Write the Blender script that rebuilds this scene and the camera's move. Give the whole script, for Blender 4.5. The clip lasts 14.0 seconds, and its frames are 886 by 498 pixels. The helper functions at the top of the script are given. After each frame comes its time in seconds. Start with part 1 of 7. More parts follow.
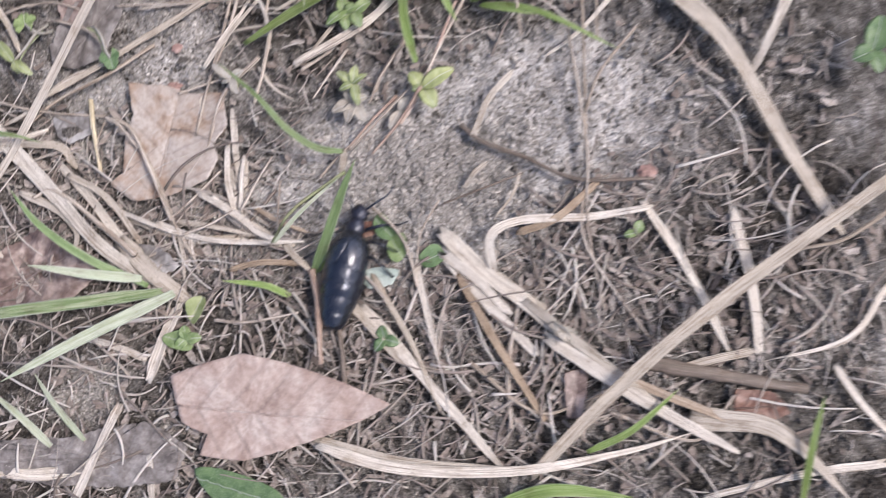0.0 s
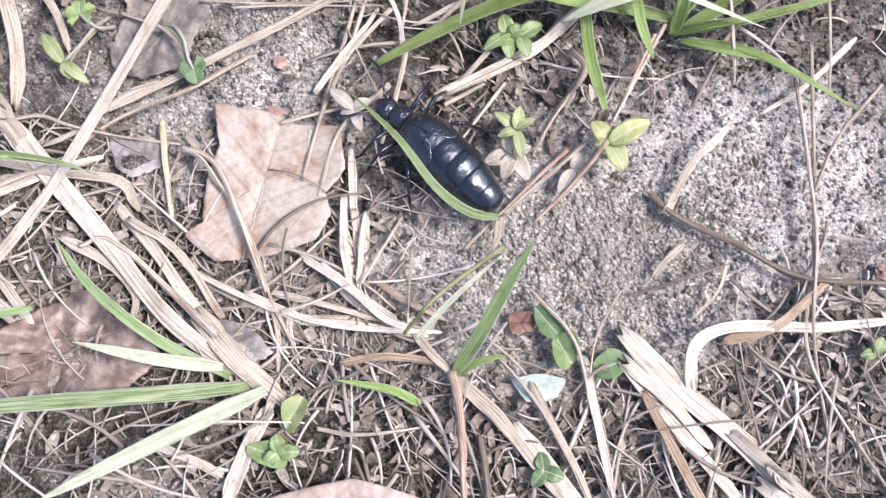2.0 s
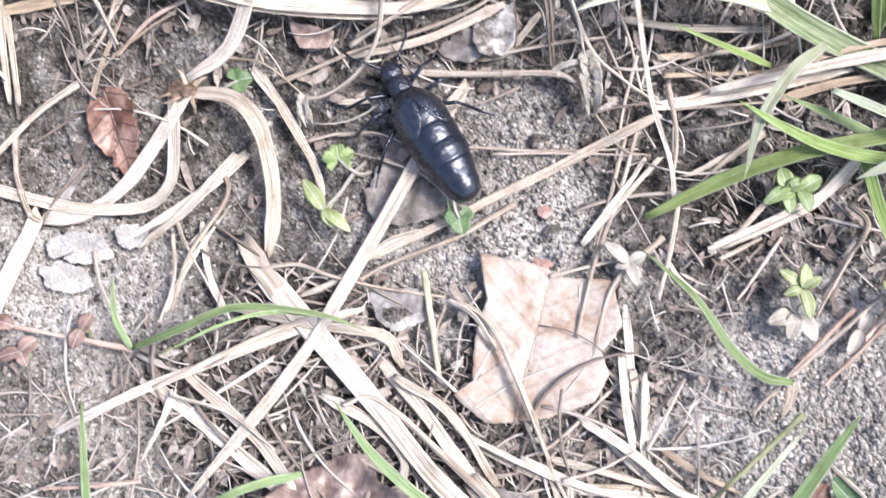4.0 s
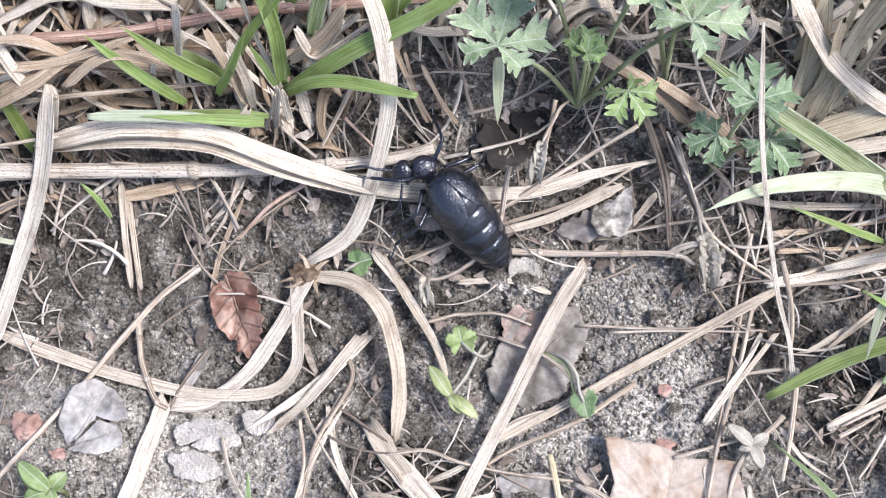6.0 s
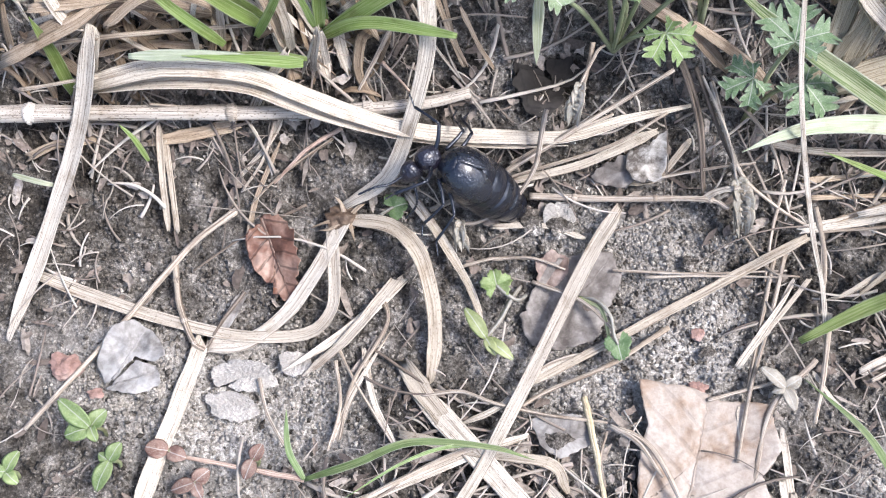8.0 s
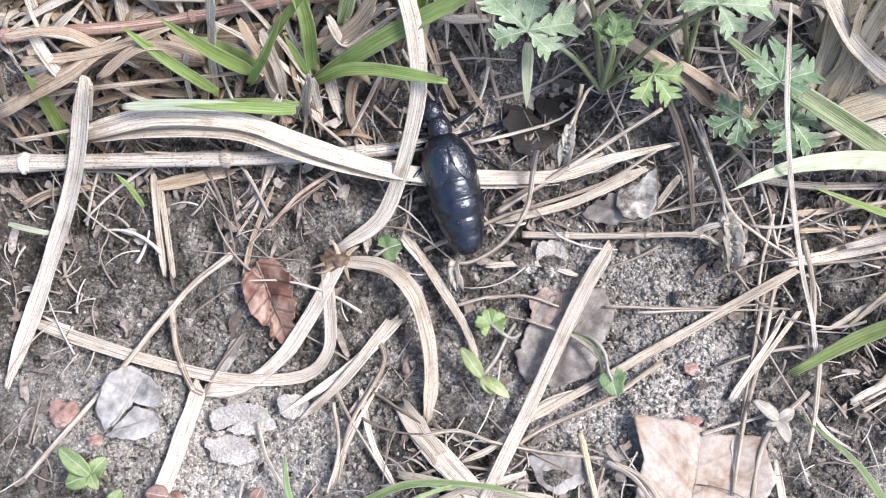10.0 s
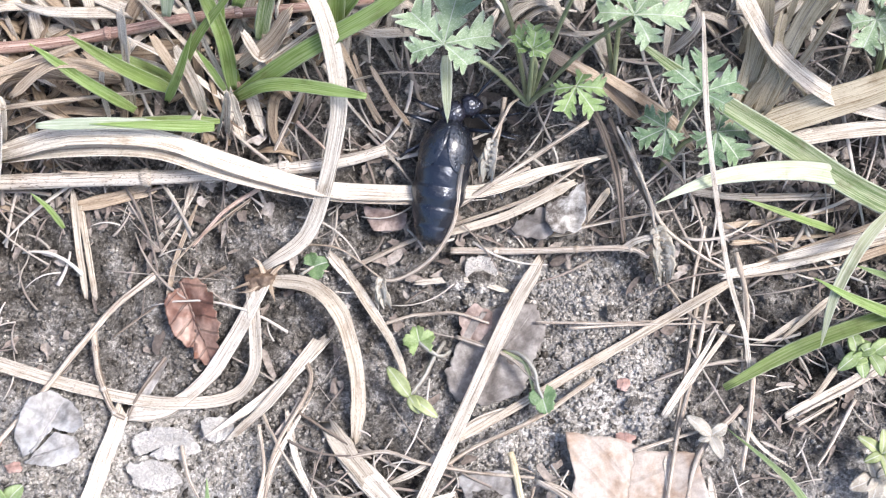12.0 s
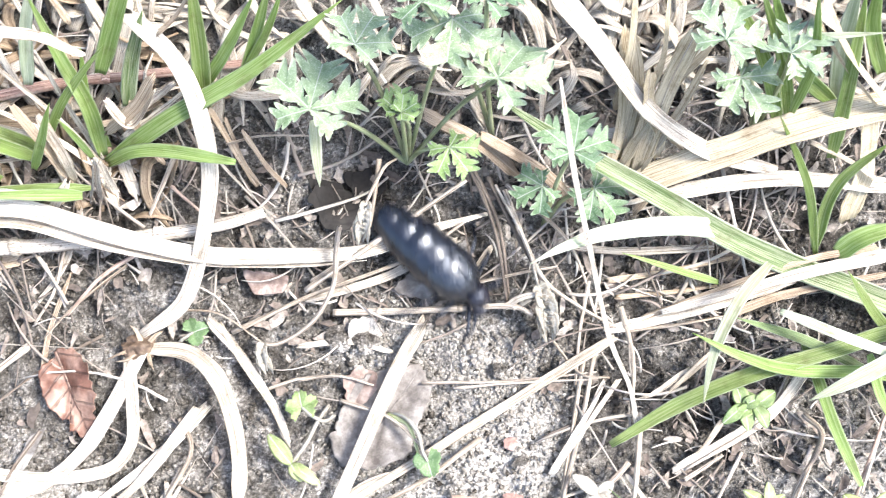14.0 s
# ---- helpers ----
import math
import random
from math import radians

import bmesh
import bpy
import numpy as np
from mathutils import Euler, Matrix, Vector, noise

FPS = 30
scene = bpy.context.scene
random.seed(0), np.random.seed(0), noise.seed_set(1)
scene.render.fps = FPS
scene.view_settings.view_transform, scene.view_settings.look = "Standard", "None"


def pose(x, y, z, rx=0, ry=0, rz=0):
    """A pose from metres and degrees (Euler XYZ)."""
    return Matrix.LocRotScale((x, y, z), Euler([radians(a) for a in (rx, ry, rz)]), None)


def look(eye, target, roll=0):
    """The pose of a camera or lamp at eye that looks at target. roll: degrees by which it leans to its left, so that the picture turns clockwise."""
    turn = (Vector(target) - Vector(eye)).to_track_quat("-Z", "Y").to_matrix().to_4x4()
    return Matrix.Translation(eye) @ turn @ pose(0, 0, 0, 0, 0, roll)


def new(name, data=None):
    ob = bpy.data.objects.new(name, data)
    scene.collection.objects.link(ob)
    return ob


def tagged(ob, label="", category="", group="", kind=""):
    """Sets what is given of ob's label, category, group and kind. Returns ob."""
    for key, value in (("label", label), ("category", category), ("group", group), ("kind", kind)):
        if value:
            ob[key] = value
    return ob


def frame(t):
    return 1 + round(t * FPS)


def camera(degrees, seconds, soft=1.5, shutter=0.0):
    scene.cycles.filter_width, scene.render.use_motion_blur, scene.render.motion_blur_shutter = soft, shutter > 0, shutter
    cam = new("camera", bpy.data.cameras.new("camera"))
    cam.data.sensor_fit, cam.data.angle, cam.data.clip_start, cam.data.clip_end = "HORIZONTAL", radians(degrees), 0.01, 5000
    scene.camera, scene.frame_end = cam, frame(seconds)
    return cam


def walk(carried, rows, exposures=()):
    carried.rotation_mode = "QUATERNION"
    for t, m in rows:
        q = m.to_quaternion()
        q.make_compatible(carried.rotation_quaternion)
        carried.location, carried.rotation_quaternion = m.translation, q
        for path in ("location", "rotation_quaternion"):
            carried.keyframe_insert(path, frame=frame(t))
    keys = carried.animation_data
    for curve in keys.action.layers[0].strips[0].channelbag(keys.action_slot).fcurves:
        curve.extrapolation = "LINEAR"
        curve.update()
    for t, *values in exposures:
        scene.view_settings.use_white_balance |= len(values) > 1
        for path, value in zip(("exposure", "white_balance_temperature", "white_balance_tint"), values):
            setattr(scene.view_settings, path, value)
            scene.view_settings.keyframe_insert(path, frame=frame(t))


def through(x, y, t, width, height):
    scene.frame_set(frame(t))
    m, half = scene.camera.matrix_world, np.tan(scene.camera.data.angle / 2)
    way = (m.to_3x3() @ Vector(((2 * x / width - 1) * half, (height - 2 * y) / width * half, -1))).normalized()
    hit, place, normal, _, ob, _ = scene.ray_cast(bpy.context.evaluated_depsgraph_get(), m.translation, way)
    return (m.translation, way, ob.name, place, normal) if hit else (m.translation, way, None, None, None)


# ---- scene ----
MM = 0.001
cam = camera(47.0, 14.0, 1.1, 0.3)

# seconds, place in millimetres, turn in degrees
PATH = [
    (0.0, 77.5, -76.6, 193.1, 10.86, 5.02, -3.30),
    (0.5, 53.9, -73.9, 162.8, 9.92, 3.18, -2.27),
    (1.0, 57.2, -65.3, 158.0, 10.63, 1.07, -3.60),
    (1.5, 47.0, -56.6, 157.1, 10.81, 0.76, -0.33),
    (2.0, 38.3, -52.2, 152.4, 11.05, 0.82, 0.05),
    (2.5, 30.4, -46.1, 153.4, 12.95, -0.13, -0.44),
    (3.0, 19.1, -44.4, 148.3, 12.17, 0.27, 0.26),
    (3.5, 5.5, -44.3, 147.3, 14.56, 0.54, 0.54),
    (4.0, -3.4, -40.9, 147.5, 16.09, 0.36, 0.82),
    (4.2, -6.9, -40.0, 148.2, 17.26, 0.36, 0.89),
    (6.3, -25.8, -13.9, 157.6, 16.10, -0.22, -0.30),
    (6.5, -27.0, -14.6, 157.2, 16.22, -0.36, -0.26),
    (7.0, -30.1, -18.3, 155.7, 15.78, -1.17, -0.22),
    (7.5, -30.8, -25.3, 154.2, 16.06, -0.30, 0.12),
    (7.7, -29.1, -23.8, 155.1, 15.69, -0.04, 0.13),
    (9.8, -33.0, -20.1, 158.5, 16.28, -0.68, -0.83),
    (10.0, -30.1, -18.4, 159.1, 16.24, -0.37, -1.17),
    (10.5, -29.7, -17.9, 158.4, 16.28, -0.75, -1.53),
    (11.0, -30.0, -19.9, 156.8, 16.06, -1.24, -1.42),
    (11.5, -27.1, -20.4, 156.3, 16.40, -0.82, -1.64),
    (12.0, -20.7, -17.8, 156.7, 17.15, -0.82, -2.14),
    (12.5, -19.1, -14.9, 156.9, 17.02, -1.39, -2.53),
    (13.0, -18.7, -16.9, 155.9, 17.03, -1.76, -2.43),
    (13.5, -12.0, -13.7, 155.9, 17.70, -1.74, -3.06),
    (14.0, -8.4, -12.3, 157.1, 18.46, -2.55, -4.14),
]
EXPOSURES = [(0.0, 0.48, 6450, 18), (1.6, 0.62, 6450, 18), (2.1, 1.12, 6400, 18), (3.0, 1.34, 6350, 16), (4.2, 1.22, 6350, 15), (6.3, 0.98, 6350, 13), (7.7, 0.98, 6350, 13), (10.0, 1.02, 6350, 13), (11.5, 1.0, 6350, 13), (12.5, 1.42, 6400, 13), (13.4, 1.57, 6450, 11), (14.0, 1.82, 6500, 9)]
walk(cam, [(t, pose(x * MM, y * MM, z * MM, rx, ry, rz)) for t, x, y, z, rx, ry, rz in PATH], EXPOSURES)

# ---- light: hazy high sun from the right, wide bright sky ----
world = bpy.data.worlds.new("sky")
scene.world = world
world.use_nodes = True
SUN_HEIGHT, SUN_TURN = 58.0, 96.0
wn = world.node_tree.nodes
sky = wn.new("ShaderNodeTexSky")
sky.sky_type, sky.sun_disc = "NISHITA", False
sky.sun_elevation, sky.sun_rotation = radians(SUN_HEIGHT), radians(SUN_TURN)
sky.dust_density = 3.0
world.node_tree.links.new(sky.outputs[0], wn["Background"].inputs[0])
wn["Background"].inputs[1].default_value = 0.15
sun = new("sun", bpy.data.lights.new("sun", "SUN"))
sun.data.energy, sun.data.angle, sun.data.color = 2.5, radians(16), (1.0, 0.97, 0.93)
a, e = radians(SUN_TURN), radians(SUN_HEIGHT)
sun.matrix_world = look((math.sin(a) * math.cos(e), math.cos(a) * math.cos(e), math.sin(e)), (0, 0, 0))


# ---- materials ----
def material(name):
    m = bpy.data.materials.new(name)
    m.use_nodes = True
    return m, m.node_tree.nodes, m.node_tree.links, m.node_tree.nodes["Principled BSDF"]


def ramp(nodes, stops):
    r = nodes.new("ShaderNodeValToRGB")
    while len(r.color_ramp.elements) < len(stops):
        r.color_ramp.elements.new(0.5)
    for el, (at, c) in zip(r.color_ramp.elements, stops):
        el.position, el.color = at, (*c, 1)
    return r


def noise_tex(nodes, links, vector, scale, detail=6, rough=0.6):
    n = nodes.new("ShaderNodeTexNoise")
    n.inputs["Scale"].default_value, n.inputs["Detail"].default_value, n.inputs["Roughness"].default_value = scale, detail, rough
    links.new(vector, n.inputs["Vector"])
    return n


def scaled(nodes, links, vector, s):
    m = nodes.new("ShaderNodeMapping")
    m.inputs["Scale"].default_value = s
    links.new(vector, m.inputs["Vector"])
    return m.outputs[0]


def mixed(nodes, links, kind, fac, one, two):
    m = nodes.new("ShaderNodeMix")
    m.data_type, m.blend_type = "RGBA", kind
    for sock, v in ((m.inputs[0], fac), (m.inputs[6], one), (m.inputs[7], two)):
        if isinstance(v, (int, float)):
            sock.default_value = v
        elif isinstance(v, tuple):
            sock.default_value = (*v, 1)
        else:
            links.new(v, sock)
    return m.outputs[2]


def bumped(nodes, links, bsdf, height, strength, distance):
    b = nodes.new("ShaderNodeBump")
    b.inputs["Strength"].default_value, b.inputs["Distance"].default_value = strength, distance
    links.new(height, b.inputs["Height"])
    links.new(b.outputs[0], bsdf.inputs["Normal"])


def soil_material(name, lift, per_island, sandy=False, powder=0.0):
    m, n, l, bsdf = material(name)
    co = n.new("ShaderNodeTexCoord").outputs["Object"]
    big = noise_tex(n, l, co, 28, 4, 0.6)
    mid = noise_tex(n, l, co, 260, 6, 0.7)
    fine = noise_tex(n, l, co, 2000, 4, 0.75)
    base = ramp(n, [(0.34, (0.062, 0.056, 0.05)), (0.46, (0.155, 0.146, 0.136)), (0.58, (0.30, 0.289, 0.276)), (0.70, (0.52, 0.505, 0.487))])
    l.new(mid.outputs[0], base.inputs[0])
    zone = ramp(n, [(0.38, (0.48, 0.45, 0.42)), (0.5, (0.72, 0.70, 0.67)), (0.64, (1.15, 1.13, 1.11))])
    l.new(big.outputs[0], zone.inputs[0])
    c = mixed(n, l, "MULTIPLY", 1.0, base.outputs[0], zone.outputs[0])
    speck = ramp(n, [(0.36, (0.42, 0.40, 0.38)), (0.52, (1.0, 1.0, 1.0)), (0.66, (2.0, 2.0, 2.0))])
    l.new(fine.outputs[0], speck.inputs[0])
    c = mixed(n, l, "MULTIPLY", 1.0, c, speck.outputs[0])
    if powder:
        c = mixed(n, l, "MIX", powder, c, (0.305, 0.29, 0.27))
    if per_island:
        isl = n.new("ShaderNodeNewGeometry").outputs["Random Per Island"]
        v = ramp(n, [(0.0, (0.62, 0.60, 0.57)), (0.5, (0.95, 0.94, 0.93)), (0.88, (1.2, 1.19, 1.18)), (1.0, (1.75, 1.75, 1.74))])
        l.new(isl, v.inputs[0])
        c = mixed(n, l, "MULTIPLY", 1.0, c, v.outputs[0])
    c = mixed(n, l, "MULTIPLY", 1.0, c, (lift, lift, lift))
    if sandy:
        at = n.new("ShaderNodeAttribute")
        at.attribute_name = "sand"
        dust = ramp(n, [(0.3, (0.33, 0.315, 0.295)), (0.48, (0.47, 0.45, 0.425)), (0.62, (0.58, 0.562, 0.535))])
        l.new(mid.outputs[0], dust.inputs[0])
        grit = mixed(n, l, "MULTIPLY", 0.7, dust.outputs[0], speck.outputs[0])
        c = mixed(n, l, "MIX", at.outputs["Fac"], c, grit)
    l.new(c, bsdf.inputs["Base Color"])
    bsdf.inputs["Roughness"].default_value = 0.95
    bsdf.inputs["Specular IOR Level"].default_value = 0.25
    add = n.new("ShaderNodeMath")
    add.operation = "MULTIPLY_ADD"
    add.inputs[1].default_value = 0.4
    l.new(fine.outputs[0], add.inputs[0]), l.new(mid.outputs[0], add.inputs[2])
    bumped(n, l, bsdf, add.outputs[0], 1.0, 0.0012)
    return m


def blade_material(name, stops, gloss=0.55, glow_through=0.25, speckle=0.35):
    """Fibrous blade: streaks along its length, older blotches, a tint of its own for each blade."""
    m, n, l, bsdf = material(name)
    uv = n.new("ShaderNodeTexCoord").outputs["UV"]
    rnd = n.new("ShaderNodeObjectInfo").outputs["Random"]
    shift = n.new("ShaderNodeVectorMath")
    shift.operation = "MULTIPLY_ADD"
    shift.inputs[1].default_value = (1, 1, 1)
    joined = n.new("ShaderNodeCombineXYZ")
    tens = n.new("ShaderNodeMath")
    tens.operation, tens.inputs[1].default_value = "MULTIPLY", 57.0
    l.new(rnd, tens.inputs[0])
    l.new(tens.outputs[0], joined.inputs[2])
    l.new(uv, shift.inputs[0]), l.new(joined.outputs[0], shift.inputs[2])
    streak = noise_tex(n, l, scaled(n, l, shift.outputs[0], (4.2, 0.06, 1)), 1.6, 4, 0.6)
    blotch = noise_tex(n, l, scaled(n, l, shift.outputs[0], (0.35, 0.22, 1)), 1.0, 5, 0.65)
    spots = noise_tex(n, l, scaled(n, l, shift.outputs[0], (3.6, 1.5, 1)), 1.6, 2, 0.5)
    r = ramp(n, stops)
    l.new(streak.outputs[0], r.inputs[0])
    dull = ramp(n, [(0.3, (0.58, 0.5, 0.42)), (0.44, (0.95, 0.93, 0.91)), (0.62, (1.08, 1.08, 1.08))])
    l.new(blotch.outputs[0], dull.inputs[0])
    c = mixed(n, l, "MULTIPLY", 0.75, r.outputs[0], dull.outputs[0])
    sp = ramp(n, [(0.335, (0.22, 0.18, 0.15)), (0.395, (1, 1, 1))])
    l.new(spots.outputs[0], sp.inputs[0])
    c = mixed(n, l, "MULTIPLY", speckle, c, sp.outputs[0])
    own = ramp(n, [(0.0, (0.78, 0.74, 0.68)), (0.5, (1.0, 1.0, 1.0)), (1.0, (1.14, 1.13, 1.1))])
    l.new(rnd, own.inputs[0])
    c = mixed(n, l, "MULTIPLY", 1.0, c, own.outputs[0])
    rim = n.new("ShaderNodeAttribute")
    rim.attribute_name = "across"
    hairy = ramp(n, [(0.80, (0, 0, 0)), (0.97, (0.6, 0.6, 0.6))])
    l.new(rim.outputs["Fac"], hairy.inputs[0])
    c = mixed(n, l, "MIX", hairy.outputs[0], c, tuple(0.55 * v + 0.3 for v in stops[-1][1]))
    l.new(c, bsdf.inputs["Base Color"])
    bsdf.inputs["Roughness"].default_value = gloss
    bsdf.inputs["Specular IOR Level"].default_value = 0.4
    bumped(n, l, bsdf, streak.outputs[0], 0.7, 0.00022)
    trans = n.new("ShaderNodeBsdfTranslucent")
    l.new(c, trans.inputs[0])
    mix = n.new("ShaderNodeMixShader")
    mix.inputs[0].default_value = glow_through
    l.new(bsdf.outputs[0], mix.inputs[1]), l.new(trans.outputs[0], mix.inputs[2])
    l.new(mix.outputs[0], n["Material Output"].inputs[0])
    return m


def herb_material(name, deep, pale, hair=0.3):
    """Living leaf: mottled blade, paler nerve, a bloom of fine white hairs towards the rim."""
    m, n, l, bsdf = material(name)
    tc = n.new("ShaderNodeTexCoord")
    rnd = n.new("ShaderNodeObjectInfo").outputs["Random"]
    mott = noise_tex(n, l, tc.outputs["Object"], 420, 5, 0.65)
    fuzz = noise_tex(n, l, tc.outputs["Object"], 3800, 3, 0.7)
    r = ramp(n, [(0.32, deep), (0.66, pale)])
    l.new(mott.outputs[0], r.inputs[0])
    sep = n.new("ShaderNodeSeparateXYZ")
    l.new(tc.outputs["UV"], sep.inputs[0])
    ab = n.new("ShaderNodeMath")
    ab.operation = "ABSOLUTE"
    l.new(sep.outputs[0], ab.inputs[0])
    nerve = ramp(n, [(0.03, (1, 1, 1)), (0.11, (0, 0, 0))])
    l.new(ab.outputs[0], nerve.inputs[0])
    c = mixed(n, l, "MIX", nerve.outputs[0], r.outputs[0], tuple(0.4 * v + 0.3 for v in pale))
    white = ramp(n, [(0.50, (0, 0, 0)), (0.72, (hair, hair, hair))])
    l.new(fuzz.outputs[0], white.inputs[0])
    c = mixed(n, l, "MIX", white.outputs[0], c, (0.66, 0.70, 0.62))
    rim = n.new("ShaderNodeAttribute")
    rim.attribute_name = "across"
    edge = ramp(n, [(0.72, (0, 0, 0)), (1.0, (hair, hair, hair))])
    l.new(rim.outputs["Fac"], edge.inputs[0])
    c = mixed(n, l, "MIX", edge.outputs[0], c, (0.62, 0.68, 0.56))
    own = ramp(n, [(0.0, (0.8, 0.82, 0.8)), (0.5, (1.0, 1.0, 1.0)), (1.0, (1.15, 1.12, 1.08))])
    l.new(rnd, own.inputs[0])
    c = mixed(n, l, "MULTIPLY", 1.0, c, own.outputs[0])
    l.new(c, bsdf.inputs["Base Color"])
    bsdf.inputs["Roughness"].default_value = 0.5
    bsdf.inputs["Specular IOR Level"].default_value = 0.5
    bumped(n, l, bsdf, mott.outputs[0], 0.6, 0.0003)
    trans = n.new("ShaderNodeBsdfTranslucent")
    l.new(c, trans.inputs[0])
    mix = n.new("ShaderNodeMixShader")
    mix.inputs[0].default_value = 0.3
    l.new(bsdf.outputs[0], mix.inputs[1]), l.new(trans.outputs[0], mix.inputs[2])
    l.new(mix.outputs[0], n["Material Output"].inputs[0])
    return m


def litter_material():
    m, n, l, bsdf = material("fine_litter")
    isl = n.new("ShaderNodeNewGeometry").outputs["Random Per Island"]
    r = ramp(n, [(0.0, (0.13, 0.105, 0.088)), (0.3, (0.24, 0.20, 0.17)), (0.65, (0.36, 0.32, 0.277)), (1.0, (0.54, 0.50, 0.45))])
    l.new(isl, r.inputs[0])
    co = n.new("ShaderNodeTexCoord").outputs["Object"]
    g = noise_tex(n, l, co, 900, 3)
    c = mixed(n, l, "MULTIPLY", 0.5, r.outputs[0], g.outputs[1])
    c = mixed(n, l, "MIX", 0.35, r.outputs[0], c)
    l.new(c, bsdf.inputs["Base Color"])
    bsdf.inputs["Roughness"].default_value = 0.8
    return m


def flake_material():
    m, n, l, bsdf = material("dark_flakes")
    isl = n.new("ShaderNodeNewGeometry").outputs["Random Per Island"]
    co = n.new("ShaderNodeTexCoord").outputs["Object"]
    r = ramp(n, [(0.0, (0.09, 0.072, 0.062)), (0.35, (0.19, 0.155, 0.133)), (0.7, (0.26, 0.225, 0.197)), (1.0, (0.35, 0.315, 0.285))])
    l.new(isl, r.inputs[0])
    g = noise_tex(n, l, co, 1400, 4, 0.7)
    shade = ramp(n, [(0.35, (0.6, 0.58, 0.55)), (0.65, (1.25, 1.25, 1.25))])
    l.new(g.outputs[0], shade.inputs[0])
    l.new(mixed(n, l, "MULTIPLY", 1.0, r.outputs[0], shade.outputs[0]), bsdf.inputs["Base Color"])
    bsdf.inputs["Roughness"].default_value = 0.85
    bumped(n, l, bsdf, g.outputs[0], 0.6, 0.0003)
    return m


def leaf_material(name, stops, vein, vein_dark=0.45, gloss=0.6, through=0.12, patch=130):
    """Dead leaf: blotched colour, side veins from the midrib as ridges."""
    m, n, l, bsdf = material(name)
    uv = n.new("ShaderNodeTexCoord").outputs["UV"]
    co = n.new("ShaderNodeTexCoord").outputs["Object"]
    blotch = noise_tex(n, l, co, patch, 6, 0.65)
    fine = noise_tex(n, l, co, 1100, 4, 0.7)
    r = ramp(n, stops)
    l.new(blotch.outputs[0], r.inputs[0])
    sep = n.new("ShaderNodeSeparateXYZ")
    l.new(uv, sep.inputs[0])
    ab = n.new("ShaderNodeMath")
    ab.operation = "ABSOLUTE"
    l.new(sep.outputs[0], ab.inputs[0])
    slant = n.new("ShaderNodeMath")
    slant.operation, slant.inputs[1].default_value = "MULTIPLY_ADD", -0.7
    l.new(ab.outputs[0], slant.inputs[0]), l.new(sep.outputs[1], slant.inputs[2])
    wob = n.new("ShaderNodeMath")
    wob.operation, wob.inputs[1].default_value = "MULTIPLY_ADD", 1.6
    l.new(blotch.outputs[0], wob.inputs[0]), l.new(slant.outputs[0], wob.inputs[2])
    freq = n.new("ShaderNodeMath")
    freq.operation, freq.inputs[1].default_value = "MULTIPLY", vein
    l.new(wob.outputs[0], freq.inputs[0])
    sn = n.new("ShaderNodeMath")
    sn.operation = "SINE"
    l.new(freq.outputs[0], sn.inputs[0])
    line = ramp(n, [(0.0, (1, 1, 1)), (0.9, (1, 1, 1)), (0.985, (1 - vein_dark, 1 - vein_dark, 1 - vein_dark))])
    half = n.new("ShaderNodeMath")
    half.operation, half.inputs[1].default_value, half.inputs[2].default_value = "MULTIPLY_ADD", 0.5, 0.5
    l.new(sn.outputs[0], half.inputs[0])
    l.new(half.outputs[0], line.inputs[0])
    rib = ramp(n, [(0.0, (1 - vein_dark, 1 - vein_dark, 1 - vein_dark)), (0.35, (1, 1, 1))])
    l.new(ab.outputs[0], rib.inputs[0])
    c = mixed(n, l, "MULTIPLY", 0.7, r.outputs[0], line.outputs[0])
    c = mixed(n, l, "MULTIPLY", 0.8, c, rib.outputs[0])
    grain = ramp(n, [(0.35, (0.72, 0.7, 0.68)), (0.6, (1.1, 1.1, 1.1))])
    l.new(fine.outputs[0], grain.inputs[0])
    c = mixed(n, l, "MULTIPLY", 0.7, c, grain.outputs[0])
    l.new(c, bsdf.inputs["Base Color"])
    bsdf.inputs["Roughness"].default_value = gloss
    h = n.new("ShaderNodeMath")
    h.operation, h.inputs[1].default_value = "MULTIPLY_ADD", 0.5
    l.new(fine.outputs[0], h.inputs[0]), l.new(line.outputs[0], h.inputs[2])
    bumped(n, l, bsdf, h.outputs[0], 0.5, 0.0004)
    trans = n.new("ShaderNodeBsdfTranslucent")
    l.new(c, trans.inputs[0])
    mix = n.new("ShaderNodeMixShader")
    mix.inputs[0].default_value = through
    l.new(bsdf.outputs[0], mix.inputs[1]), l.new(trans.outputs[0], mix.inputs[2])
    l.new(mix.outputs[0], n["Material Output"].inputs[0])
    return m


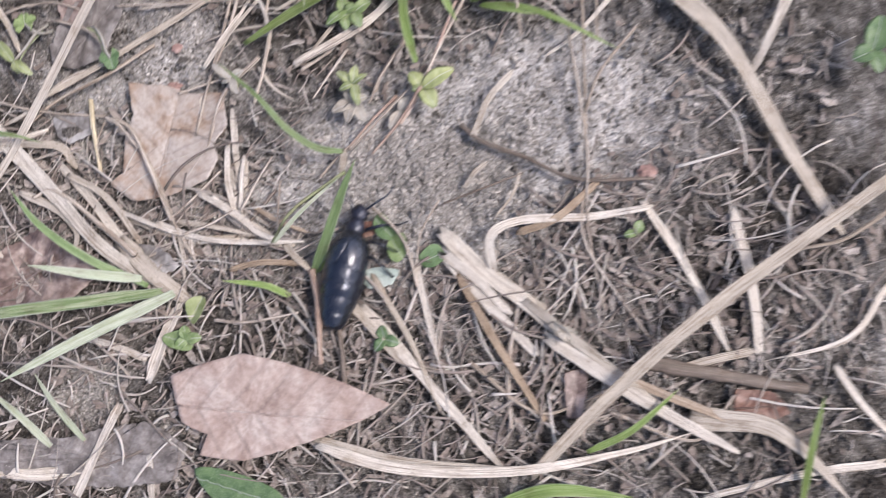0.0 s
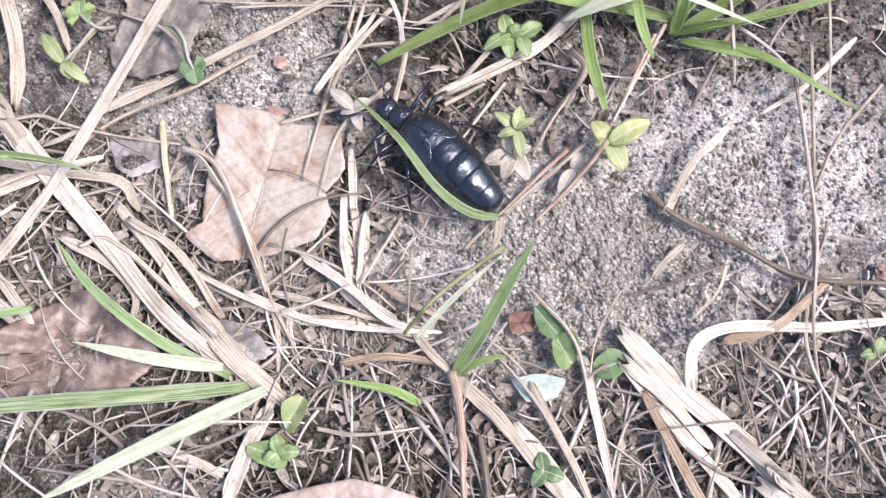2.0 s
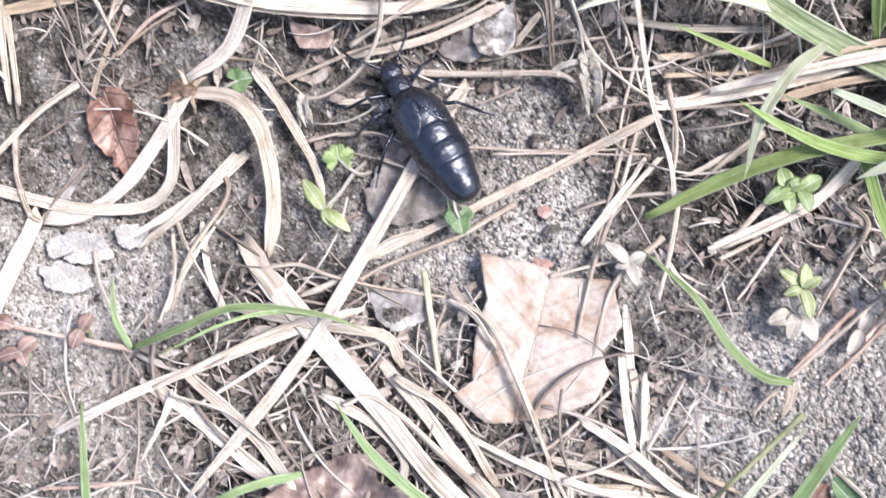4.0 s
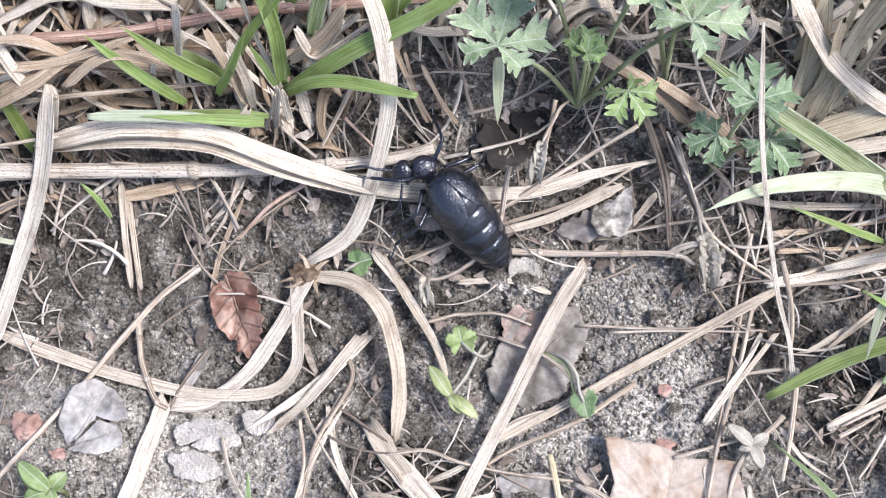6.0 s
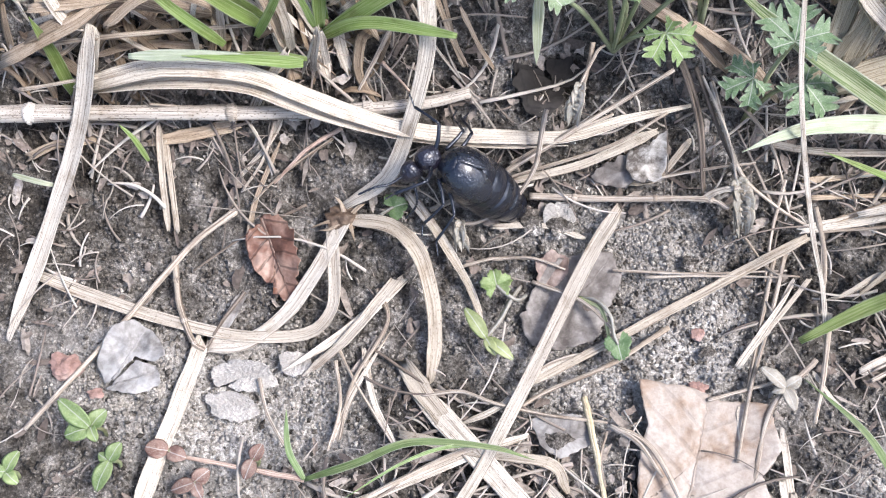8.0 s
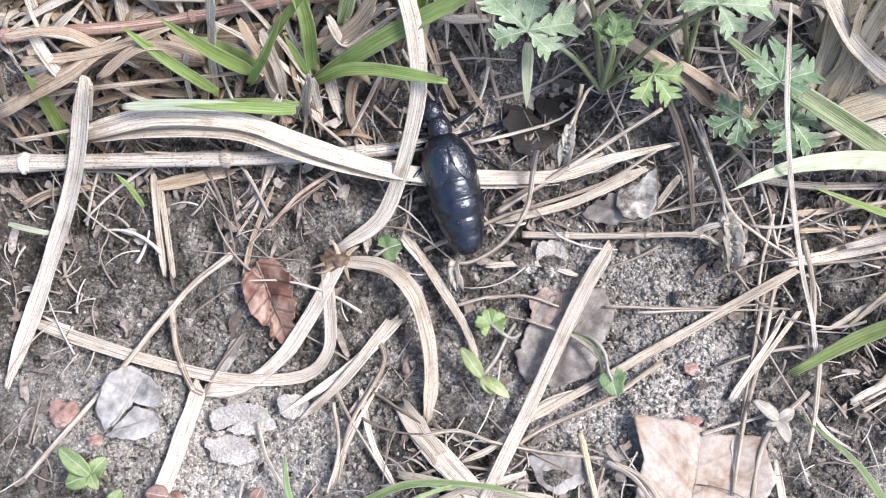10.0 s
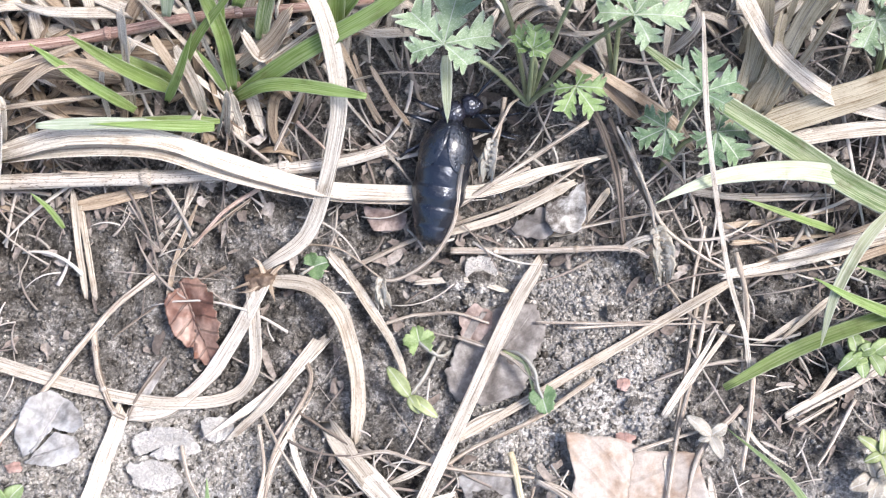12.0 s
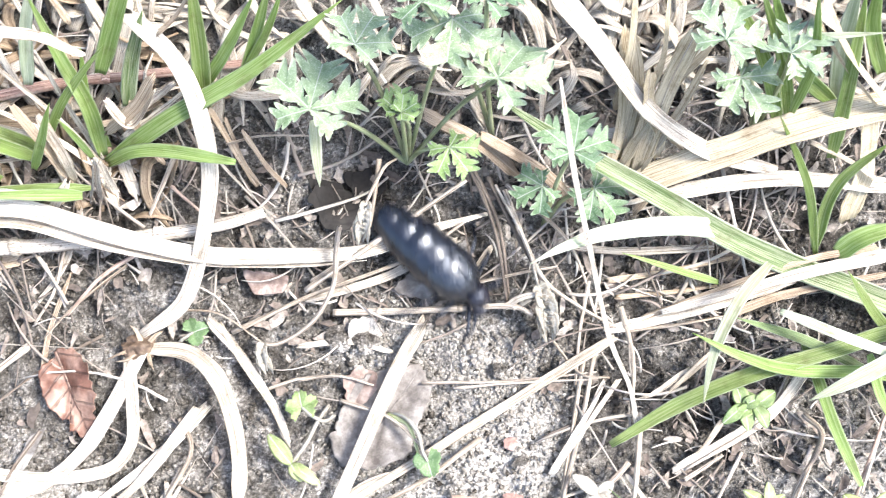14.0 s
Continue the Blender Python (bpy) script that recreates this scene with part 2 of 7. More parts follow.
def shell_material(name, tone, rough, pits, depth, wrinkle):
    """Black beetle cuticle with a blue sheen, fine pits and wrinkles, a few dust grains."""
    m, n, l, bsdf = material(name)
    co = n.new("ShaderNodeTexCoord").outputs["Object"]
    v = n.new("ShaderNodeTexVoronoi")
    v.inputs["Scale"].default_value = pits
    l.new(co, v.inputs["Vector"])
    folds = noise_tex(n, l, scaled(n, l, co, (1.0, 0.45, 0.45)), 1300, 3, 0.6)
    smear = noise_tex(n, l, co, 260, 4)
    dust = noise_tex(n, l, co, 2600, 2)
    r = ramp(n, [(0.35, tone), (0.7, tuple(1.7 * c for c in tone))])
    l.new(smear.outputs[0], r.inputs[0])
    grain = ramp(n, [(0.735, (0, 0, 0)), (0.76, (1, 1, 1))])
    l.new(dust.outputs[0], grain.inputs[0])
    l.new(mixed(n, l, "MIX", grain.outputs[0], r.outputs[0], (0.38, 0.36, 0.34)), bsdf.inputs["Base Color"])
    rr = n.new("ShaderNodeMapRange")
    rr.inputs["From Min"].default_value, rr.inputs["From Max"].default_value = 0.3, 0.7
    rr.inputs["To Min"].default_value, rr.inputs["To Max"].default_value = rough - 0.07, rough + 0.14
    l.new(smear.outputs[0], rr.inputs["Value"])
    l.new(rr.outputs[0], bsdf.inputs["Roughness"])
    bsdf.inputs["Specular IOR Level"].default_value = 0.6
    bsdf.inputs["Coat Weight"].default_value, bsdf.inputs["Coat Roughness"].default_value, bsdf.inputs["Coat IOR"].default_value = 0.4, 0.24, 1.6
    bsdf.inputs["Specular Tint"].default_value = (0.74, 0.83, 1.0, 1)
    height = n.new("ShaderNodeMath")
    height.operation, height.inputs[1].default_value = "MULTIPLY_ADD", wrinkle
    l.new(folds.outputs[0], height.inputs[0]), l.new(v.outputs[0], height.inputs[2])
    bumped(n, l, bsdf, height.outputs[0], 0.7, depth)
    return m


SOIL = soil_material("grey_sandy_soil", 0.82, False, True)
CRUMB = soil_material("soil_crumbs", 1.08, True)
CRUST = soil_material("pale_soil_crust", 1.8, False, False, 0.6)
CRUMB_PALE = soil_material("pale_sand_crumbs", 1.5, True, False, 0.7)
LITTER = litter_material()
FLAKE = flake_material()
STRAW = blade_material("dry_straw", [(0.30, (0.16, 0.125, 0.097)), (0.375, (0.355, 0.305, 0.25)), (0.45, (0.525, 0.475, 0.41)), (0.60, (0.72, 0.68, 0.61))], speckle=0.5)
STRAW_BROWN = blade_material("brown_straw", [(0.30, (0.19, 0.135, 0.092)), (0.44, (0.36, 0.28, 0.205)), (0.62, (0.55, 0.46, 0.36))], speckle=0.5)
STRAW_YELLOW = blade_material("yellow_straw", [(0.32, (0.27, 0.215, 0.135)), (0.44, (0.49, 0.42, 0.30)), (0.62, (0.66, 0.60, 0.47))], speckle=0.4)
STEM = blade_material("dry_stem", [(0.34, (0.19, 0.15, 0.12)), (0.48, (0.36, 0.31, 0.26)), (0.62, (0.56, 0.51, 0.45))], glow_through=0.1)
STEM_DARK = blade_material("dark_stem", [(0.3, (0.07, 0.055, 0.045)), (0.5, (0.13, 0.105, 0.085)), (0.65, (0.22, 0.18, 0.15))], glow_through=0.0)
STEM_PINK = blade_material("pinkish_stem", [(0.3, (0.30, 0.20, 0.165)), (0.5, (0.45, 0.34, 0.285)), (0.65, (0.62, 0.53, 0.47))], glow_through=0.1)
STEM_YELLOW = blade_material("yellow_stem", [(0.3, (0.34, 0.265, 0.15)), (0.5, (0.50, 0.43, 0.29)), (0.65, (0.66, 0.60, 0.46))], glow_through=0.1)
STEM_GREEN = blade_material("greenish_stem", [(0.3, (0.16, 0.20, 0.10)), (0.5, (0.28, 0.32, 0.18)), (0.65, (0.42, 0.45, 0.30))], glow_through=0.15, speckle=0.1)
BARK_PALE = blade_material("pale_bark", [(0.34, (0.15, 0.127, 0.11)), (0.42, (0.36, 0.33, 0.30)), (0.55, (0.57, 0.54, 0.50))], glow_through=0.0, speckle=0.8, gloss=0.8)
BARK_RED = blade_material("reddish_bark", [(0.3, (0.14, 0.08, 0.065)), (0.48, (0.26, 0.165, 0.135)), (0.64, (0.42, 0.33, 0.29))], glow_through=0.0, speckle=0.5, gloss=0.8)
GREEN = blade_material("green_blade", [(0.32, (0.195, 0.305, 0.08)), (0.48, (0.28, 0.40, 0.125)), (0.64, (0.43, 0.53, 0.26))], glow_through=0.5, speckle=0.03, gloss=0.4)
GREEN_PALE = blade_material("pale_green_blade", [(0.32, (0.34, 0.405, 0.255)), (0.48, (0.45, 0.51, 0.375)), (0.62, (0.58, 0.625, 0.52))], glow_through=0.35, speckle=0.03, gloss=0.4)
GREEN_DARK = blade_material("dark_green_blade", [(0.32, (0.11, 0.18, 0.065)), (0.5, (0.18, 0.27, 0.11)), (0.66, (0.31, 0.39, 0.21))], glow_through=0.2, speckle=0.05, gloss=0.42)
GREEN_STRIPE = blade_material("striped_green_blade", [(0.36, (0.12, 0.205, 0.075)), (0.46, (0.215, 0.315, 0.13)), (0.57, (0.45, 0.52, 0.36))], glow_through=0.3, speckle=0.03, gloss=0.42)
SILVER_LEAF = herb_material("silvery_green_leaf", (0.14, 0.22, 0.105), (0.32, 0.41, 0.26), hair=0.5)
# shaded copy of the silvery leaf, the shade is in its colour
SILVER_SHADED = herb_material("shaded_green_leaf", (0.085, 0.165, 0.075), (0.20, 0.30, 0.165), hair=0.35)
BUD_LEAF = herb_material("bright_young_leaf", (0.15, 0.255, 0.07), (0.31, 0.43, 0.165), hair=0.3)
HERB = herb_material("herb_leaf", (0.13, 0.215, 0.065), (0.31, 0.395, 0.175), hair=0.25)
HERB_DARK = herb_material("dark_herb_leaf", (0.07, 0.14, 0.055), (0.18, 0.28, 0.12), hair=0.25)
HERB_YELLOW = herb_material("yellow_green_leaf", (0.21, 0.265, 0.085), (0.41, 0.45, 0.22), hair=0.25)
HERB_RED = herb_material("reddish_leaf", (0.15, 0.075, 0.06), (0.34, 0.23, 0.19), hair=0.3)
LEAF_BEIGE = leaf_material("beige_dead_leaf", [(0.34, (0.25, 0.155, 0.10)), (0.43, (0.345, 0.265, 0.205)), (0.50, (0.395, 0.335, 0.285)), (0.66, (0.435, 0.39, 0.35))], 1.5, 0.2)
LEAF_PINK = leaf_material("pinkish_dead_leaf", [(0.34, (0.27, 0.19, 0.155)), (0.5, (0.39, 0.305, 0.262)), (0.66, (0.48, 0.41, 0.365))], 1.1, 0.22)
LEAF_BROWN = leaf_material("brown_dead_leaf", [(0.34, (0.095, 0.062, 0.05)), (0.48, (0.20, 0.142, 0.12)), (0.62, (0.36, 0.285, 0.247))], 1.9, 0.12, gloss=0.45, patch=260)
KNOT = leaf_material("brown_fibre_knot", [(0.36, (0.10, 0.062, 0.04)), (0.5, (0.22, 0.145, 0.095)), (0.64, (0.40, 0.30, 0.21))], 6.0, 0.5, patch=500)
LEAF_RED = leaf_material("red_brown_dead_leaf", [(0.34, (0.085, 0.038, 0.026)), (0.48, (0.18, 0.088, 0.06)), (0.62, (0.33, 0.215, 0.165))], 2.4, 0.6, gloss=0.4)
LEAF_GREY = leaf_material("grey_dead_leaf", [(0.34, (0.12, 0.106, 0.096)), (0.46, (0.225, 0.21, 0.197)), (0.62, (0.42, 0.405, 0.385))], 2.0, 0.15)
LEAF_DARK = leaf_material("dark_dead_leaf", [(0.36, (0.10, 0.086, 0.077)), (0.5, (0.19, 0.17, 0.156)), (0.64, (0.31, 0.288, 0.27))], 2.0, 0.12, patch=330)
LEAF_MOTTLED = leaf_material("dusty_mottled_dead_leaf", [(0.40, (0.09, 0.075, 0.064)), (0.48, (0.25, 0.235, 0.218)), (0.60, (0.50, 0.485, 0.46))], 2.0, 0.1, patch=420)
WITHERED = herb_material("withered_leaf", (0.29, 0.255, 0.21), (0.49, 0.45, 0.39), hair=0.6)
BARK_FLAKE = leaf_material("grey_bark_flake", [(0.36, (0.16, 0.15, 0.142)), (0.46, (0.31, 0.30, 0.29)), (0.62, (0.45, 0.44, 0.43))], 2.0, 0.1)
# near-black colour that stands for the deep shade under the herbs
LEAF_SHADE = leaf_material("shade_black_leaf", [(0.34, (0.012, 0.010, 0.009)), (0.48, (0.022, 0.019, 0.017)), (0.64, (0.05, 0.044, 0.04))], 2.0, 0.3, gloss=0.85)
FLAKE_GREEN = leaf_material("pale_green_flake", [(0.3, (0.25, 0.32, 0.275)), (0.5, (0.36, 0.425, 0.375)), (0.7, (0.48, 0.53, 0.475))], 1.2, 0.1)
BRICK = leaf_material("brick_chip", [(0.34, (0.20, 0.115, 0.095)), (0.5, (0.31, 0.20, 0.17)), (0.64, (0.41, 0.305, 0.27))], 0.01, 0.0, gloss=0.9, through=0.0)
SHELL = shell_material("black_abdomen", (0.004, 0.005, 0.009), 0.27, 900, 0.00014, 1.8)
SHELL_WRINKLED = shell_material("black_wing_case", (0.004, 0.005, 0.009), 0.24, 3000, 0.0002, 0.9)
for sock, v in (("Coat Weight", 0.8), ("Coat Roughness", 0.22)):
    SHELL_WRINKLED.node_tree.nodes["Principled BSDF"].inputs[sock].default_value = v
SHELL_PITTED = shell_material("black_pitted_cuticle", (0.007, 0.006, 0.011), 0.3, 2600, 0.00022, 0.4)


# ---- the lie of the land ----
def hill(x, y):
    """Height of the soil in millimetres: level, then a bank that climbs into the grass."""
    u = max(0.0, y - 10.0)
    hollow = 7.0 * math.exp(-((x + 9) / 10) ** 2 - ((y - 49) / 5) ** 2)
    if u < 36:
        return 0.0085 * u * u - hollow
    return 11.016 + 0.612 * (min(u, 80.0) - 36) + 0.15 * max(0.0, min(u, 400.0) - 80) - hollow


def spread(low, high, step, reach):
    xs = list(np.arange(low, high + 0.5 * step, step))
    d = step
    while xs[-1] < reach:
        d *= 1.35
        xs.append(xs[-1] + d)
    d = step
    while xs[0] > -reach:
        d *= 1.35
        xs.insert(0, xs[0] - d)
    return xs


def mesh_of(name, verts, faces, mat, uvs=None, smooth=True):
    me = bpy.data.meshes.new(name)
    me.from_pydata(verts, [], faces)
    if uvs is not None:
        layer = me.uv_layers.new()
        idx = np.empty(len(me.loops), dtype=np.int32)
        me.loops.foreach_get("vertex_index", idx)
        layer.data.foreach_set("uv", np.asarray(uvs, dtype=np.float32)[idx].ravel())
    if mat:
        me.materials.append(mat)
    if smooth:
        me.polygons.foreach_set("use_smooth", np.ones(len(me.polygons), dtype=bool))
    me.update()
    return me


def relief(x, y):
    """Lumps of the soil surface, in millimetres, at or below the lie of the land."""
    p = Vector((x, y, 0.0))
    v = 1.5 * noise.noise(p * 0.045) + 1.1 * noise.noise(p * 0.16) + 0.9 * noise.noise(p * 0.42) + 0.6 * noise.noise(p * 0.95)
    crack = max(0.0, 1 - 9 * abs(noise.noise(p * 0.21 + Vector((5, 8, 3))))) * max(0.0, noise.noise(p * 0.05 + Vector((2, 9, 4))))
    return v - 1.1 - 1.6 * crack


def ground_height(x, y):
    return hill(x, y) + relief(x, y)


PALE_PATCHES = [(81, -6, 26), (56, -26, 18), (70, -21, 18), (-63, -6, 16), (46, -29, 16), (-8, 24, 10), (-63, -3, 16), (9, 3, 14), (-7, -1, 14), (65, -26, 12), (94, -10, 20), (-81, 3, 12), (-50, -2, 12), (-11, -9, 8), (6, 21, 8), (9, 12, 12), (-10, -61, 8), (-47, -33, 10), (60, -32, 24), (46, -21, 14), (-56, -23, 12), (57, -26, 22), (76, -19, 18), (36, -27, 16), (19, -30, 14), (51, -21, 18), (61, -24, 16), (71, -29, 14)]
xs, ys = spread(-112, 150, 0.7, 60000), spread(-96, 96, 0.7, 60000)
verts, faces = [], []
for y in ys:
    for x in xs:
        near = abs(x) < 400 and abs(y) < 400
        verts.append((x * MM, y * MM, (ground_height(x, y) if near else hill(x, y)) * MM))
w = len(xs)
for j in range(len(ys) - 1):
    for i in range(w - 1):
        faces.append((j * w + i, j * w + i + 1, j * w + w + i + 1, j * w + w + i))
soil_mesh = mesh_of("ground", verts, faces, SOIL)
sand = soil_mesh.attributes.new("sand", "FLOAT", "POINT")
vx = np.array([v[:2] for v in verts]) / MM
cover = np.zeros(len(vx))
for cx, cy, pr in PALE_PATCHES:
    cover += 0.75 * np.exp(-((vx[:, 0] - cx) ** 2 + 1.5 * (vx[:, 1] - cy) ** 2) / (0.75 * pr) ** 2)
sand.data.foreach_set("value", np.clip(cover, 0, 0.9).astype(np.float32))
ground = tagged(new("ground", soil_mesh), "dry grey-brown sandy soil with crumbs and a grassy bank", "soil", "", "structure")


# ---- makers ----
def curve_points(pts, n):
    """Catmull-Rom through a few bends."""
    p = [Vector(q) for q in pts]
    p = [2 * p[0] - p[1]] + p + [2 * p[-1] - p[-2]]
    out = []
    m = len(p) - 3
    for k in range(n + 1):
        s = min(m * k / n, m - 1e-6)
        i, f = int(s), s - int(s)
        a, b, c, d = p[i:i + 4]
        out.append(0.5 * ((2 * b) + (c - a) * f + (2 * a - 5 * b + 4 * c - d) * f * f + (3 * b - a - 3 * c + d) * f ** 3))
    return out


def sweep(pts, half, thick, fold=0.0, roll=0.0, twist=0.0, rings=22, sides=10, wob=0.0, face=(0, 0, 1), fray=0.0):
    """A closed strip or rod along pts. half(s): half width; thick: half thickness; fold: depth of the crease. Millimetres."""
    line = curve_points(pts, rings)
    verts, uvs, faces = [], [], []
    run = 0.0
    seed = random.random() * 90
    for k, c in enumerate(line):
        s = k / rings
        t = (line[min(k + 1, rings)] - line[max(k - 1, 0)]).normalized()
        if k:
            run += (line[k] - line[k - 1]).length
        side = t.cross(Vector(face))
        side = side.normalized() if side.length > 1e-4 else Vector((1, 0, 0))
        up = side.cross(t)
        a = radians(roll + twist * (s - 0.5))
        side, up = side * math.cos(a) + up * math.sin(a), up * math.cos(a) - side * math.sin(a)
        h = half(s)
        if wob:
            h *= 1 + wob * noise.noise(Vector((seed, s * 9, 0)))
            c = c + side * (h * wob * noise.noise(Vector((seed, 3, s * 6))))
        th = thick if thick > 0 else -thick * h
        for j in range(sides):
            b = 2 * math.pi * j / sides
            u = math.cos(b)
            lift = fold * h * (abs(u) - 0.5)
            torn = t * (fray * h * (0.5 + noise.noise(Vector((seed, 2.3 * u, k)))) * (1 if k else -1)) if fray and k in (0, rings) else Vector()
            verts.append((c + side * (h * u) + up * (th * math.sin(b) + lift) + torn) * MM)
            uvs.append((h * u, run))
    for k in range(rings):
        for j in range(sides):
            a, b = k * sides + j, k * sides + (j + 1) % sides
            faces.append((a, b, b + sides, a + sides))
    faces.append(tuple(reversed(range(sides))))
    faces.append(tuple(range(rings * sides, rings * sides + sides)))
    return verts, faces, uvs


def placed(name, mesh_parts, mat, parent=None, at=None):
    verts, faces, uvs = mesh_parts
    o = Vector(verts[0]) if at is None else Vector(at)
    ob = new(name, mesh_of(name, [Vector(v) - o for v in verts], faces, mat, uvs))
    if parent:
        ob.parent = parent
        ob.location = o - parent.location
    else:
        ob.location = o
    return ob


def tuft_base(name, at, label):
    ob = new(name)
    ob.location = Vector(at) * MM
    ob.empty_display_size = 0.004
    return tagged(ob, label, "grass", "grass tufts", "")


TINTS_STRAW = {"": STRAW, "brown": STRAW_BROWN, "yellow": STRAW_YELLOW}
TINTS_STEM = {"": STEM, "dark": STEM_DARK, "pink": STEM_PINK, "yellow": STEM_YELLOW, "green": STEM_GREEN}
TINTS_GREEN = {"": GREEN, "pale": GREEN_PALE, "dark": GREEN_DARK, "stripe": GREEN_STRIPE}
TINTS_TWIG = {"": STEM, "dark": STEM_DARK, "pale": BARK_PALE, "red": BARK_RED}


def midrib(blade, pts, w, fold, roll, twist, mat, face=(0, 0, 1)):
    """The raised nerve along the middle of a broad blade."""
    line = curve_points(pts, 12)
    low = 0.5 * fold * 0.5 * w
    rib = placed("midrib", sweep([p + Vector(face) * (0.05 - low) for p in line[:12]], lambda s: 0.13 * (1 - 0.6 * s), 0.06, 0, roll, twist, 24, 6, 0.0, face), mat)
    rib.parent = blade
    rib.location = rib.location - blade.matrix_basis.translation - (blade.parent.location if blade.parent else Vector())


def straw(pts, w, tip=0, tint="", tuft=None):
    """A flat dry blade. tip: 0 torn off at both ends, 1 narrowing, 2 running out to a point."""
    seed, cut, tear = random.uniform(0, 90), random.uniform(0.45, 0.9), random.uniform(0.3, 0.8)
    def half(s):
        end = {0: 1.0, 1: 1 - 0.35 * s, 2: max(0.08, 1 - s ** 2.2)}[tip]
        waver = 1 + 0.16 * noise.noise(Vector((seed, 4 * s, 0)))
        return 0.47 * w * end * waver * min(1.0, cut + 7 * s) * min(1.0, tear + 5 * (1 - s))
    fold, roll, twist = random.uniform(0.08, 0.32), random.uniform(-12, 12), random.uniform(-26, 26)
    ob = placed("blade" if tuft else "straw", sweep(pts, half, 0.08, fold, roll, twist, 26, 14, 0.10, fray=2.2), TINTS_STRAW[tint], tuft)
    if w > 2.0:
        midrib(ob, pts, w, fold, roll, twist, TINTS_STEM[""])
    if not tuft:
        size = "broad" if w > 2.4 else "narrow"
        colour = {"": "pale straw-coloured", "brown": "brownish", "yellow": "yellowish"}[tint]
        tagged(ob, f"{size} {colour} dry grass blade lying on litter", "dry grass", "dry grass blades")
    return ob


def stem(pts, w, tint=""):
    parts = sweep(pts, lambda s: 0.5 * w * (1 - 0.35 * s), -0.9, 0, 0, 0, 22, 7, 0.22)
    ob = placed("dry_stalk", parts, TINTS_STEM[tint])
    colour = {"": "tan dry", "dark": "dark brown dry", "pink": "pinkish tan", "yellow": "yellowish dry", "green": "greenish thin"}[tint]
    return tagged(ob, f"{colour} plant stem lying across the litter", "plant stem", "dry stems")


def twig(pts, w, tint=""):
    def half(s):
        knot = sum(0.12 * math.exp(-((s - k) / 0.018) ** 2) for k in (0.17, 0.46, 0.71))
        return 0.5 * w * (1 - 0.35 * s) * (1 + knot)
    parts = sweep(pts, half, -0.9, 0, 0, 0, 60, 10, 0.12)
    ob = placed("twig", parts, TINTS_TWIG[tint])
    if w > 1.0 and tint != "dark":
        line = curve_points(pts, 60)
        for k in (10, 28, 43):
            a = line[k]
            d = (line[k + 1] - a).normalized()
            r = 0.5 * w * (1 - 0.35 * k / 60)
            kn = placed("knot", sweep([a - d * 0.5 * r, a + Vector((0, 0, 0.12 * r)), a + d * 0.7 * r], lambda s: r * (1.04 + 0.22 * math.sin(math.pi * s)), -0.95, 0, 0, 0, 8, 10, 0.2), TINTS_TWIG[tint])
            kn.parent = ob
            kn.location = kn.location - ob.location
    colour = {"": "tan", "dark": "dark grey-brown", "pale": "whitish grey weathered", "red": "reddish brown"}[tint]
    return tagged(ob, f"{colour} woody twig with knots lying in dry grass", "twig", "twigs")


def green(pts, w, tip=2, tint="", blunt=False, tuft=None, face=(0, 0, 1)):
    def half(s):
        end = min(1.0, 0.45 + 3 * (1 - s)) if blunt else max(0.06, 1 - s ** (4 if tip == 2 else 2))
        return 0.5 * w * end * min(1.0, 0.6 + 2.5 * s)
    fold, roll, twist = random.uniform(0.35, 0.7), random.uniform(-10, 10), random.uniform(-18, 18)
    parts = sweep(pts, half, 0.11, fold, roll, twist, 26, 10, 0.04, face)
    ob = placed("blade" if tuft else "green_grass", parts, TINTS_GREEN[tint], tuft)
    across = np.abs(np.array(parts[2])[:, 0]).reshape(-1, 10)
    across /= across.max(axis=1, keepdims=True)
    ob.data.attributes.new("across", "FLOAT", "POINT").data.foreach_set("value", across.ravel().astype(np.float32))
    if w > 2.2:
        midrib(ob, pts, w, fold, roll, twist, GREEN_PALE, face)
    if not tuft:
        colour = {"": "fresh green", "pale": "pale whitish green", "dark": "dark green", "stripe": "green pale-striped"}[tint]
        tagged(ob, f"{colour} grass blade arching over dry litter", "grass", "grass blades")
    return ob


# ---- blades, stems and twigs, places in millimetres ----
tuft = tuft_base("withered_grass_tuft", (-38.6, 61.0, 20.2), "withered straw-coloured grass tuft spread flat on the soil")
straw([(-38.6, 61.0, 38.2), (-34.0, 57.0, 33.7), (-31.9, 52.2, 27.8), (-31.6, 45.8, 20.9), (-33.9, 38.1, 13.7), (-37.7, 30.9, 7.7), (-44.4, 27.1, 4.7)], 2.7, tip=0, tuft=tuft)
straw([(-44.2, 25.4, 4.5), (-48.6, 17.5, 3.1), (-53.2, 10.8, 1.6), (-59.2, 6.2, 1.0), (-64.8, 5.5, 0.8)], 2.6, tip=0, tuft=tuft)
straw([(-46.6, 24.0, 3.9), (-45.9, 15.6, 3.3), (-46.6, 10.5, 2.0), (-50.6, 7.3, 1.2), (-60.9, 7.0, 1.2), (-72.2, 9.6, 1.2), (-83.6, 13.2, 1.3), (-92.5, 16.5, 1.6)], 2.1, tip=0, tuft=tuft)
straw([(-44.8, 25.0, 3.9), (-37.3, 23.4, 6.0), (-33.0, 19.1, 6.2), (-30.9, 12.4, 4.5), (-30.4, 6.6, 2.5), (-31.0, 1.3, 0.8)], 2.6, tip=0, tuft=tuft)
tuft = tuft_base("grass_tuft", (-49.5, 46.2, 11.1), "fresh green grass tuft among dry litter")
straw([(-49.5, 46.2, 11.1), (-48.7, 47.1, 15.7), (-47.6, 48.5, 21.5)], 1.5, tip=0, tuft=tuft)
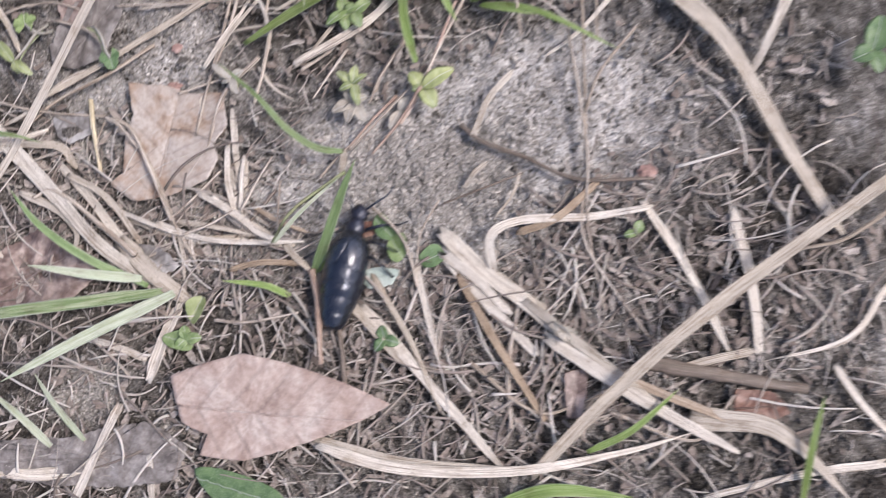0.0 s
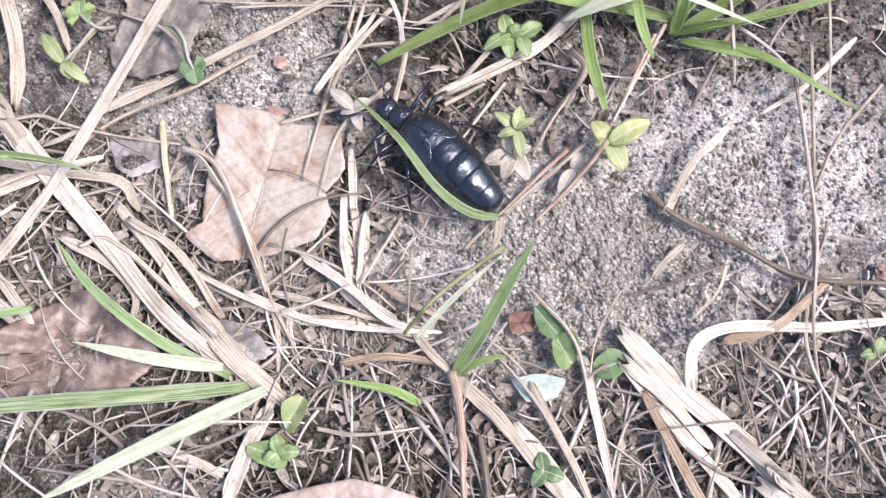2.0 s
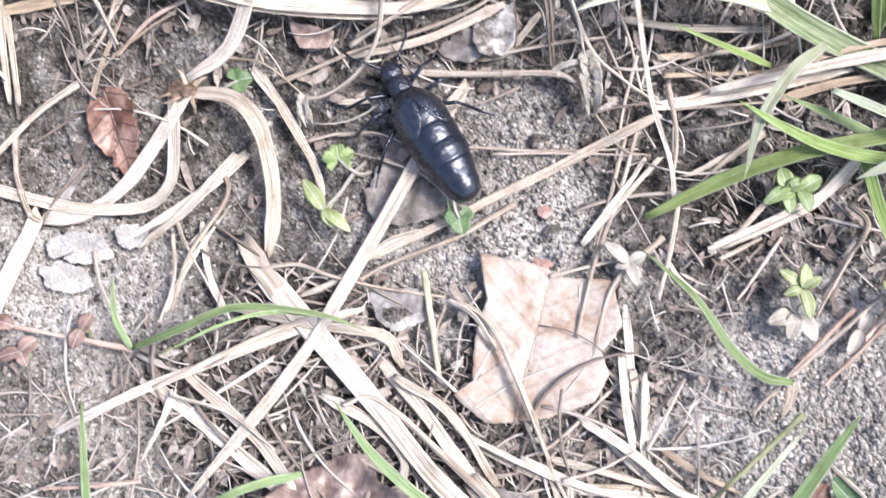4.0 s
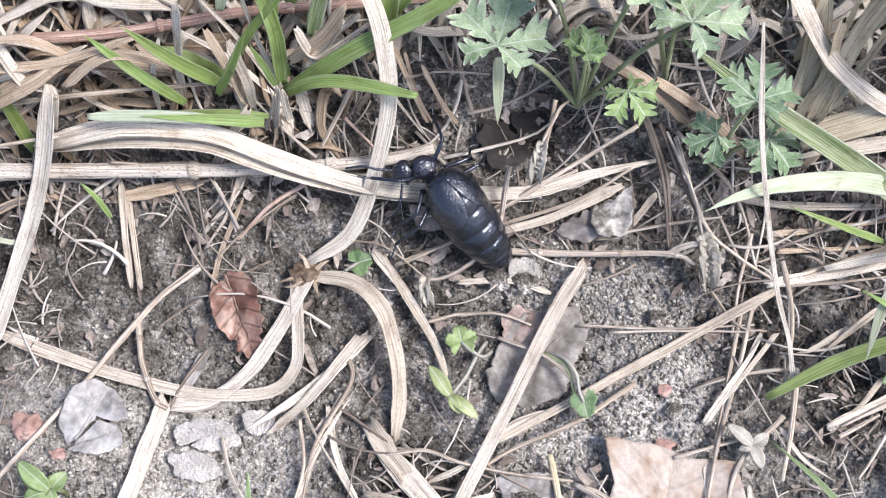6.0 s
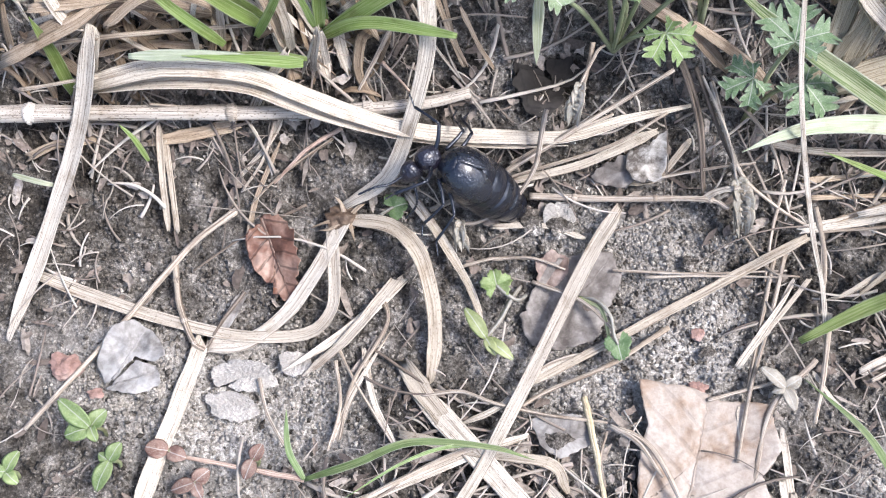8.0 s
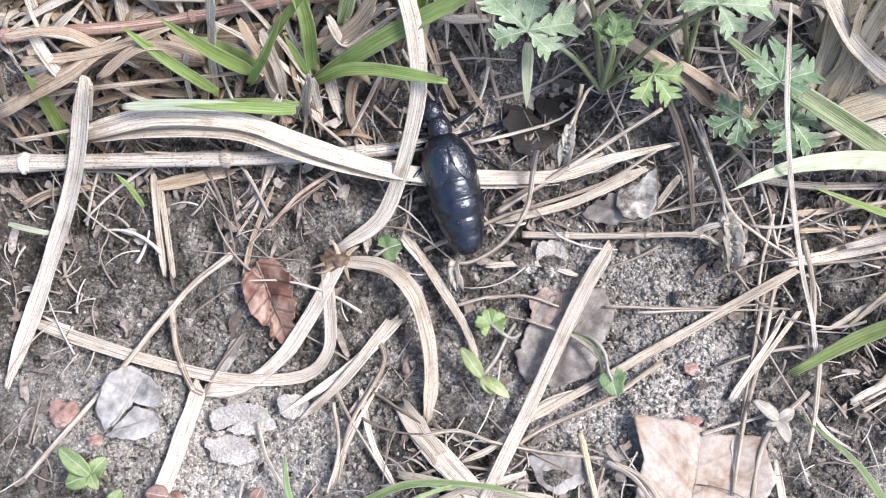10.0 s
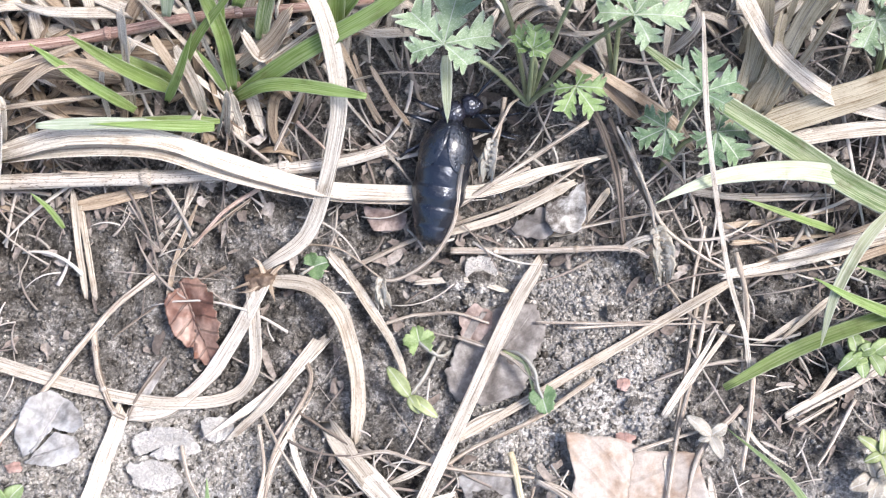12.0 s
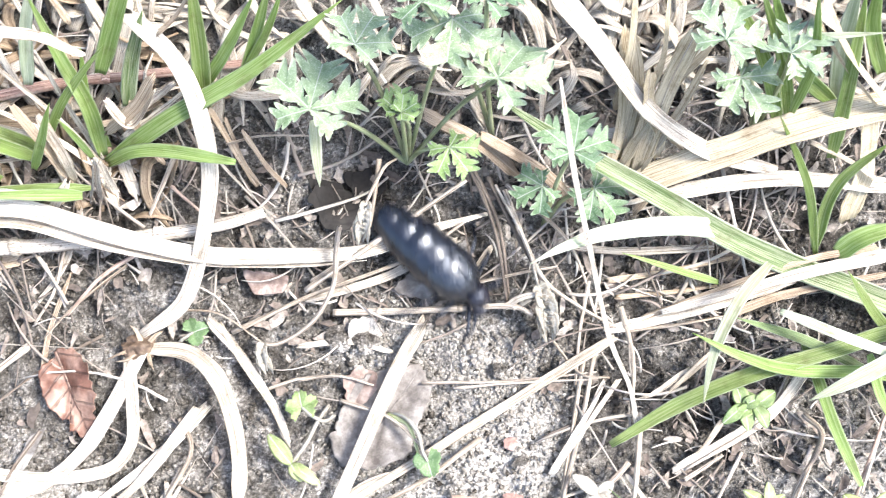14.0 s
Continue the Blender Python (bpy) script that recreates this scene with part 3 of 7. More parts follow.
straw([(-47.0, 47.1, 11.7), (-47.1, 47.8, 15.1), (-47.1, 48.5, 20.5)], 1.2, tip=0, tuft=tuft)
straw([(-51.0, 46.5, 11.3), (-49.4, 47.5, 15.9), (-48.2, 48.1, 20.3)], 1.0, tip=0, tuft=tuft)
green([(-47.6, 50.9, 15.3), (-36.4, 52.7, 25.4), (-23.5, 55.6, 33.5), (-11.1, 60.3, 42.0)], 2.7, face=(0.1, -0.5, 0.9), tuft=tuft)
green([(-47.4, 50.6, 15.6), (-42.4, 50.2, 20.2), (-36.6, 48.9, 22.4), (-27.3, 45.5, 25.4)], 2.0, blunt=True, face=(0.1, -0.3, 0.9), tuft=tuft)
green([(-47.9, 51.6, 16.4), (-47.6, 54.8, 26.0), (-48.8, 57.5, 34.0), (-50.4, 61.6, 44.1)], 2.3, face=(0.3, -0.5, 0.8), tuft=tuft)
green([(-47.0, 52.5, 17.0), (-47.9, 55.3, 24.9), (-46.1, 58.7, 35.4)], 1.6, face=(0.3, -0.4, 0.9), tuft=tuft)
green([(-56.0, 52.6, 18.0), (-50.6, 55.0, 27.5), (-42.5, 57.7, 37.6)], 1.4, face=(0.3, -0.4, 0.9), tuft=tuft)
green([(-55.8, 51.8, 18.6), (-60.6, 52.8, 22.7), (-64.8, 54.0, 24.1)], 2.2, tuft=tuft)
green([(-32.0, 56.7, 25.8), (-27.0, 57.8, 34.8), (-22.0, 60.0, 44.6)], 1.8, face=(0.1, -0.5, 0.9), tuft=tuft)
green([(-25.6, 57.4, 29.0), (-21.5, 58.9, 36.9), (-18.4, 60.5, 44.9)], 1.2, face=(0.1, -0.5, 0.9), tuft=tuft)
green([(-32.2, 54.0, 21.3), (-30.6, 57.9, 34.9), (-29.6, 61.9, 47.2)], 2.6, face=(0.2, -0.5, 0.9), tuft=tuft)
green([(-45.1, 58.1, 29.4), (-40.1, 60.7, 40.8), (-36.8, 62.7, 47.6)], 2.5, face=(0.2, -0.5, 0.8), tuft=tuft)
green([(-55.3, 57.7, 27.8), (-52.9, 60.5, 36.5), (-49.6, 63.3, 45.2)], 1.9, tint="pale", face=(0.3, -0.5, 0.8), tuft=tuft)
green([(-25.8, 57.3, 27.5), (-22.9, 59.5, 35.9), (-20.1, 61.8, 44.3)], 1.7, face=(0.1, -0.5, 0.9), tuft=tuft)
green([(-42.7, 55.7, 23.7), (-40.4, 58.7, 31.2), (-37.1, 61.2, 39.7)], 2.3, tint="stripe", face=(0.2, -0.5, 0.9), tuft=tuft)
tuft = tuft_base("grass_tuft", (-61.8, 47.9, 12.1), "fresh green grass tuft among dry litter")
green([(-61.8, 47.9, 18.1), (-67.4, 49.5, 25.1), (-72.8, 51.9, 31.6)], 1.8, face=(0.2, -0.5, 0.9), tuft=tuft)
green([(-56.2, 49.9, 20.4), (-61.4, 50.1, 27.5), (-66.7, 51.5, 34.4)], 2.1, face=(0.2, -0.5, 0.9), tuft=tuft)
green([(-57.0, 48.9, 18.8), (-53.4, 49.3, 27.0), (-49.9, 50.9, 35.0)], 1.4, face=(0.2, -0.5, 0.9), tuft=tuft)
green([(-48.1, 49.3, 21.0), (-49.0, 50.1, 25.5), (-50.4, 51.1, 30.1)], 1.1, face=(0.1, -0.5, 0.9), tuft=tuft)
tuft = tuft_base("grass_tuft", (52.5, 48.7, 12.7), "fresh green grass tuft among dry litter")
green([(52.5, 48.7, 20.9), (46.4, 53.9, 33.9), (38.4, 58.7, 45.2)], 2.0, face=(-0.4, -0.4, 0.8), tuft=tuft)
green([(60.2, 51.0, 23.7), (50.9, 53.1, 33.4), (43.9, 57.8, 46.1)], 2.5, face=(-0.4, -0.4, 0.8), tuft=tuft)
green([(60.7, 44.6, 18.4), (58.2, 49.6, 32.6), (56.1, 56.2, 46.5)], 2.2, face=(-0.4, -0.4, 0.8), tuft=tuft)
green([(60.0, 32.7, 8.4), (56.7, 40.6, 17.5), (49.9, 48.2, 27.6)], 1.4, face=(-0.4, -0.3, 0.9), tuft=tuft)
green([(59.8, 33.5, 8.7), (60.5, 39.9, 18.6), (66.4, 43.6, 26.2)], 1.9, face=(-0.4, -0.3, 0.8), tuft=tuft)
green([(62.8, 32.1, 9.6), (66.1, 33.5, 12.9), (71.7, 34.4, 14.7)], 3.5, tuft=tuft)
green([(52.2, 48.6, 26.6), (51.4, 50.6, 37.8), (47.2, 53.4, 51.5)], 1.5, face=(-0.4, -0.4, 0.8), tuft=tuft)
green([(60.7, 51.7, 24.1), (57.8, 54.9, 34.4), (56.4, 58.7, 45.2)], 2.8, tint="pale", face=(-0.4, -0.4, 0.8), tuft=tuft)
green([(66.0, 53.5, 28.0), (61.3, 56.1, 36.6), (59.1, 58.6, 45.2)], 2.3, face=(-0.4, -0.4, 0.8), tuft=tuft)
green([(53.9, 50.0, 21.6), (49.7, 53.7, 32.4), (42.9, 58.5, 45.1)], 1.9, face=(-0.4, -0.4, 0.8), tuft=tuft)
tuft = tuft_base("grass_tuft", (75.6, 21.1, 1.0), "fresh green grass tuft among dry litter")
green([(75.6, 21.1, 10.0), (67.9, 15.3, 12.2), (60.2, 11.9, 13.0), (53.6, 9.5, 11.0)], 2.9, tint="pale", face=(-0.3, -0.4, 0.9), tuft=tuft)
green([(72.0, 11.1, 2.0), (73.0, 15.7, 9.3), (74.6, 21.9, 17.2)], 2.1, face=(-0.3, -0.4, 0.9), tuft=tuft)
green([(72.0, 11.4, 2.0), (77.2, 11.1, 6.0), (85.1, 12.0, 7.0)], 1.4, tuft=tuft)
green([(73.1, 10.2, 2.0), (77.3, 7.7, 5.0), (84.2, 5.4, 6.0)], 1.0, tuft=tuft)
green([(64.8, 16.1, 9.3), (66.2, 10.9, 7.0), (68.3, 6.0, 5.0)], 1.8, tuft=tuft)
green([(51.5, 23.0, 11.4), (63.9, 16.5, 12.4), (84.5, 9.7, 8.0)], 1.8, tint="pale", tuft=tuft)
green([(85.0, 18.2, 8.6), (79.0, 14.7, 4.2), (71.9, 11.5, 2.0)], 2.5, tuft=tuft)
green([(71.8, 11.4, 2.0), (84.8, 12.5, 6.1), (101.6, 16.1, 8.3)], 1.6, tuft=tuft)
green([(73.5, 10.4, 2.0), (84.3, 6.1, 6.0), (98.9, -3.0, 6.0)], 1.4, tuft=tuft)
green([(70.9, 12.3, 2.0), (78.1, 17.6, 9.5), (89.2, 24.6, 15.8)], 1.7, face=(-0.3, -0.4, 0.9), tuft=tuft)
green([(72.7, 11.8, 2.0), (74.9, 17.2, 8.4), (75.0, 24.6, 15.8)], 1.2, face=(-0.3, -0.4, 0.9), tuft=tuft)
tuft = tuft_base("grass_tuft", (4.7, -41.9, 0.0), "fresh green grass tuft among dry litter")
green([(4.7, -41.9, 2.0), (-5.1, -36.8, 7.0), (-13.3, -30.3, 10.0), (-19.2, -22.8, 11.0)], 1.7, tint="dark", tuft=tuft)
green([(7.8, -43.3, 2.0), (-4.4, -44.6, 5.0), (-18.6, -45.8, 7.0), (-35.8, -46.8, 6.0), (-47.1, -46.3, 5.0)], 2.5, tint="stripe", tuft=tuft)
green([(10.3, -43.9, 3.0), (-4.8, -52.0, 9.0), (-18.8, -59.7, 13.0)], 2.5, tint="pale", face=(0.1, 0.0, 1.0), tuft=tuft)
green([(3.9, -40.6, 3.0), (-5.0, -39.7, 7.0), (-16.3, -37.5, 9.0)], 2.0, tint="pale", tuft=tuft)
straw([(0.5, -33.6, 3.0), (5.8, -39.5, 3.0), (12.1, -45.1, 1.0)], 3.5, tip=0, tuft=tuft)
tuft = tuft_base("grass_sprout", (37.5, -42.0, 0.0), "young dark green grass sprout rising from litter")
green([(37.5, -42.0, 2.0), (41.5, -36.3, 8.0), (45.4, -29.7, 13.0), (48.9, -24.3, 17.0)], 2.1, tint="dark", face=(-0.0, -0.2, 1.0), tuft=tuft)
green([(37.9, -41.8, 2.0), (41.6, -39.9, 5.0), (46.0, -39.1, 6.0)], 1.1, tuft=tuft)
green([(32.9, -45.9, 2.0), (28.6, -44.0, 5.0), (20.5, -42.6, 6.0)], 1.4, tuft=tuft)
green([(-14.9, -71.6, 1.0), (-19.2, -66.1, 4.0), (-25.0, -60.5, 6.0)], 1.5, tint="pale")
green([(-16.0, 49.2, 30.0), (-16.0, 46.0, 27.0), (-15.9, 42.2, 23.0)], 1.7, tint="pale", face=(0.1, -0.5, 0.8))
green([(-20.8, -10.0, 4.0), (-28.2, -10.4, 9.0), (-34.8, -12.9, 12.0), (-42.8, -17.9, 14.0)], 0.6, tint="dark", face=(0.4, -0.2, 0.9))
green([(-23.6, -32.2, 6.0), (-31.8, -34.9, 9.0), (-43.4, -41.8, 9.0)], 1.3, tint="dark")
green([(-49.5, -14.7, 3.0), (-41.7, -12.6, 7.0), (-33.6, -9.8, 9.0), (-22.4, -10.4, 8.0), (-15.7, -12.0, 5.0)], 1.2, tint="dark")
green([(-49.5, -14.7, 3.0), (-51.7, -10.5, 5.0), (-52.0, -4.9, 7.0)], 1.1, tint="dark")
green([(-49.7, 44.0, 19.8), (-56.7, 43.7, 21.6), (-66.7, 43.5, 23.2)], 2.0, tip=0, face=(0.2, -0.4, 0.9))
green([(-52.6, -43.0, 2.0), (-53.4, -33.5, 5.0), (-54.2, -22.2, 8.0)], 1.3, tint="dark")
green([(-56.7, 43.8, 21.5), (-65.4, 43.8, 22.7), (-74.6, 43.9, 22.2)], 1.7, tint="pale", blunt=True, face=(0.2, -0.4, 0.9))
green([(-66.1, 46.7, 15.5), (-57.7, 46.6, 16.4), (-49.8, 46.8, 15.5)], 1.8, blunt=True)
green([(-75.4, 34.0, 5.9), (-76.6, 35.9, 9.7), (-78.5, 37.5, 12.4)], 0.9)
green([(-8.2, -70.9, 1.0), (-12.5, -64.3, 4.0), (-16.1, -57.8, 6.0)], 1.3, tint="pale")
green([(-86.2, 43.0, 11.3), (-86.9, 45.8, 18.9), (-87.9, 48.0, 26.2)], 2.0, face=(0.3, -0.4, 0.8))
green([(-95.7, 31.0, 7.7), (-91.5, 29.9, 7.4), (-87.5, 29.6, 5.3)], 0.9, tint="pale")
green([(124.1, -89.5, 2.0), (126.4, -78.8, 6.0), (128.8, -71.1, 8.0)], 1.4)
green([(32.5, -37.4, 12.0), (37.6, -31.9, 12.0), (45.2, -24.5, 9.0)], 0.9, tint="pale")
green([(44.7, -18.5, 4.0), (40.0, -18.0, 6.0), (35.1, -14.9, 9.0), (29.5, -8.3, 12.5), (22.2, -1.1, 12.0)], 1.4, tint="dark")
green([(44.9, 29.8, 5.3), (38.1, 31.3, 7.9), (28.9, 33.8, 10.8)], 1.3)
green([(45.3, 53.8, 35.8), (49.0, 52.4, 40.9), (58.6, 51.0, 44.1)], 1.3, tint="pale", face=(-0.4, -0.4, 0.8))
green([(46.9, 36.1, 10.8), (36.7, 35.7, 16.6), (25.0, 33.6, 21.5), (18.0, 31.5, 22.5), (12.9, 29.4, 22.0)], 3.2, tip=1, tint="pale", face=(-0.2, -0.3, 0.9))
green([(51.5, 30.8, 10.7), (44.9, 24.7, 13.8), (40.3, 17.6, 12.5), (38.7, 10.5, 8.0)], 1.9, tint="pale")
green([(57.4, 20.3, 3.9), (58.0, 13.4, 5.1), (58.4, 5.6, 7.0), (60.2, -3.0, 8.0)], 1.9, blunt=True)
green([(67.4, 14.4, 3.2), (56.5, 19.7, 5.8), (45.2, 23.0, 9.4)], 1.9, tint="dark")
green([(70.0, -87.1, 2.0), (80.4, -84.9, 4.0), (94.4, -86.9, 3.0)], 2.6)
green([(72.7, 13.2, 3.1), (64.7, 14.2, 5.1), (52.5, 14.5, 9.2), (44.0, 16.5, 12.4), (36.6, 19.8, 14.8)], 2.1, face=(-0.4, -0.2, 0.9))
green([(73.5, 17.6, 3.5), (68.1, 22.4, 7.3), (62.4, 28.3, 12.9)], 2.0)
green([(76.6, 20.9, 6.0), (69.4, 19.7, 6.8), (60.3, 17.3, 8.4), (46.7, 14.3, 8.2), (35.9, 11.0, 5.0), (25.2, 6.0, 3.0)], 2.5, blunt=True)
green([(83.6, 19.8, 2.8), (71.5, 25.1, 4.9), (49.2, 33.4, 10.7), (33.9, 39.6, 18.5), (19.7, 45.1, 26.5), (8.1, 49.3, 35.0)], 3.8, tint="stripe", face=(-0.3, -0.3, 0.9))
green([(87.1, -78.5, 2.0), (95.4, -75.0, 4.0), (104.0, -68.4, 5.0)], 1.4)
stem([(-13.7, 38.8, 15.2), (-14.3, 36.1, 13.8), (-15.3, 31.2, 9.8), (-18.7, 26.9, 6.4), (-24.1, 24.6, 3.8), (-28.1, 25.3, 3.0)], 0.9)
stem([(-15.2, 15.7, 1.3), (-7.8, 12.2, 3.0), (-3.2, 7.4, 4.0)], 0.7)
stem([(-18.2, 13.7, 1.1), (-20.2, 9.8, 3.0), (-22.0, 6.8, 3.0)], 0.6, tint="green")
stem([(-18.7, 33.3, 6.6), (-12.7, 35.8, 9.7), (-3.2, 39.3, 12.3)], 0.7)
stem([(-19.6, 32.1, 6.1), (-10.1, 36.6, 11.0), (5.5, 44.8, 16.3)], 1.0)
stem([(-2.6, 17.5, 1.5), (10.9, 16.9, 1.9), (24.8, 17.5, 1.5)], 0.5)
stem([(-21.5, 19.1, 1.7), (-15.4, 19.2, 2.7), (-10.0, 17.6, 1.5)], 0.5)
stem([(-22.2, -9.1, 2.0), (-30.2, -12.2, 2.5), (-46.2, -20.2, 2.0)], 1.1)
stem([(-26.1, 18.1, 1.6), (-20.7, 19.3, 2.1), (-14.0, 19.2, 1.7)], 0.6)
stem([(-29.4, 50.8, 19.9), (-23.9, 51.3, 21.2), (-16.7, 51.7, 19.5)], 0.4)
stem([(-3.0, -7.0, 2.0), (1.4, -9.7, 3.0), (5.0, -16.6, 4.0), (10.1, -29.6, 4.0)], 1.0)
stem([(-31.2, 26.8, 3.4), (-17.9, 31.6, 5.9), (-3.8, 35.1, 9.4), (5.0, 39.5, 12.4)], 0.8)
stem([(-32.5, -2.2, 1.0), (-26.5, -1.6, 2.0), (-21.5, -3.4, 2.5), (-13.0, -5.2, 2.0), (-4.4, -6.2, 1.5)], 0.7)
stem([(-33.9, 53.3, 20.5), (-30.7, 49.7, 15.0), (-26.6, 45.6, 11.2)], 0.6)
stem([(-36.5, 51.6, 18.4), (-40.3, 46.5, 13.4), (-42.3, 43.9, 10.8)], 0.8)
stem([(-38.6, 47.4, 13.4), (-36.5, 45.4, 12.6), (-34.4, 43.8, 10.7)], 0.6, tint="pink")
stem([(-39.3, 7.1, 0.8), (-41.9, 1.9, 1.0), (-45.7, -9.0, 1.0)], 0.6)
stem([(-4.1, -6.7, 2.0), (-0.4, -9.4, 4.0), (3.2, -14.3, 3.0)], 0.8)
stem([(-4.5, -7.5, 1.5), (-5.7, -11.6, 2.0), (-5.1, -15.7, 2.0)], 0.5)
stem([(-40.0, 30.6, 4.6), (-32.9, 29.4, 5.2), (-26.8, 25.0, 3.9)], 0.4)
stem([(-40.2, 5.3, 1.0), (-29.9, -1.8, 1.2)], 0.6, tint="dark")
stem([(-43.4, -21.3, 3.0), (-34.8, -23.8, 4.0), (-28.1, -28.7, 2.0)], 0.6)
stem([(-45.0, 38.7, 8.0), (-50.3, 35.4, 7.5), (-55.8, 30.7, 4.6)], 0.8, tint="pink")
stem([(-45.6, 3.2, 1.0), (-44.7, -3.8, 1.5), (-46.4, -10.4, 1.0)], 0.7)
stem([(-45.8, 6.4, 0.8), (-42.7, 0.2, 1.2), (-36.8, -9.2, 1.0)], 0.6)
stem([(-46.4, 37.3, 7.3), (-54.9, 31.6, 5.3), (-59.4, 27.5, 3.8)], 0.5)
stem([(-46.6, -33.2, 2.0), (-53.4, -34.1, 3.0), (-60.9, -34.5, 2.0)], 0.7, tint="pink")
stem([(-49.6, -14.7, 2.0), (-58.7, -13.0, 1.6), (-68.1, -11.3, 1.0)], 1.0, tint="pink")
stem([(-50.7, 27.6, 3.4), (-59.5, 23.3, 2.5), (-68.3, 17.4, 1.3)], 0.5, tint="dark")
stem([(-55.5, 39.7, 8.5), (-57.4, 34.1, 6.3), (-60.7, 29.7, 4.3)], 0.6)
stem([(-57.3, 0.5, 0.8), (-55.4, -5.5, 1.2), (-51.1, -12.2, 1.0)], 0.7)
stem([(-60.1, 14.0, 1.1), (-63.6, 8.9, 1.2), (-65.6, 4.8, 1.0)], 0.7, tint="dark")
stem([(-61.4, 26.9, 3.4), (-69.1, 20.8, 2.3), (-78.1, 9.5, 1.6), (-92.0, -7.3, 1.5)], 1.2)
stem([(-62.1, 41.4, 10.4), (-68.6, 40.5, 11.9), (-73.6, 40.2, 13.8)], 0.7)
stem([(-7.3, 46.7, 21.4), (-8.1, 42.8, 19.1), (-9.2, 38.7, 15.0)], 0.8)
stem([(-7.7, -2.3, 1.0), (-6.5, -9.5, 2.0), (-5.2, -17.9, 1.5)], 1.2, tint="yellow")
stem([(-8.1, 12.9, 2.1), (-5.0, 10.6, 4.0), (-3.8, 6.4, 3.0)], 0.8, tint="green")
stem([(-91.7, 46.6, 19.4), (-79.8, 47.5, 20.9), (-68.5, 48.8, 20.7), (-57.3, 50.3, 19.7)], 1.0)
stem([(-92.8, 41.6, 15.5), (-81.0, 43.3, 16.4), (-70.6, 44.6, 15.2)], 0.7)
stem([(1.8, 30.9, 5.7), (13.1, 32.5, 7.3), (19.4, 33.2, 7.6)], 0.6)
stem([(1.9, -27.8, 2.0), (14.0, -33.0, 2.5), (30.8, -35.5, 2.0)], 0.8)
stem([(10.9, -2.8, 1.5), (18.5, -0.8, 1.5), (26.6, 1.2, 1.5)], 0.7)
stem([(103.4, 2.5, 3.0), (95.4, -6.7, 4.0), (91.9, -14.4, 3.0)], 0.7)
stem([(11.2, 43.3, 15.4), (16.4, 32.1, 8.2), (22.3, 27.6, 4.6), (28.3, 24.0, 3.2)], 0.8)
stem([(11.6, 44.3, 15.0), (21.2, 36.6, 9.0), (25.4, 26.2, 3.2)], 0.7)
stem([(12.1, -32.4, 3.0), (17.3, -30.8, 3.0), (22.1, -28.4, 3.0)], 0.6)
stem([(148.1, -36.6, 2.0), (137.8, -42.5, 3.0), (129.8, -43.8, 2.0)], 1.0)
stem([(17.7, -49.5, 1.5), (24.3, -50.3, 1.5), (34.2, -49.1, 1.0)], 0.7)
stem([(18.1, 22.9, 2.4), (22.1, 17.3, 2.1), (26.7, 16.5, 1.4)], 0.5)
stem([(2.4, 16.4, 1.4), (13.9, 16.5, 1.9), (24.7, 16.3, 1.8)], 0.5)
stem([(21.3, -17.7, 1.0), (11.5, -27.0, 1.8), (6.6, -29.4, 1.2)], 0.7)
stem([(22.8, 19.2, 1.7), (20.1, 9.3, 1.3), (17.1, -1.2, 1.6)], 0.8)
stem([(23.9, -28.2, 3.0), (27.0, -23.0, 3.0), (30.0, -17.8, 2.0)], 0.6)
stem([(24.3, 31.1, 5.8), (22.5, 23.5, 3.1), (21.2, 15.7, 1.3)], 0.7)
stem([(24.6, 20.0, 1.9), (21.3, 9.3, 1.5), (17.4, -1.3, 2.0), (14.6, -12.1, 2.0)], 0.8)
stem([(27.8, 3.3, 2.0), (20.1, -4.6, 2.0), (15.8, -19.7, 1.5)], 1.1)
stem([(29.1, 27.0, 4.5), (30.4, 19.4, 2.8), (29.3, 10.5, 2.0)], 1.0)
stem([(29.4, 23.2, 3.5), (38.1, 23.6, 4.6), (45.7, 24.7, 3.8)], 0.6)
stem([(29.5, 24.1, 3.7), (36.7, 26.5, 4.3), (44.7, 27.3, 4.5)], 0.6)
stem([(3.0, -36.0, 4.0), (-12.9, -22.1, 3.0), (-18.9, -22.2, 2.0)], 1.1)
stem([(30.4, -24.3, 1.0), (26.2, -29.3, 1.4), (19.7, -35.8, 1.0)], 0.7, tint="dark")
stem([(30.6, 10.5, 2.0), (29.1, 2.4, 2.0), (26.7, -6.3, 2.0)], 1.0)
stem([(31.5, -22.8, 2.0), (31.1, -29.4, 3.0), (30.8, -35.8, 2.0)], 0.5)
stem([(36.3, 0.2, 1.0), (42.6, 3.5, 1.5)], 0.8)
stem([(37.5, -41.4, 3.0), (38.7, -48.0, 5.0), (39.2, -59.7, 6.0)], 1.5, tint="pink")
stem([(39.4, -22.7, 1.5), (42.7, -19.4, 2.0), (45.3, -16.8, 1.5)], 0.6)
stem([(42.7, -64.4, 1.5), (42.5, -57.0, 2.0), (41.5, -50.3, 1.0)], 1.3, tint="dark")
stem([(45.1, -23.3, 6.0), (35.7, -30.9, 10.0), (30.6, -36.0, 6.0)], 0.8, tint="green")
stem([(45.3, -17.3, 1.0), (51.3, -12.2, 2.0), (59.1, -5.4, 3.0)], 0.8)
stem([(45.8, 3.8, 1.0), (41.1, -2.6, 1.4), (38.5, -6.0, 1.0)], 0.6)
stem([(49.3, -29.3, 2.0), (54.8, -35.7, 3.0), (56.7, -41.2, 3.0), (57.4, -45.8, 2.0)], 0.7)
stem([(5.1, -16.5, 3.5), (8.5, -24.3, 3.0), (10.8, -31.1, 2.5), (15.1, -39.4, 1.5)], 0.7)
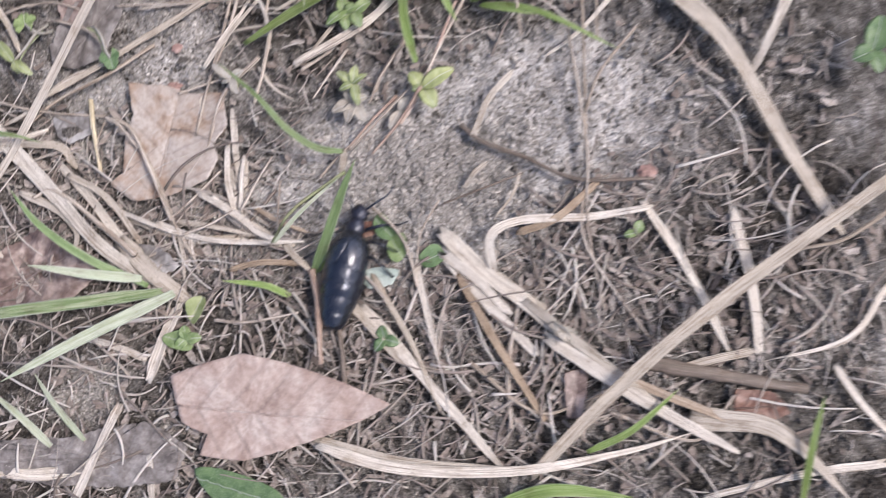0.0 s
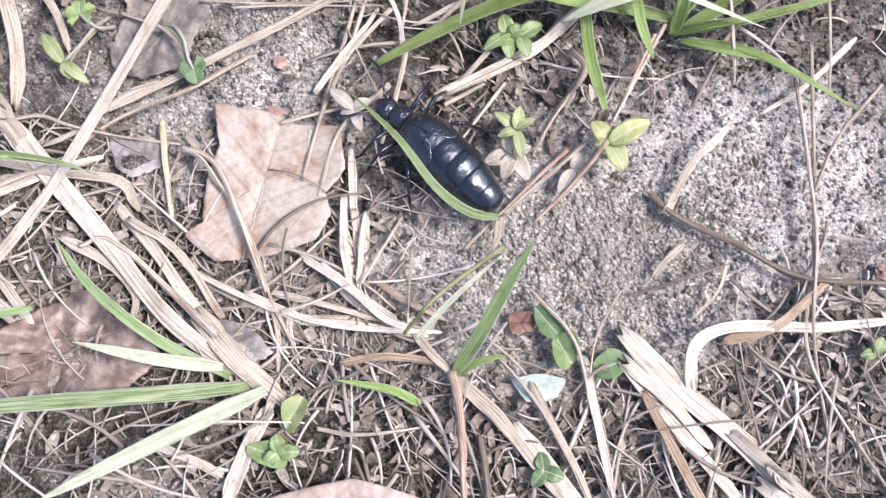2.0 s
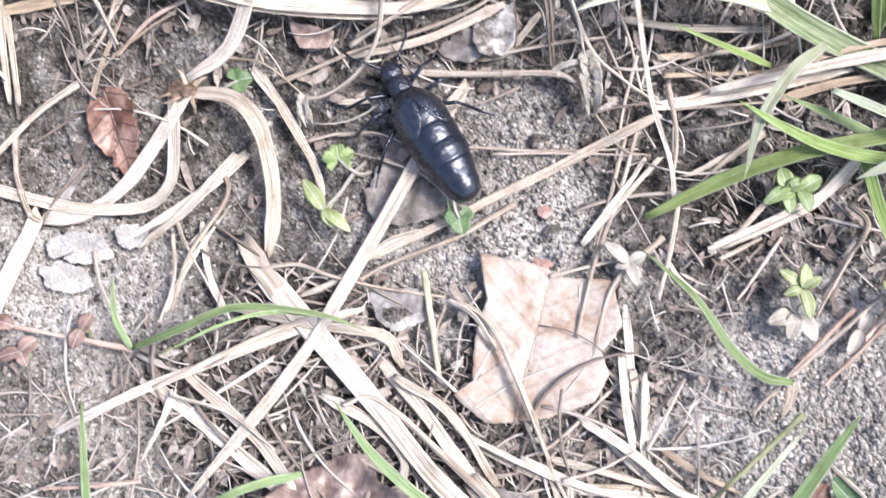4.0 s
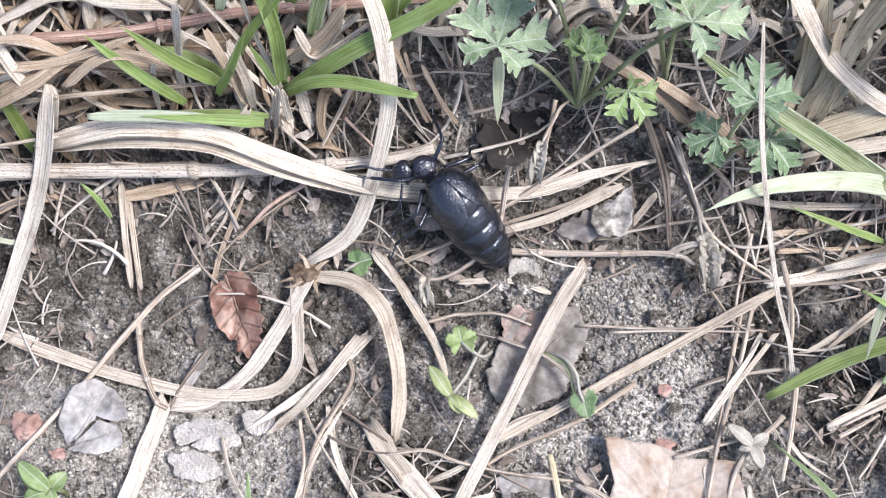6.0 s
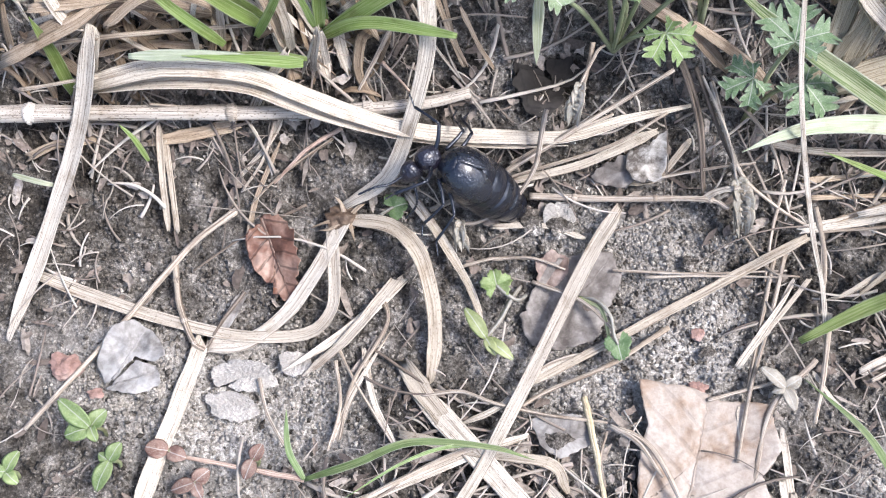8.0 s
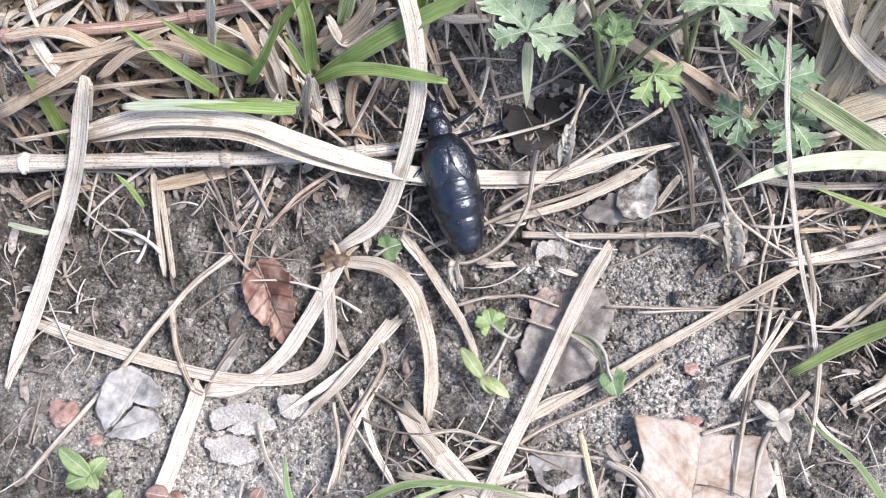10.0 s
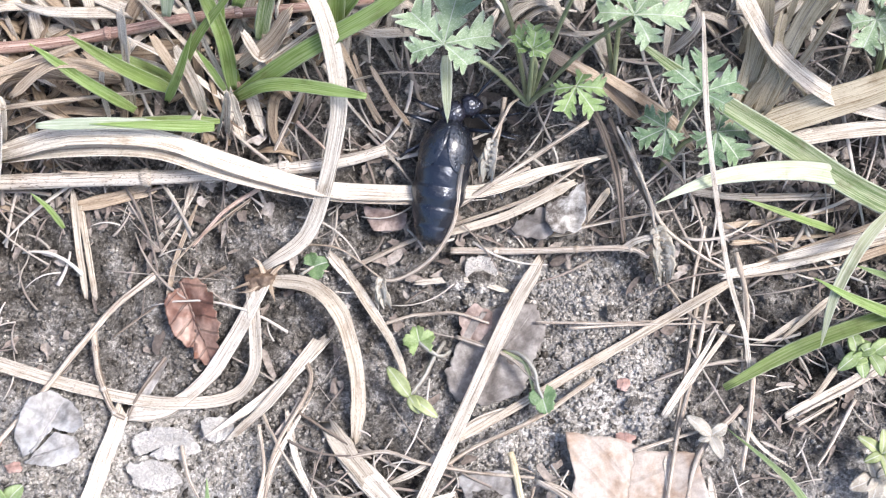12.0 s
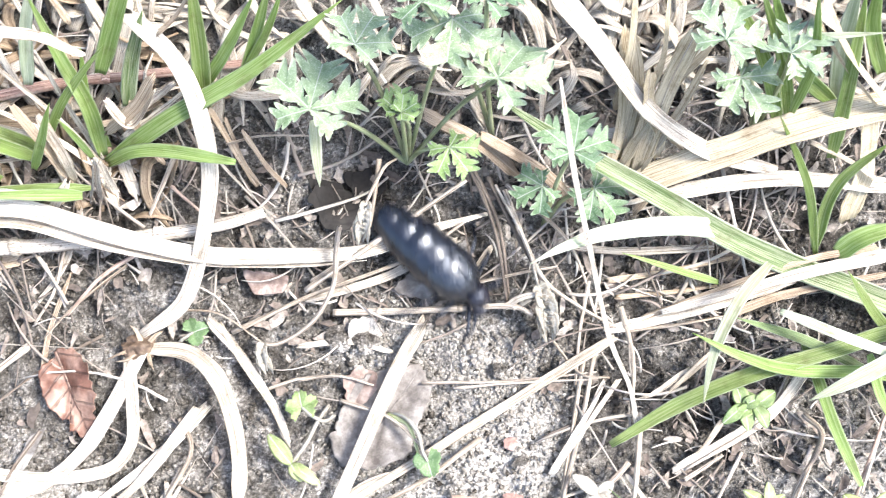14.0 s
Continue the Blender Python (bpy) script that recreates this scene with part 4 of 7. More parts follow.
stem([(5.1, 48.8, 18.7), (10.2, 39.7, 11.5), (11.7, 29.7, 5.3)], 0.8, tint="dark")
stem([(5.1, 48.9, 17.8), (9.4, 39.1, 12.2), (11.3, 28.4, 5.9)], 0.7, tint="dark")
stem([(5.8, 8.5, 1.0), (-4.2, 2.3, 2.0), (-15.1, -2.4, 1.5), (-22.5, -8.4, 1.0)], 0.9)
stem([(55.1, 15.0, 1.2), (49.5, 8.3, 2.0), (36.6, 1.7, 1.4)], 0.8)
stem([(55.3, -7.2, 1.5), (50.4, -11.8, 1.8), (45.0, -17.2, 1.0)], 0.8, tint="pink")
stem([(55.7, -12.9, 1.0), (60.0, -6.9, 2.0), (68.5, 9.7, 6.0)], 0.8, tint="pink")
stem([(56.0, 8.8, 2.0), (57.9, 4.9, 3.0), (52.6, -2.7, 2.0), (51.1, -5.9, 1.0)], 1.0)
stem([(58.9, 5.8, 1.5), (53.0, -2.6, 3.0), (49.8, -8.3, 1.5)], 0.7)
stem([(6.5, -22.7, 1.0), (11.6, -34.2, 1.6), (16.5, -37.4, 1.0)], 0.6)
stem([(60.7, -7.3, 6.0), (55.9, -12.9, 3.0), (49.9, -18.6, 1.0)], 0.8, tint="pink")
stem([(62.6, -29.2, 2.0), (58.8, -35.7, 3.0), (57.6, -41.9, 2.0)], 0.4)
stem([(63.4, -30.0, 2.0), (69.6, -28.3, 3.0), (79.1, -25.1, 2.0)], 0.5, tint="dark")
stem([(66.4, -60.6, 1.0), (78.4, -70.8, 1.8), (90.1, -68.4, 1.0)], 0.9)
stem([(70.7, 12.5, 3.1), (65.6, 3.2, 4.0), (61.9, -3.7, 4.0)], 0.7)
stem([(76.9, -48.4, 1.0), (73.8, -62.2, 1.5), (73.5, -73.6, 1.0)], 1.0)
stem([(8.7, 45.1, 16.5), (13.8, 36.4, 9.9), (18.0, 30.4, 5.5)], 0.8, tint="dark")
stem([(80.5, 19.5, 4.8), (80.5, 7.4, 5.0), (80.9, 2.6, 3.0)], 0.7)
stem([(90.0, 3.1, 4.0), (91.0, -10.3, 4.0), (91.7, -23.0, 3.0), (90.7, -36.4, 2.0), (92.4, -52.3, 1.0)], 0.7)
stem([(90.1, -29.8, 2.0), (90.3, -40.8, 2.0), (100.3, -58.6, 1.5)], 0.7)
stem([(91.9, -71.6, 1.0), (106.5, -77.6, 2.0), (114.5, -69.9, 1.5)], 0.8)
stem([(93.4, 9.4, 2.0), (92.4, -8.5, 2.5), (91.0, -29.9, 2.0)], 0.7)
stem([(95.1, 27.8, 5.7), (96.2, 14.5, 3.2), (95.7, 1.0, 2.0)], 0.7)
straw([(-1.9, -25.9, 2.0), (5.2, -29.6, 3.0), (15.0, -33.8, 2.0)], 1.0, tip=1)
straw([(-10.3, -82.4, 1.0), (-3.3, -69.1, 2.0), (-1.5, -64.9, 1.0)], 1.9, tip=0)
straw([(-11.1, -18.5, 2.5), (-3.6, -23.4, 3.0), (2.9, -32.7, 1.5)], 1.4, tip=0)
straw([(-14.0, -15.4, 1.5), (-7.4, -23.0, 2.0), (-1.3, -31.1, 2.5), (7.4, -41.0, 2.0)], 2.4, tip=1)
straw([(-21.8, -20.9, 1.5), (-14.2, -25.0, 2.0), (-10.0, -29.7, 2.0), (-10.7, -34.4, 1.0)], 1.8, tip=1)
straw([(-26.6, 51.5, 22.4), (-23.9, 48.2, 17.6), (-21.6, 46.6, 13.4)], 0.8, tip=0, tint="brown")
straw([(-27.3, -75.2, 1.0), (-18.0, -76.8, 1.5), (-8.1, -76.3, 1.0)], 2.4, tip=0)
straw([(-29.1, 53.7, 21.7), (-27.4, 49.6, 16.2), (-25.4, 47.2, 12.4)], 0.7, tip=1, tint="brown")
straw([(-3.2, -30.2, 1.0), (2.8, -34.3, 2.0), (4.4, -39.8, 1.0)], 1.0, tip=0)
straw([(-30.9, 54.3, 24.1), (-28.3, 50.4, 17.6), (-26.1, 47.4, 12.6)], 0.9, tip=0, tint="brown")
straw([(-32.2, -2.3, 1.0), (-23.1, -12.2, 2.5), (-12.8, -23.9, 3.0), (-4.3, -33.6, 3.0), (7.0, -42.2, 2.0)], 3.9, tip=1)
straw([(-32.9, 28.0, 3.7), (-29.5, 21.7, 2.7), (-25.6, 15.5, 1.8), (-23.1, 9.2, 1.0)], 1.1, tip=1)
straw([(-34.2, 1.3, 1.0), (-29.5, -5.2, 1.5), (-20.9, -14.5, 1.5)], 3.4, tip=1)
straw([(-34.4, 28.7, 4.0), (-29.9, 23.1, 2.9), (-25.2, 15.1, 1.4), (-23.4, 10.3, 0.8)], 1.8, tip=1)
straw([(-35.2, -8.0, 1.0), (-22.8, -10.9, 2.5), (-13.4, -12.3, 3.0), (-10.7, -16.1, 1.0)], 1.7, tip=0)
straw([(-35.5, 59.3, 37.2), (-32.8, 60.2, 39.7), (-29.7, 61.3, 44.4)], 1.0, tip=1, tint="brown")
straw([(-35.6, 15.8, 1.3), (-41.9, 9.7, 1.2), (-48.8, 4.6, 1.2), (-54.4, 1.3, 0.8)], 1.9, tip=2)
straw([(-35.9, 57.6, 26.1), (-40.8, 55.2, 23.6), (-46.2, 54.0, 20.9)], 1.0, tip=1)
straw([(-37.2, 15.0, 1.7), (-43.7, 6.7, 2.0), (-50.2, 1.0, 1.5)], 2.1, tip=1)
straw([(-37.3, 55.0, 32.5), (-40.9, 53.4, 27.5), (-45.9, 52.7, 22.1)], 2.4, tip=0, tint="brown")
straw([(-39.2, 50.0, 16.5), (-41.4, 52.4, 20.9), (-41.8, 55.3, 25.7)], 1.1, tint="brown")
straw([(-41.3, 4.8, 1.0), (-39.6, -3.0, 1.2), (-36.2, -9.8, 1.0)], 1.2, tip=1)
straw([(-41.7, -18.0, 1.5), (-31.7, -26.3, 2.0), (-25.5, -33.6, 2.0)], 1.8, tip=0)
straw([(-43.1, -21.2, 2.5), (-44.4, -25.3, 2.5), (-47.6, -31.6, 1.0)], 1.3, tip=2)
straw([(-43.9, 24.8, 4.3), (-43.3, 22.9, 4.4), (-43.0, 21.7, 3.2)], 0.7, tip=2, tint="brown")
straw([(-43.9, 25.2, 4.5), (-42.4, 26.5, 5.3), (-41.2, 27.3, 5.0)], 0.8, tip=2, tint="brown")
straw([(-43.9, 53.3, 29.5), (-41.9, 52.2, 24.8), (-37.5, 54.5, 30.2)], 1.5, tip=0)
straw([(-44.0, 52.8, 20.2), (-39.6, 54.1, 23.0), (-33.7, 56.6, 26.5)], 1.3, tip=1)
straw([(-44.4, 25.2, 4.5), (-45.1, 27.2, 5.5), (-46.2, 28.4, 5.4)], 0.8, tip=2, tint="brown")
straw([(-44.4, 25.2, 4.5), (-46.5, 23.4, 4.5), (-48.8, 23.3, 3.5)], 0.8, tip=2, tint="brown")
straw([(-44.8, 25.0, 4.4), (-47.4, 24.3, 4.7), (-50.2, 23.8, 3.1)], 0.7, tip=2, tint="brown")
straw([(-45.2, -8.2, 1.0), (-42.7, -1.5, 1.3), (-36.7, 8.8, 1.0)], 1.2, tip=2)
straw([(-45.3, 51.2, 16.2), (-44.8, 49.2, 14.4), (-44.0, 46.7, 12.5)], 2.0, tip=0)
straw([(-46.0, 59.2, 41.1), (-46.7, 60.1, 43.6), (-47.9, 61.5, 46.5)], 1.1, tip=1, tint="brown")
straw([(-47.1, -19.3, 1.0), (-38.7, -25.1, 1.3), (-26.7, -34.5, 1.0)], 2.1, tip=0)
straw([(-48.1, 51.3, 16.3), (-50.7, 55.5, 24.8), (-51.7, 58.0, 36.4)], 0.9, tip=1)
straw([(-48.3, 50.9, 15.0), (-47.9, 48.7, 13.7), (-47.1, 45.8, 11.9)], 1.9, tip=0)
straw([(-48.6, 51.0, 16.1), (-53.1, 54.9, 24.5), (-58.9, 58.7, 32.8)], 1.0, tip=1)
straw([(-49.1, 50.3, 15.6), (-55.5, 53.7, 21.7), (-61.2, 55.5, 25.8)], 1.1, tip=1)
straw([(-5.0, 55.0, 26.5), (1.4, 52.0, 21.7), (7.0, 49.8, 18.4)], 2.0, tip=0, tint="brown")
straw([(-51.6, 54.2, 19.6), (-44.0, 55.5, 20.4), (-38.8, 57.0, 21.8)], 1.2, tint="brown")
straw([(-53.8, 52.9, 27.2), (-52.2, 49.6, 21.2), (-52.2, 48.2, 15.4)], 1.7, tip=0)
straw([(-53.8, 55.9, 21.6), (-55.1, 52.3, 18.0), (-54.0, 48.6, 14.0)], 1.0)
straw([(-54.7, 39.8, 8.0), (-56.5, 36.6, 6.9), (-61.2, 31.9, 4.5)], 1.1, tip=1)
straw([(-56.6, 53.5, 29.6), (-54.5, 50.7, 22.9), (-53.1, 48.6, 15.6)], 1.5, tip=0, tint="brown")
straw([(-56.8, 56.8, 43.6), (-49.4, 56.1, 43.2), (-45.1, 55.7, 39.0)], 2.2, tip=1)
straw([(-57.6, 55.3, 21.2), (-55.9, 52.8, 18.8), (-54.3, 49.9, 15.2)], 1.0)
straw([(-59.1, -26.3, 1.5), (-47.8, -20.5, 2.0), (-36.0, -15.6, 2.0), (-23.2, -10.4, 2.0), (-16.7, -8.2, 1.5)], 1.8, tip=1)
straw([(-59.1, 39.6, 9.5), (-56.8, 42.8, 13.1), (-52.7, 46.8, 17.5)], 1.9, tip=0)
straw([(-59.7, 54.4, 34.2), (-61.0, 52.3, 26.9), (-62.3, 50.5, 19.8)], 1.8, tip=0)
straw([(-60.1, 21.7, 1.6), (-58.6, 28.4, 3.8), (-54.8, 36.6, 6.9)], 0.9, tint="brown")
straw([(-60.3, 53.3, 29.5), (-61.5, 51.0, 24.1), (-62.2, 48.8, 17.7)], 1.3, tip=0)
straw([(-61.5, 54.8, 20.4), (-57.5, 53.5, 19.2), (-53.0, 49.2, 14.8)], 1.3)
straw([(-64.7, 54.6, 24.3), (-66.3, 51.3, 20.2), (-66.5, 48.2, 15.3)], 1.2, tip=1)
straw([(-66.5, 5.4, 1.0), (-69.9, -6.0, 1.8), (-74.3, -19.9, 1.5)], 2.9, tip=0)
straw([(-68.9, 56.1, 20.8), (-64.3, 53.1, 18.5), (-62.8, 49.1, 15.2)], 1.3, tint="brown")
straw([(-7.2, 22.6, 2.3), (-13.4, 24.4, 3.0), (-21.0, 24.2, 2.7)], 1.1, tip=0)
straw([(-7.2, 4.2, 1.0), (-13.4, 2.1, 1.2), (-20.6, -3.8, 1.5), (-25.7, -6.1, 1.0)], 1.4, tip=1)
straw([(-72.7, 36.8, 7.1), (-71.8, 30.2, 4.8), (-71.1, 23.9, 2.4)], 1.0, tip=0)
straw([(-73.6, 39.0, 8.3), (-73.2, 31.8, 5.6), (-72.4, 23.8, 2.6)], 1.2, tip=0)
straw([(-74.5, 36.9, 6.6), (-67.8, 37.9, 7.5), (-61.6, 39.2, 8.2)], 2.3, tint="brown")
straw([(-77.6, 47.8, 24.1), (-70.3, 50.7, 27.9), (-63.4, 51.5, 23.4), (-62.7, 50.9, 19.0)], 2.1, tip=1, tint="brown")
straw([(-78.3, 49.7, 18.3), (-73.6, 47.5, 16.9), (-69.6, 47.1, 15.7)], 0.9, tip=1)
straw([(-79.9, 47.3, 23.8), (-83.8, 37.9, 13.6), (-88.1, 28.6, 7.0), (-92.5, 18.2, 2.6), (-96.1, 6.9, 1.0)], 2.9, tip=0)
straw([(-8.1, -51.2, 1.0), (-1.2, -53.6, 1.5), (3.7, -56.0, 1.0)], 1.5, tip=0)
straw([(-1.9, 26.4, 4.2), (-7.1, 17.9, 3.6), (-18.1, -3.2, 3.0), (-26.0, -17.0, 2.6), (-40.4, -36.1, 2.0)], 2.7, tip=1)
straw([(-81.5, 56.9, 20.4), (-74.4, 52.8, 18.3), (-68.6, 50.1, 15.7)], 1.7, tint="brown")
straw([(-82.0, 47.9, 14.4), (-74.9, 49.2, 15.7), (-66.6, 49.0, 15.1)], 1.5, tint="brown")
straw([(-82.3, 42.4, 15.9), (-71.0, 43.4, 19.5), (-58.8, 42.7, 19.1), (-50.9, 40.8, 16.5), (-42.7, 38.5, 13.9), (-33.5, 36.7, 11.6), (-19.7, 36.3, 10.4), (-10.1, 36.4, 10.4), (-1.3, 38.8, 11.1), (8.4, 40.9, 11.6)], 3.4, tip=1)
straw([(-82.6, 42.2, 14.3), (-70.7, 42.0, 17.2), (-59.1, 41.4, 17.4), (-51.1, 39.3, 14.8), (-42.9, 37.3, 12.5), (-32.7, 35.8, 10.6), (-18.8, 35.1, 9.4), (-10.0, 35.3, 9.4)], 2.7, tip=2)
straw([(-84.8, 50.8, 16.6), (-78.2, 53.4, 19.6), (-70.6, 54.5, 20.2), (-62.9, 52.4, 17.2)], 1.8, tint="brown")
straw([(-86.1, 52.3, 28.9), (-83.5, 48.4, 24.5), (-80.2, 47.8, 22.1), (-82.1, 44.7, 15.3)], 1.8, tip=0)
straw([(-88.0, 49.8, 25.3), (-78.1, 50.3, 26.6), (-66.6, 52.7, 29.1)], 1.7, tint="brown")
straw([(-89.1, 51.2, 30.2), (-81.6, 52.1, 29.8), (-76.9, 52.0, 24.7)], 1.6, tip=0, tint="brown")
straw([(-89.2, 47.2, 21.8), (-83.5, 48.4, 24.5), (-76.1, 51.6, 23.4), (-64.0, 52.0, 19.7)], 2.1, tint="brown")
straw([(-89.7, 45.5, 15.7), (-84.0, 48.0, 18.2), (-79.0, 52.4, 21.9)], 1.0, tint="brown")
straw([(-89.9, 55.8, 24.0), (-80.5, 53.9, 22.9), (-73.8, 51.9, 18.6)], 1.2, tip=1)
straw([(-90.2, 54.9, 19.2), (-88.2, 50.3, 16.4), (-87.4, 45.2, 12.3)], 1.4, tint="brown")
straw([(-90.3, 50.5, 19.8), (-84.0, 51.6, 21.4), (-75.3, 54.1, 24.0)], 1.1, tip=1)
straw([(-91.9, 49.6, 15.5), (-87.0, 46.9, 14.3), (-82.2, 44.0, 11.6)], 1.7, tint="brown")
straw([(-93.0, 45.0, 19.4), (-82.1, 47.5, 25.0), (-75.6, 51.2, 26.2), (-69.0, 52.1, 20.7)], 2.7, tip=1, tint="brown")
straw([(-93.7, 34.8, 6.1), (-89.5, 36.2, 7.2), (-84.4, 37.0, 7.1)], 1.6, tint="brown")
straw([(0.0, -27.7, 1.0), (11.6, -32.6, 1.4), (24.6, -33.3, 1.2)], 1.1, tip=0)
straw([(0.3, 52.3, 22.9), (7.6, 49.4, 19.1), (13.5, 45.7, 14.8)], 2.6, tip=0, tint="brown")
straw([(10.7, -29.4, 1.5), (18.1, -31.2, 2.5), (26.1, -33.4, 2.0)], 1.3, tip=1)
straw([(10.8, -46.2, 1.0), (7.8, -52.0, 1.5), (4.8, -60.0, 1.5)], 2.5, tip=0)
straw([(101.7, -32.8, 1.5), (108.7, -46.5, 2.0), (114.4, -61.7, 1.5)], 1.7, tip=0)
straw([(105.4, -64.4, 1.5), (112.1, -63.1, 2.0), (119.5, -62.0, 1.5)], 1.7, tip=0)
straw([(107.5, -73.6, 2.0), (121.5, -77.0, 3.0), (132.9, -90.0, 2.0)], 4.1, tip=2)
straw([(109.9, 10.4, 4.0), (120.4, -3.5, 4.0), (129.7, -25.5, 3.0), (137.4, -41.0, 1.5)], 4.0, tip=1)
straw([(11.1, 27.6, 6.6), (13.0, 28.4, 7.9), (15.8, 28.6, 9.0)], 1.4, tip=1)
straw([(11.6, -33.4, 1.2), (22.1, -34.2, 1.5), (33.4, -35.7, 1.3)], 1.2, tip=0)
straw([(118.3, -36.3, 1.5), (119.8, -49.5, 2.0), (120.0, -62.0, 1.5)], 2.1, tip=0)
straw([(13.7, 57.4, 50.0), (22.4, 54.0, 38.9), (30.7, 50.1, 27.5), (41.3, 46.0, 20.0), (52.3, 44.2, 16.0)], 3.7, tip=1)
straw([(133.2, -66.0, 1.5), (137.1, -73.4, 2.0), (143.1, -80.7, 1.5)], 1.6, tip=1)
straw([(133.6, 7.3, 3.0), (128.5, -2.0, 4.0), (125.1, -7.8, 2.0)], 2.2, tip=1)
straw([(139.0, -83.5, 1.0), (124.9, -84.6, 1.5), (107.7, -87.7, 1.0)], 1.8, tip=1)
straw([(14.4, -29.3, 1.0), (13.3, -34.2, 2.0), (14.6, -39.8, 1.0)], 0.9, tip=0)
straw([(143.9, -52.2, 1.5), (135.7, -61.0, 2.0), (120.4, -64.1, 1.0)], 1.4, tip=2)
straw([(147.4, -31.9, 9.0), (115.1, -51.8, 9.0), (93.9, -67.1, 7.0), (77.1, -81.8, 3.0)], 2.6, tip=0)
straw([(15.1, 45.0, 46.4), (18.4, 37.9, 32.6), (21.5, 30.3, 22.5), (24.3, 20.0, 14.9), (29.1, 13.9, 4.1), (30.0, 5.6, 1.0)], 0.8, tip=0)
straw([(15.2, -24.1, 2.0), (22.1, -28.7, 3.0), (27.7, -33.5, 3.0), (32.2, -35.1, 2.0)], 1.3, tip=0)
straw([(15.8, -4.0, 1.2), (15.5, -11.8, 1.2)], 1.3, tip=2)
straw([(16.3, 2.7, 1.0), (21.6, 9.8, 2.0), (25.9, 15.6, 1.8)], 1.2, tip=2)
straw([(17.6, -24.8, 1.0), (22.9, -30.5, 1.5), (30.6, -35.3, 1.5)], 1.6, tip=0)
straw([(18.2, -25.2, 2.5), (23.7, -29.5, 3.0), (28.2, -33.5, 2.0)], 0.8, tip=1)
straw([(19.6, -25.8, 1.0), (24.0, -29.9, 1.4), (29.5, -33.9, 1.0)], 1.4, tip=0)
straw([(20.7, -18.5, 1.2), (22.5, -23.6, 1.3), (22.5, -27.6, 1.0)], 1.2, tip=0)
straw([(21.1, -15.3, 2.0), (21.3, -22.2, 3.0), (22.3, -28.4, 2.0)], 1.4, tip=0)
straw([(21.3, -39.9, 2.0), (27.7, -39.0, 2.5), (36.1, -39.9, 2.0)], 1.2, tip=0, tint="brown")
straw([(22.0, -7.5, 1.2), (22.6, -17.7, 1.2), (23.8, -26.8, 1.0)], 1.3, tip=0)
straw([(27.4, 22.2, 3.3), (14.0, 15.3, 1.8), (-0.3, 7.8, 1.3), (-16.1, -0.5, 1.3)], 1.8, tip=1)
straw([(22.4, 36.1, 7.8), (30.5, 35.1, 7.4), (43.9, 34.9, 7.3)], 1.4, tip=0)
straw([(22.7, -17.2, 1.5), (23.7, -26.0, 1.0)], 1.3, tip=0)
straw([(24.3, -17.4, 2.0), (23.9, -22.9, 2.6), (23.4, -28.6, 2.0)], 1.0, tip=0)
straw([(24.4, -17.7, 1.2), (24.3, -26.0, 1.0)], 1.3, tip=0)
straw([(25.6, 15.8, 1.3), (22.2, 10.2, 1.5), (18.7, 4.0, 1.0)], 0.8, tip=0)
straw([(26.2, -27.7, 1.5), (31.0, -31.0, 2.5), (36.7, -33.6, 1.5)], 1.1, tip=1, tint="brown")
straw([(26.7, 44.2, 14.9), (28.3, 49.6, 21.2), (27.4, 53.6, 29.7)], 2.0, tip=1, tint="yellow")
straw([(27.3, 23.6, 3.6), (42.5, 25.9, 5.1), (56.3, 28.9, 6.1)], 2.1, tip=1)
straw([(27.3, 57.2, 35.9), (29.5, 53.0, 27.3), (29.3, 47.8, 17.1)], 3.2, tip=0, tint="yellow")
straw([(27.7, 1.3, 1.0), (30.6, -3.1, 1.0), (35.4, -6.7, 1.0)], 0.8, tip=2)
straw([(27.8, 15.8, 1.8), (22.0, 9.1, 2.0), (16.5, 2.4, 1.0)], 0.9, tip=2)
straw([(27.8, 52.5, 23.0), (27.7, 55.2, 34.7), (26.2, 58.3, 46.5)], 1.7, tip=1, tint="yellow")
straw([(28.2, 31.3, 4.9), (36.4, 32.0, 5.1), (47.3, 33.5, 5.7)], 1.1, tip=1, tint="brown")
straw([(29.1, 28.7, 4.0), (38.2, 29.0, 4.1), (47.3, 29.7, 4.3)], 1.0, tip=1, tint="brown")
straw([(29.1, 46.0, 17.0), (33.6, 51.4, 26.3), (39.2, 55.5, 34.8)], 1.8, tip=1, tint="yellow")
straw([(29.3, 50.9, 28.0), (33.5, 48.9, 22.8), (34.5, 46.9, 17.5)], 2.2, tip=0, tint="yellow")
straw([(3.6, 37.7, 9.0), (-8.0, 33.1, 6.5), (-19.1, 30.8, 5.2)], 1.9, tip=1)
straw([(30.5, 52.5, 33.0), (31.6, 49.5, 23.1), (30.4, 45.8, 14.9)], 2.5, tip=0, tint="yellow")
straw([(30.8, 51.6, 24.4), (36.6, 48.2, 19.4), (44.0, 44.1, 12.9)], 1.4, tip=2, tint="yellow")
straw([(31.2, 51.6, 22.5), (32.6, 54.6, 32.3), (31.1, 58.5, 44.7)], 1.4, tip=1, tint="yellow")
straw([(31.7, 43.3, 15.4), (43.5, 45.4, 20.7), (53.9, 47.0, 25.6), (68.0, 48.6, 28.6)], 4.7, tip=0, tint="yellow")
straw([(32.2, -35.8, 2.0), (34.8, -39.0, 3.0), (38.0, -42.0, 2.0)], 1.6, tip=1)
straw([(32.2, 45.5, 16.7), (36.4, 50.3, 24.7), (39.0, 54.4, 32.1)], 1.6, tip=1, tint="yellow")
straw([(35.1, 54.3, 40.1), (33.9, 52.0, 28.7), (31.9, 45.4, 15.7)], 2.9, tip=0, tint="yellow")
